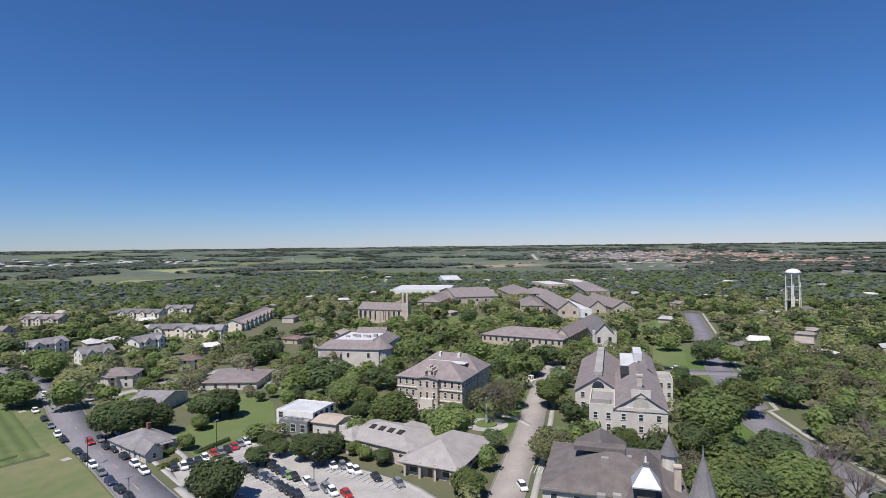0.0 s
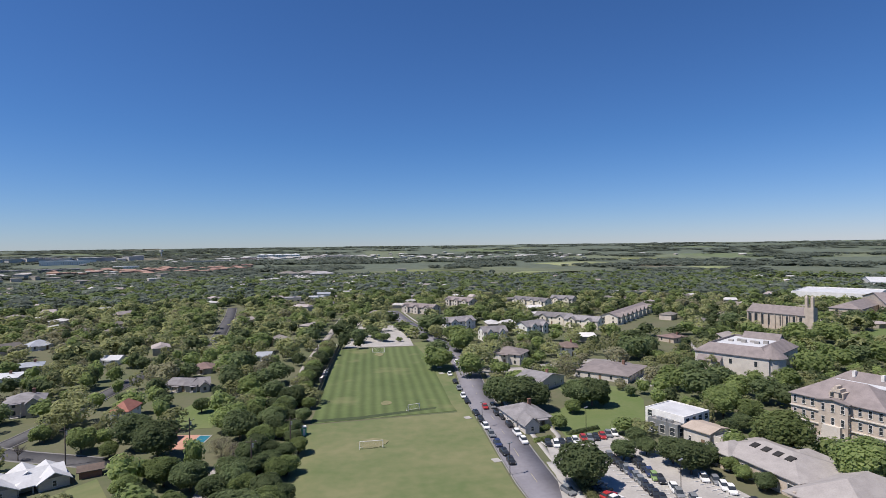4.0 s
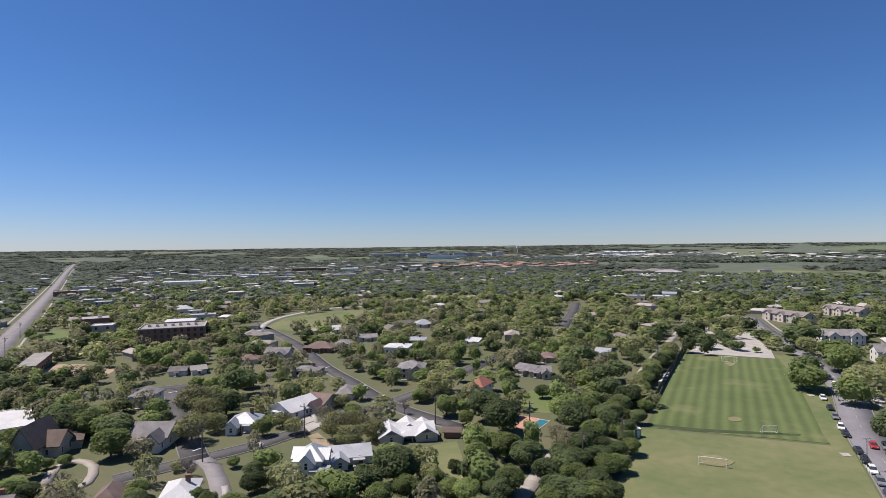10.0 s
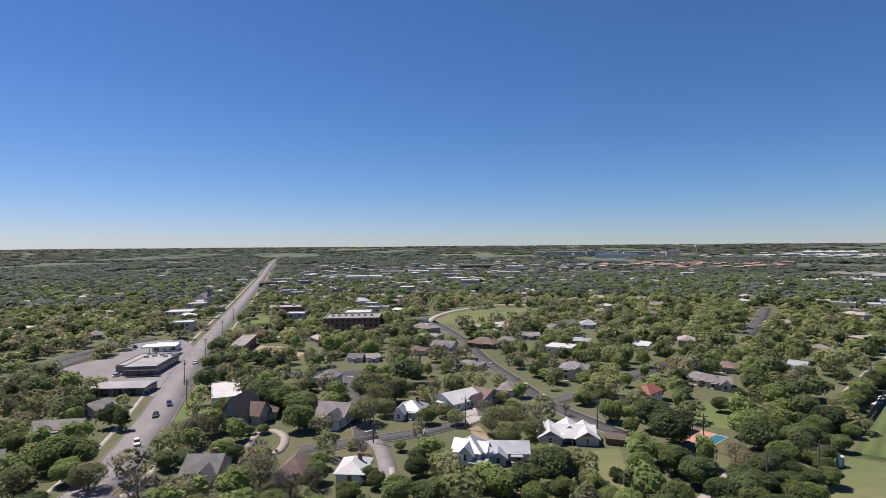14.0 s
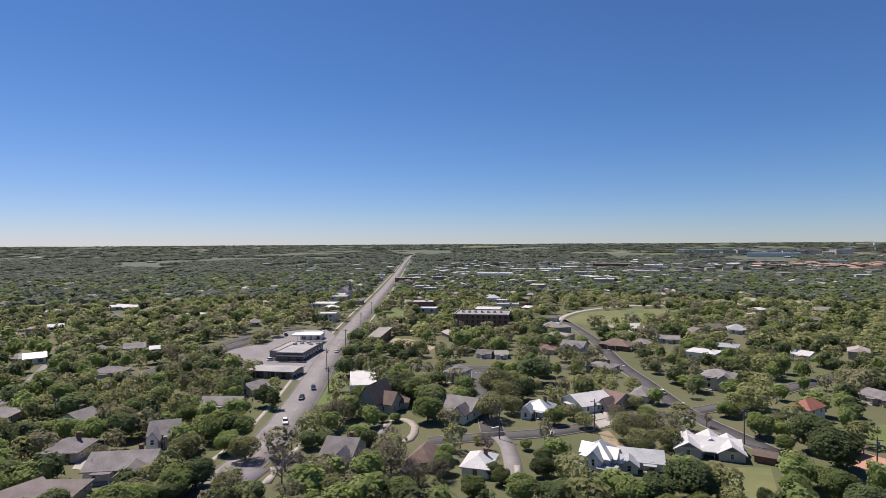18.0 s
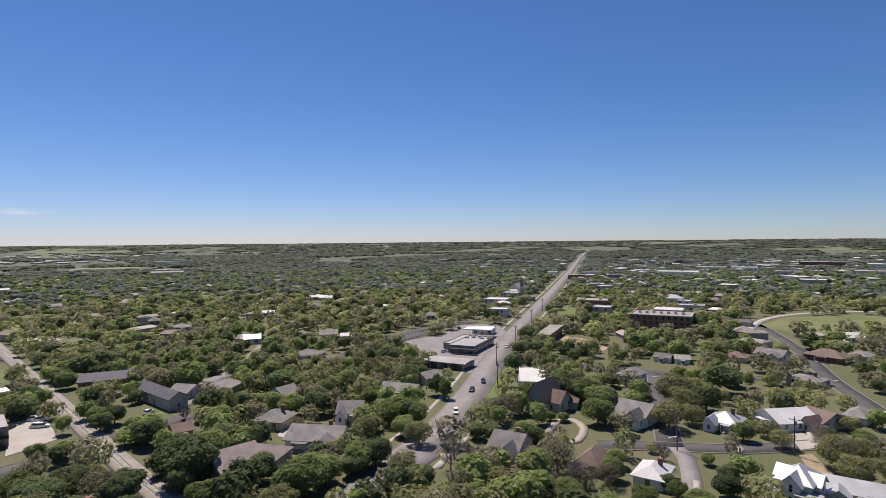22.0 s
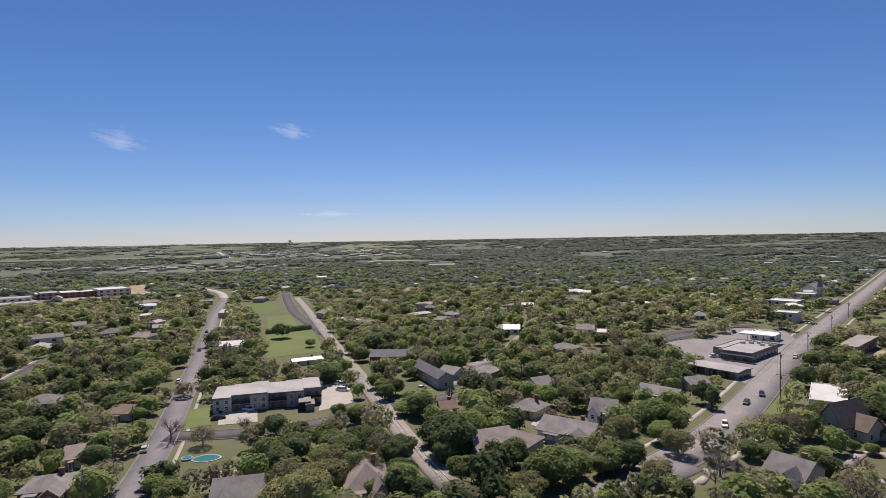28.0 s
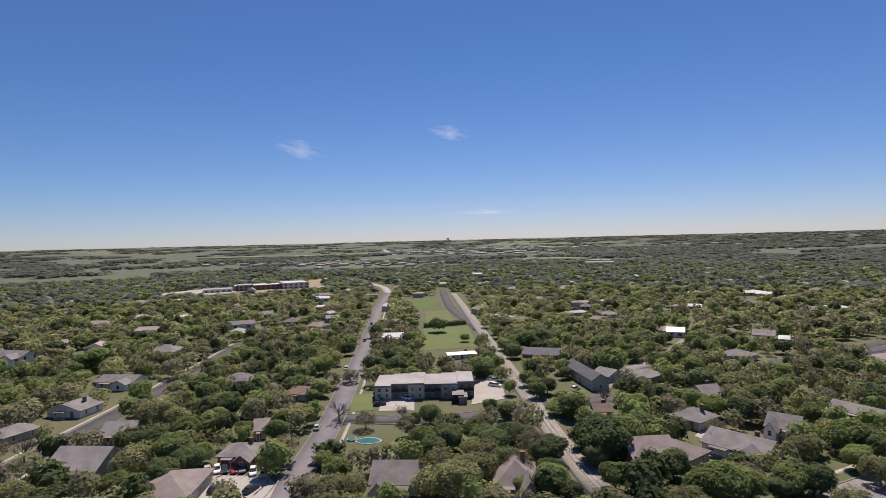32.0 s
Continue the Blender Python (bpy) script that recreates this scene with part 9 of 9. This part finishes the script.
frng = np.random.default_rng(31)
hx, hy = scatter(frng, 330, 1050, 42)
k = point_free(hx, hy, 5.0) & (frng.random(len(hx)) < 0.62)
roofs = list(zip(hx[k].tolist(), hy[k].tolist()))
far_houses("distant_houses", "grey-roofed houses half hidden in the trees", roofs[::2], 1, "far_wall", "far_roof")
far_houses("distant_houses", "pale-roofed houses half hidden in the trees", roofs[1::4], 2, "far_wall", "far_pale")
far_houses("distant_houses", "brown-roofed houses half hidden in the trees", roofs[3::4], 3, "far_wall", "far_roof")
for x, y in roofs:
    CLEAR.append((x, y, 6.5))
# the suburb on the plain, the town centre, the brick quarter, the mill estate
def estate(t0, count, seed, spread, turn, label, wall, roof, **more):
    s = cluster(seed, *t0, count, *spread, turn)
    ok = point_free(np.array([q[0] for q in s]), np.array([q[1] for q in s]), 6.0)
    s = [q for q, free in zip(s, ok) if free]
    far_houses("distant_estate", label, s, seed, wall, roof, **more)
    for x, y in s[::2]:
        CLEAR.append((x, y, 12.0))


estate((2046.3, 906.2), 420, 41, (340, 170), 40, "tightly packed far suburb with brown roofs", "far_wall", "far_roof", size=(14, 24))
estate((2030.2, 505.4), 380, 42, (340, 160), 40, "tightly packed far suburb with reddish roofs", "far_wall", "far_red", size=(14, 24))
estate((-825.8, 805.3), 70, 43, (240, 170), 20, "pale blocks of the town centre", "far_wall", "far_pale", size=(10, 22), tall=(5, 10), pitch=0.8)
estate((-766.4, 1056.2), 70, 44, (260, 190), 20, "brown and white blocks of the town centre", "far_wall", "far_roof", size=(10, 24), tall=(5, 11), pitch=0.8)
estate((-401.2, 1451.5), 70, 45, (120, 90), 20, "red-brown apartment blocks far off", "far_red", "far_red", size=(14, 24), tall=(7, 10), pitch=2.0)
estate((-1015.5, 2265.8), 40, 46, (150, 30), 20, "pale long blocks beyond the town", "far_pale", "far_pale", size=(30, 70), tall=(8, 18), pitch=0.3)
estate((-171.3, 2330.8), 120, 47, (320, 120), 10, "scattered pale roofs north of the town", "far_wall", "far_pale", size=(16, 36))
estate((-783.2, 1191.8), 60, 48, (200, 140), 10, "grey town blocks west of the park", "far_wall", "far_pale", size=(10, 22), tall=(5, 9), pitch=1.0)
estate((-65.9, 1003.0), 60, 49, (130, 70), 0, "warehouses and pale roofs beyond the field", "far_wall", "far_pale", size=(16, 34), pitch=0.6)
estate((509.6, 2043.3), 80, 50, (420, 120), 0, "scattered farm and estate roofs", "far_wall", "far_pale", size=(14, 30))
estate((-2386.6, -611.7), 140, 51, (420, 160), 100, "pale sheds and roofs south of the town", "far_wall", "far_pale", size=(18, 46), pitch=0.6)
estate((-1251.2, -777.1), 110, 52, (240, 90), 100, "brown-roofed estate near the stadium", "far_wall", "far_roof", size=(14, 24))
estate((-2027.3, -699.0), 90, 53, (280, 110), 90, "pale works and sheds beyond the woods", "far_wall", "far_pale", size=(18, 40), pitch=0.6)
estate((-606.7, 593.7), 70, 54, (130, 70), 60, "small pale shops near the avenue", "far_wall", "far_pale", size=(10, 22), pitch=0.6)
estate((-720.1, 439.8), 40, 55, (60, 160), 60, "mixed shops along the avenue", "far_wall", "far_roof", size=(10, 20), pitch=0.8)


def plain(name, label, pts, wide, material):
    """A far field draped on the land along a line."""
    line = smooth_line(pts, 60.0)
    tagged(new(name, quick(name, *strip(line, -wide / 2, wide / 2, -3.0, 0.8), material)), label, "field", kind="structure")
    for a, b in zip(line[:-1], line[1:]):
        LANES.append((*a, *b, wide / 2))


plain("far_field", "pale green pasture beyond the woods", [(596.1, 1472.4), (789.2, 1550.6)], 180, "pasture")
plain("far_field", "pale dry pasture beyond the woods", [(944.2, 1777.1), (1105.7, 1664.9)], 200, "turf")
plain("far_field", "light green pasture", [(372.0, 1105.2), (471.9, 1037.0)], 90, "pasture")
plain("playing_field", "far green playing fields of the campus", [(622.6, 730.8), (743.0, 681.3)], 90, "pasture")
plain("ploughed_field", "brown ploughed field", [(1172.7, 957.9), (1411.2, 889.8)], 160, "dirt")
plain("far_field", "pale green pasture", [(805.0, 1143.7), (915.2, 1115.2)], 110, "pasture")
plain("far_field", "light green pasture on the slope", [(314.2, 990.2), (532.3, 1043.1)], 110, "pasture")
plain("far_field", "light green pasture on the rise", [(587.5, 1481.8), (746.9, 1464.0)], 220, "pasture")
plain("far_field", "dry grass plain", [(167.6, 1248.0), (269.8, 1279.6)], 110, "turf")
plain("far_field", "light dry pasture", [(746.1, 1052.8), (906.4, 1108.2)], 110, "turf")
plain("far_field", "green pasture south of the woods", [(-1773.2, -1392.5), (-2032.6, -1119.8)], 330, "pasture")
plain("far_field", "pale pasture south of the woods", [(-1630.3, -1670.7), (-1783.7, -1501.6)], 260, "pasture")
plain("far_field", "green meadow by the works", [(-1536.9, -379.2), (-1528.2, -241.7)], 110, "pasture")
plain("far_field", "green meadow by the stadium", [(-901.8, -801.8), (-916.6, -709.3)], 60, "lawn")


def stadium():
    x, y, turn, w = -589.7, -483.2, 136, 92.0
    building("stadium_building", "long new school building of red brick and white panels under construction", "building", x, y, turn,
             [(0, 12, w, 40, 5.6, "flat", 0.7, 2, "brick", "white_roof"), (w * 0.3, 4, w * 0.36, 46, 7.2, "flat", 0.8, 2, "stone_white", "white_roof"),
              (-w * 0.36, 6, w * 0.2, 38, 6.6, "flat", 0.8, 2, "shop_wall", "roof_grey"), (-w * 0.72, 0, w * 0.36, 26, 3.8, "flat", 0.5, 1, "cream", "roof_grey")],
             "brick", "white_roof", "town blocks", (3, 1.8), 6)
    for k in (-0.8, -0.5, -0.25, 0.25, 0.45):
        SIGHT.append((x + math.cos(radians(turn)) * k * w, y + math.sin(radians(turn)) * k * w, 18, 1.5))
    x, y, turn, w, d = -1162.5, -136.9, 94, 67.2, 137.6
    building("works_hall", "long pale works hall beyond the woods", "building", x, y, turn, [(0, 0, w * 0.8, 14, 6, "gx", 2.0, 0, "wall", "flat_roof")], "wall", "metal_roof", "town blocks")


stadium()


# ---- woods and gardens between the streets ----
srng = np.random.default_rng(8)
near_x, near_y = scatter(srng, 75, 330, 9.6)
keep = point_free(near_x, near_y, 1.6) & ~blocks(near_x, near_y, 3.6, 7.5)
near_x, near_y = near_x[keep], near_y[keep]
taken = np.array([(x, y, r) for x, y, r in TREES]) if TREES else np.zeros((0, 3))
near = []
for x, y in zip(near_x, near_y):
    if len(taken) and (np.hypot(taken[:, 0] - x, taken[:, 1] - y) < taken[:, 2] * 0.75 + 2.4).any():
        continue
    near.append((x, y))
thick_x, thick_y = [np.r_[p, q] for p, q in zip(scatter(srng, 75, 330, 7.4, 56.0), scatter(srng, 75, 330, 7.4, -95.0, -62.0))]
k = point_free(thick_x, thick_y, 1.2) & ~blocks(thick_x, thick_y, 3.6, 7.5) & (srng.random(len(thick_x)) < 0.62)
for x, y in zip(thick_x[k], thick_y[k]):
    if (np.hypot(taken[:, 0] - x, taken[:, 1] - y) > taken[:, 2] * 0.6 + 2.0).all():
        near.append((x, y))
near.sort(key=lambda p: math.hypot(*p))
rest = np.array(near or [(0, 400)])


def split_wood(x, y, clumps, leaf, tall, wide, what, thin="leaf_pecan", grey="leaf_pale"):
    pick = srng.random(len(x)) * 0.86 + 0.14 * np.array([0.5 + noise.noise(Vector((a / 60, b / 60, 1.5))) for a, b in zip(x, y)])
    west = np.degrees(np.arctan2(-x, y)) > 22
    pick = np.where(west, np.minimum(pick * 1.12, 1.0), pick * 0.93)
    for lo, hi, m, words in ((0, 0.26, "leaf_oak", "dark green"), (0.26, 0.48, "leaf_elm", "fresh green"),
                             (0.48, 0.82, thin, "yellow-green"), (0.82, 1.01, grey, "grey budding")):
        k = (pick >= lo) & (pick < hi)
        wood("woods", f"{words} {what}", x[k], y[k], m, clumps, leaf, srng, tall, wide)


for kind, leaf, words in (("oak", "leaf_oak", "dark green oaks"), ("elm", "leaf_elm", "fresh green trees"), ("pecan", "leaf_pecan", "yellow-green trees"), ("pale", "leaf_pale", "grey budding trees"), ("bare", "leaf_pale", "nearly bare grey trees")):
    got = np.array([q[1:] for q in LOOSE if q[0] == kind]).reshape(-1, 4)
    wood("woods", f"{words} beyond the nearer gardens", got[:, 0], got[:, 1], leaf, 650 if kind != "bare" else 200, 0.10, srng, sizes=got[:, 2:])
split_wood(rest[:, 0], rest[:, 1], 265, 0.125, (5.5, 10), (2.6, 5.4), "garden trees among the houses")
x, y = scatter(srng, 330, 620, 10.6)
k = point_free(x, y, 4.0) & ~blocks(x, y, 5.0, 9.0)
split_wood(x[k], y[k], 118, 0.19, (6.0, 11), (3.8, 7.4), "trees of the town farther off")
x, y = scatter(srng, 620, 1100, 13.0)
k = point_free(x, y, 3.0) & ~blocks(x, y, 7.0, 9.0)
# the paler kinds here take leaves with haze put into their colour
split_wood(x[k], y[k], 34, 0.4, (6, 10.5), (6, 9), "trees of the outer town, paler kinds haze-tinted", "leaf_far", "leaf_far")


def wooded(x, y):
    """Where the open country beyond the town carries woods: patches, thicker towards the west."""
    out = np.zeros(len(x), bool)
    for i, (px, py) in enumerate(zip(x, y)):
        turn = math.degrees(math.atan2(-px, py))
        need = 0.06 if turn < 8 or turn > 100 else -0.22
        out[i] = noise.noise(Vector((px / 230, py / 230, 7.7))) + 0.4 * noise.noise(Vector((px / 80, py / 80, 2.2))) > need
    return out


x, y = scatter(srng, 1100, 2300, 24)
k = point_free(x, y, 1.0)
x, y = x[k], y[k]
k = wooded(x, y)
# all woods from here outward carry painted haze in the leaf colour
wood("woods", "distant woods in haze-tinted grey-green", x[k], y[k], "leaf_far", 20, 0.5, srng, (6, 9.5), (11, 18))
x, y = scatter(srng, 2300, 4400, 58)
k = wooded(x, y) & point_free(x, y, 1.0)
wood("woods", "woods near the horizon in haze-tinted grey-green", x[k], y[k], "leaf_far", 16, 0.5, srng, (4.5, 6.5), (24, 42))
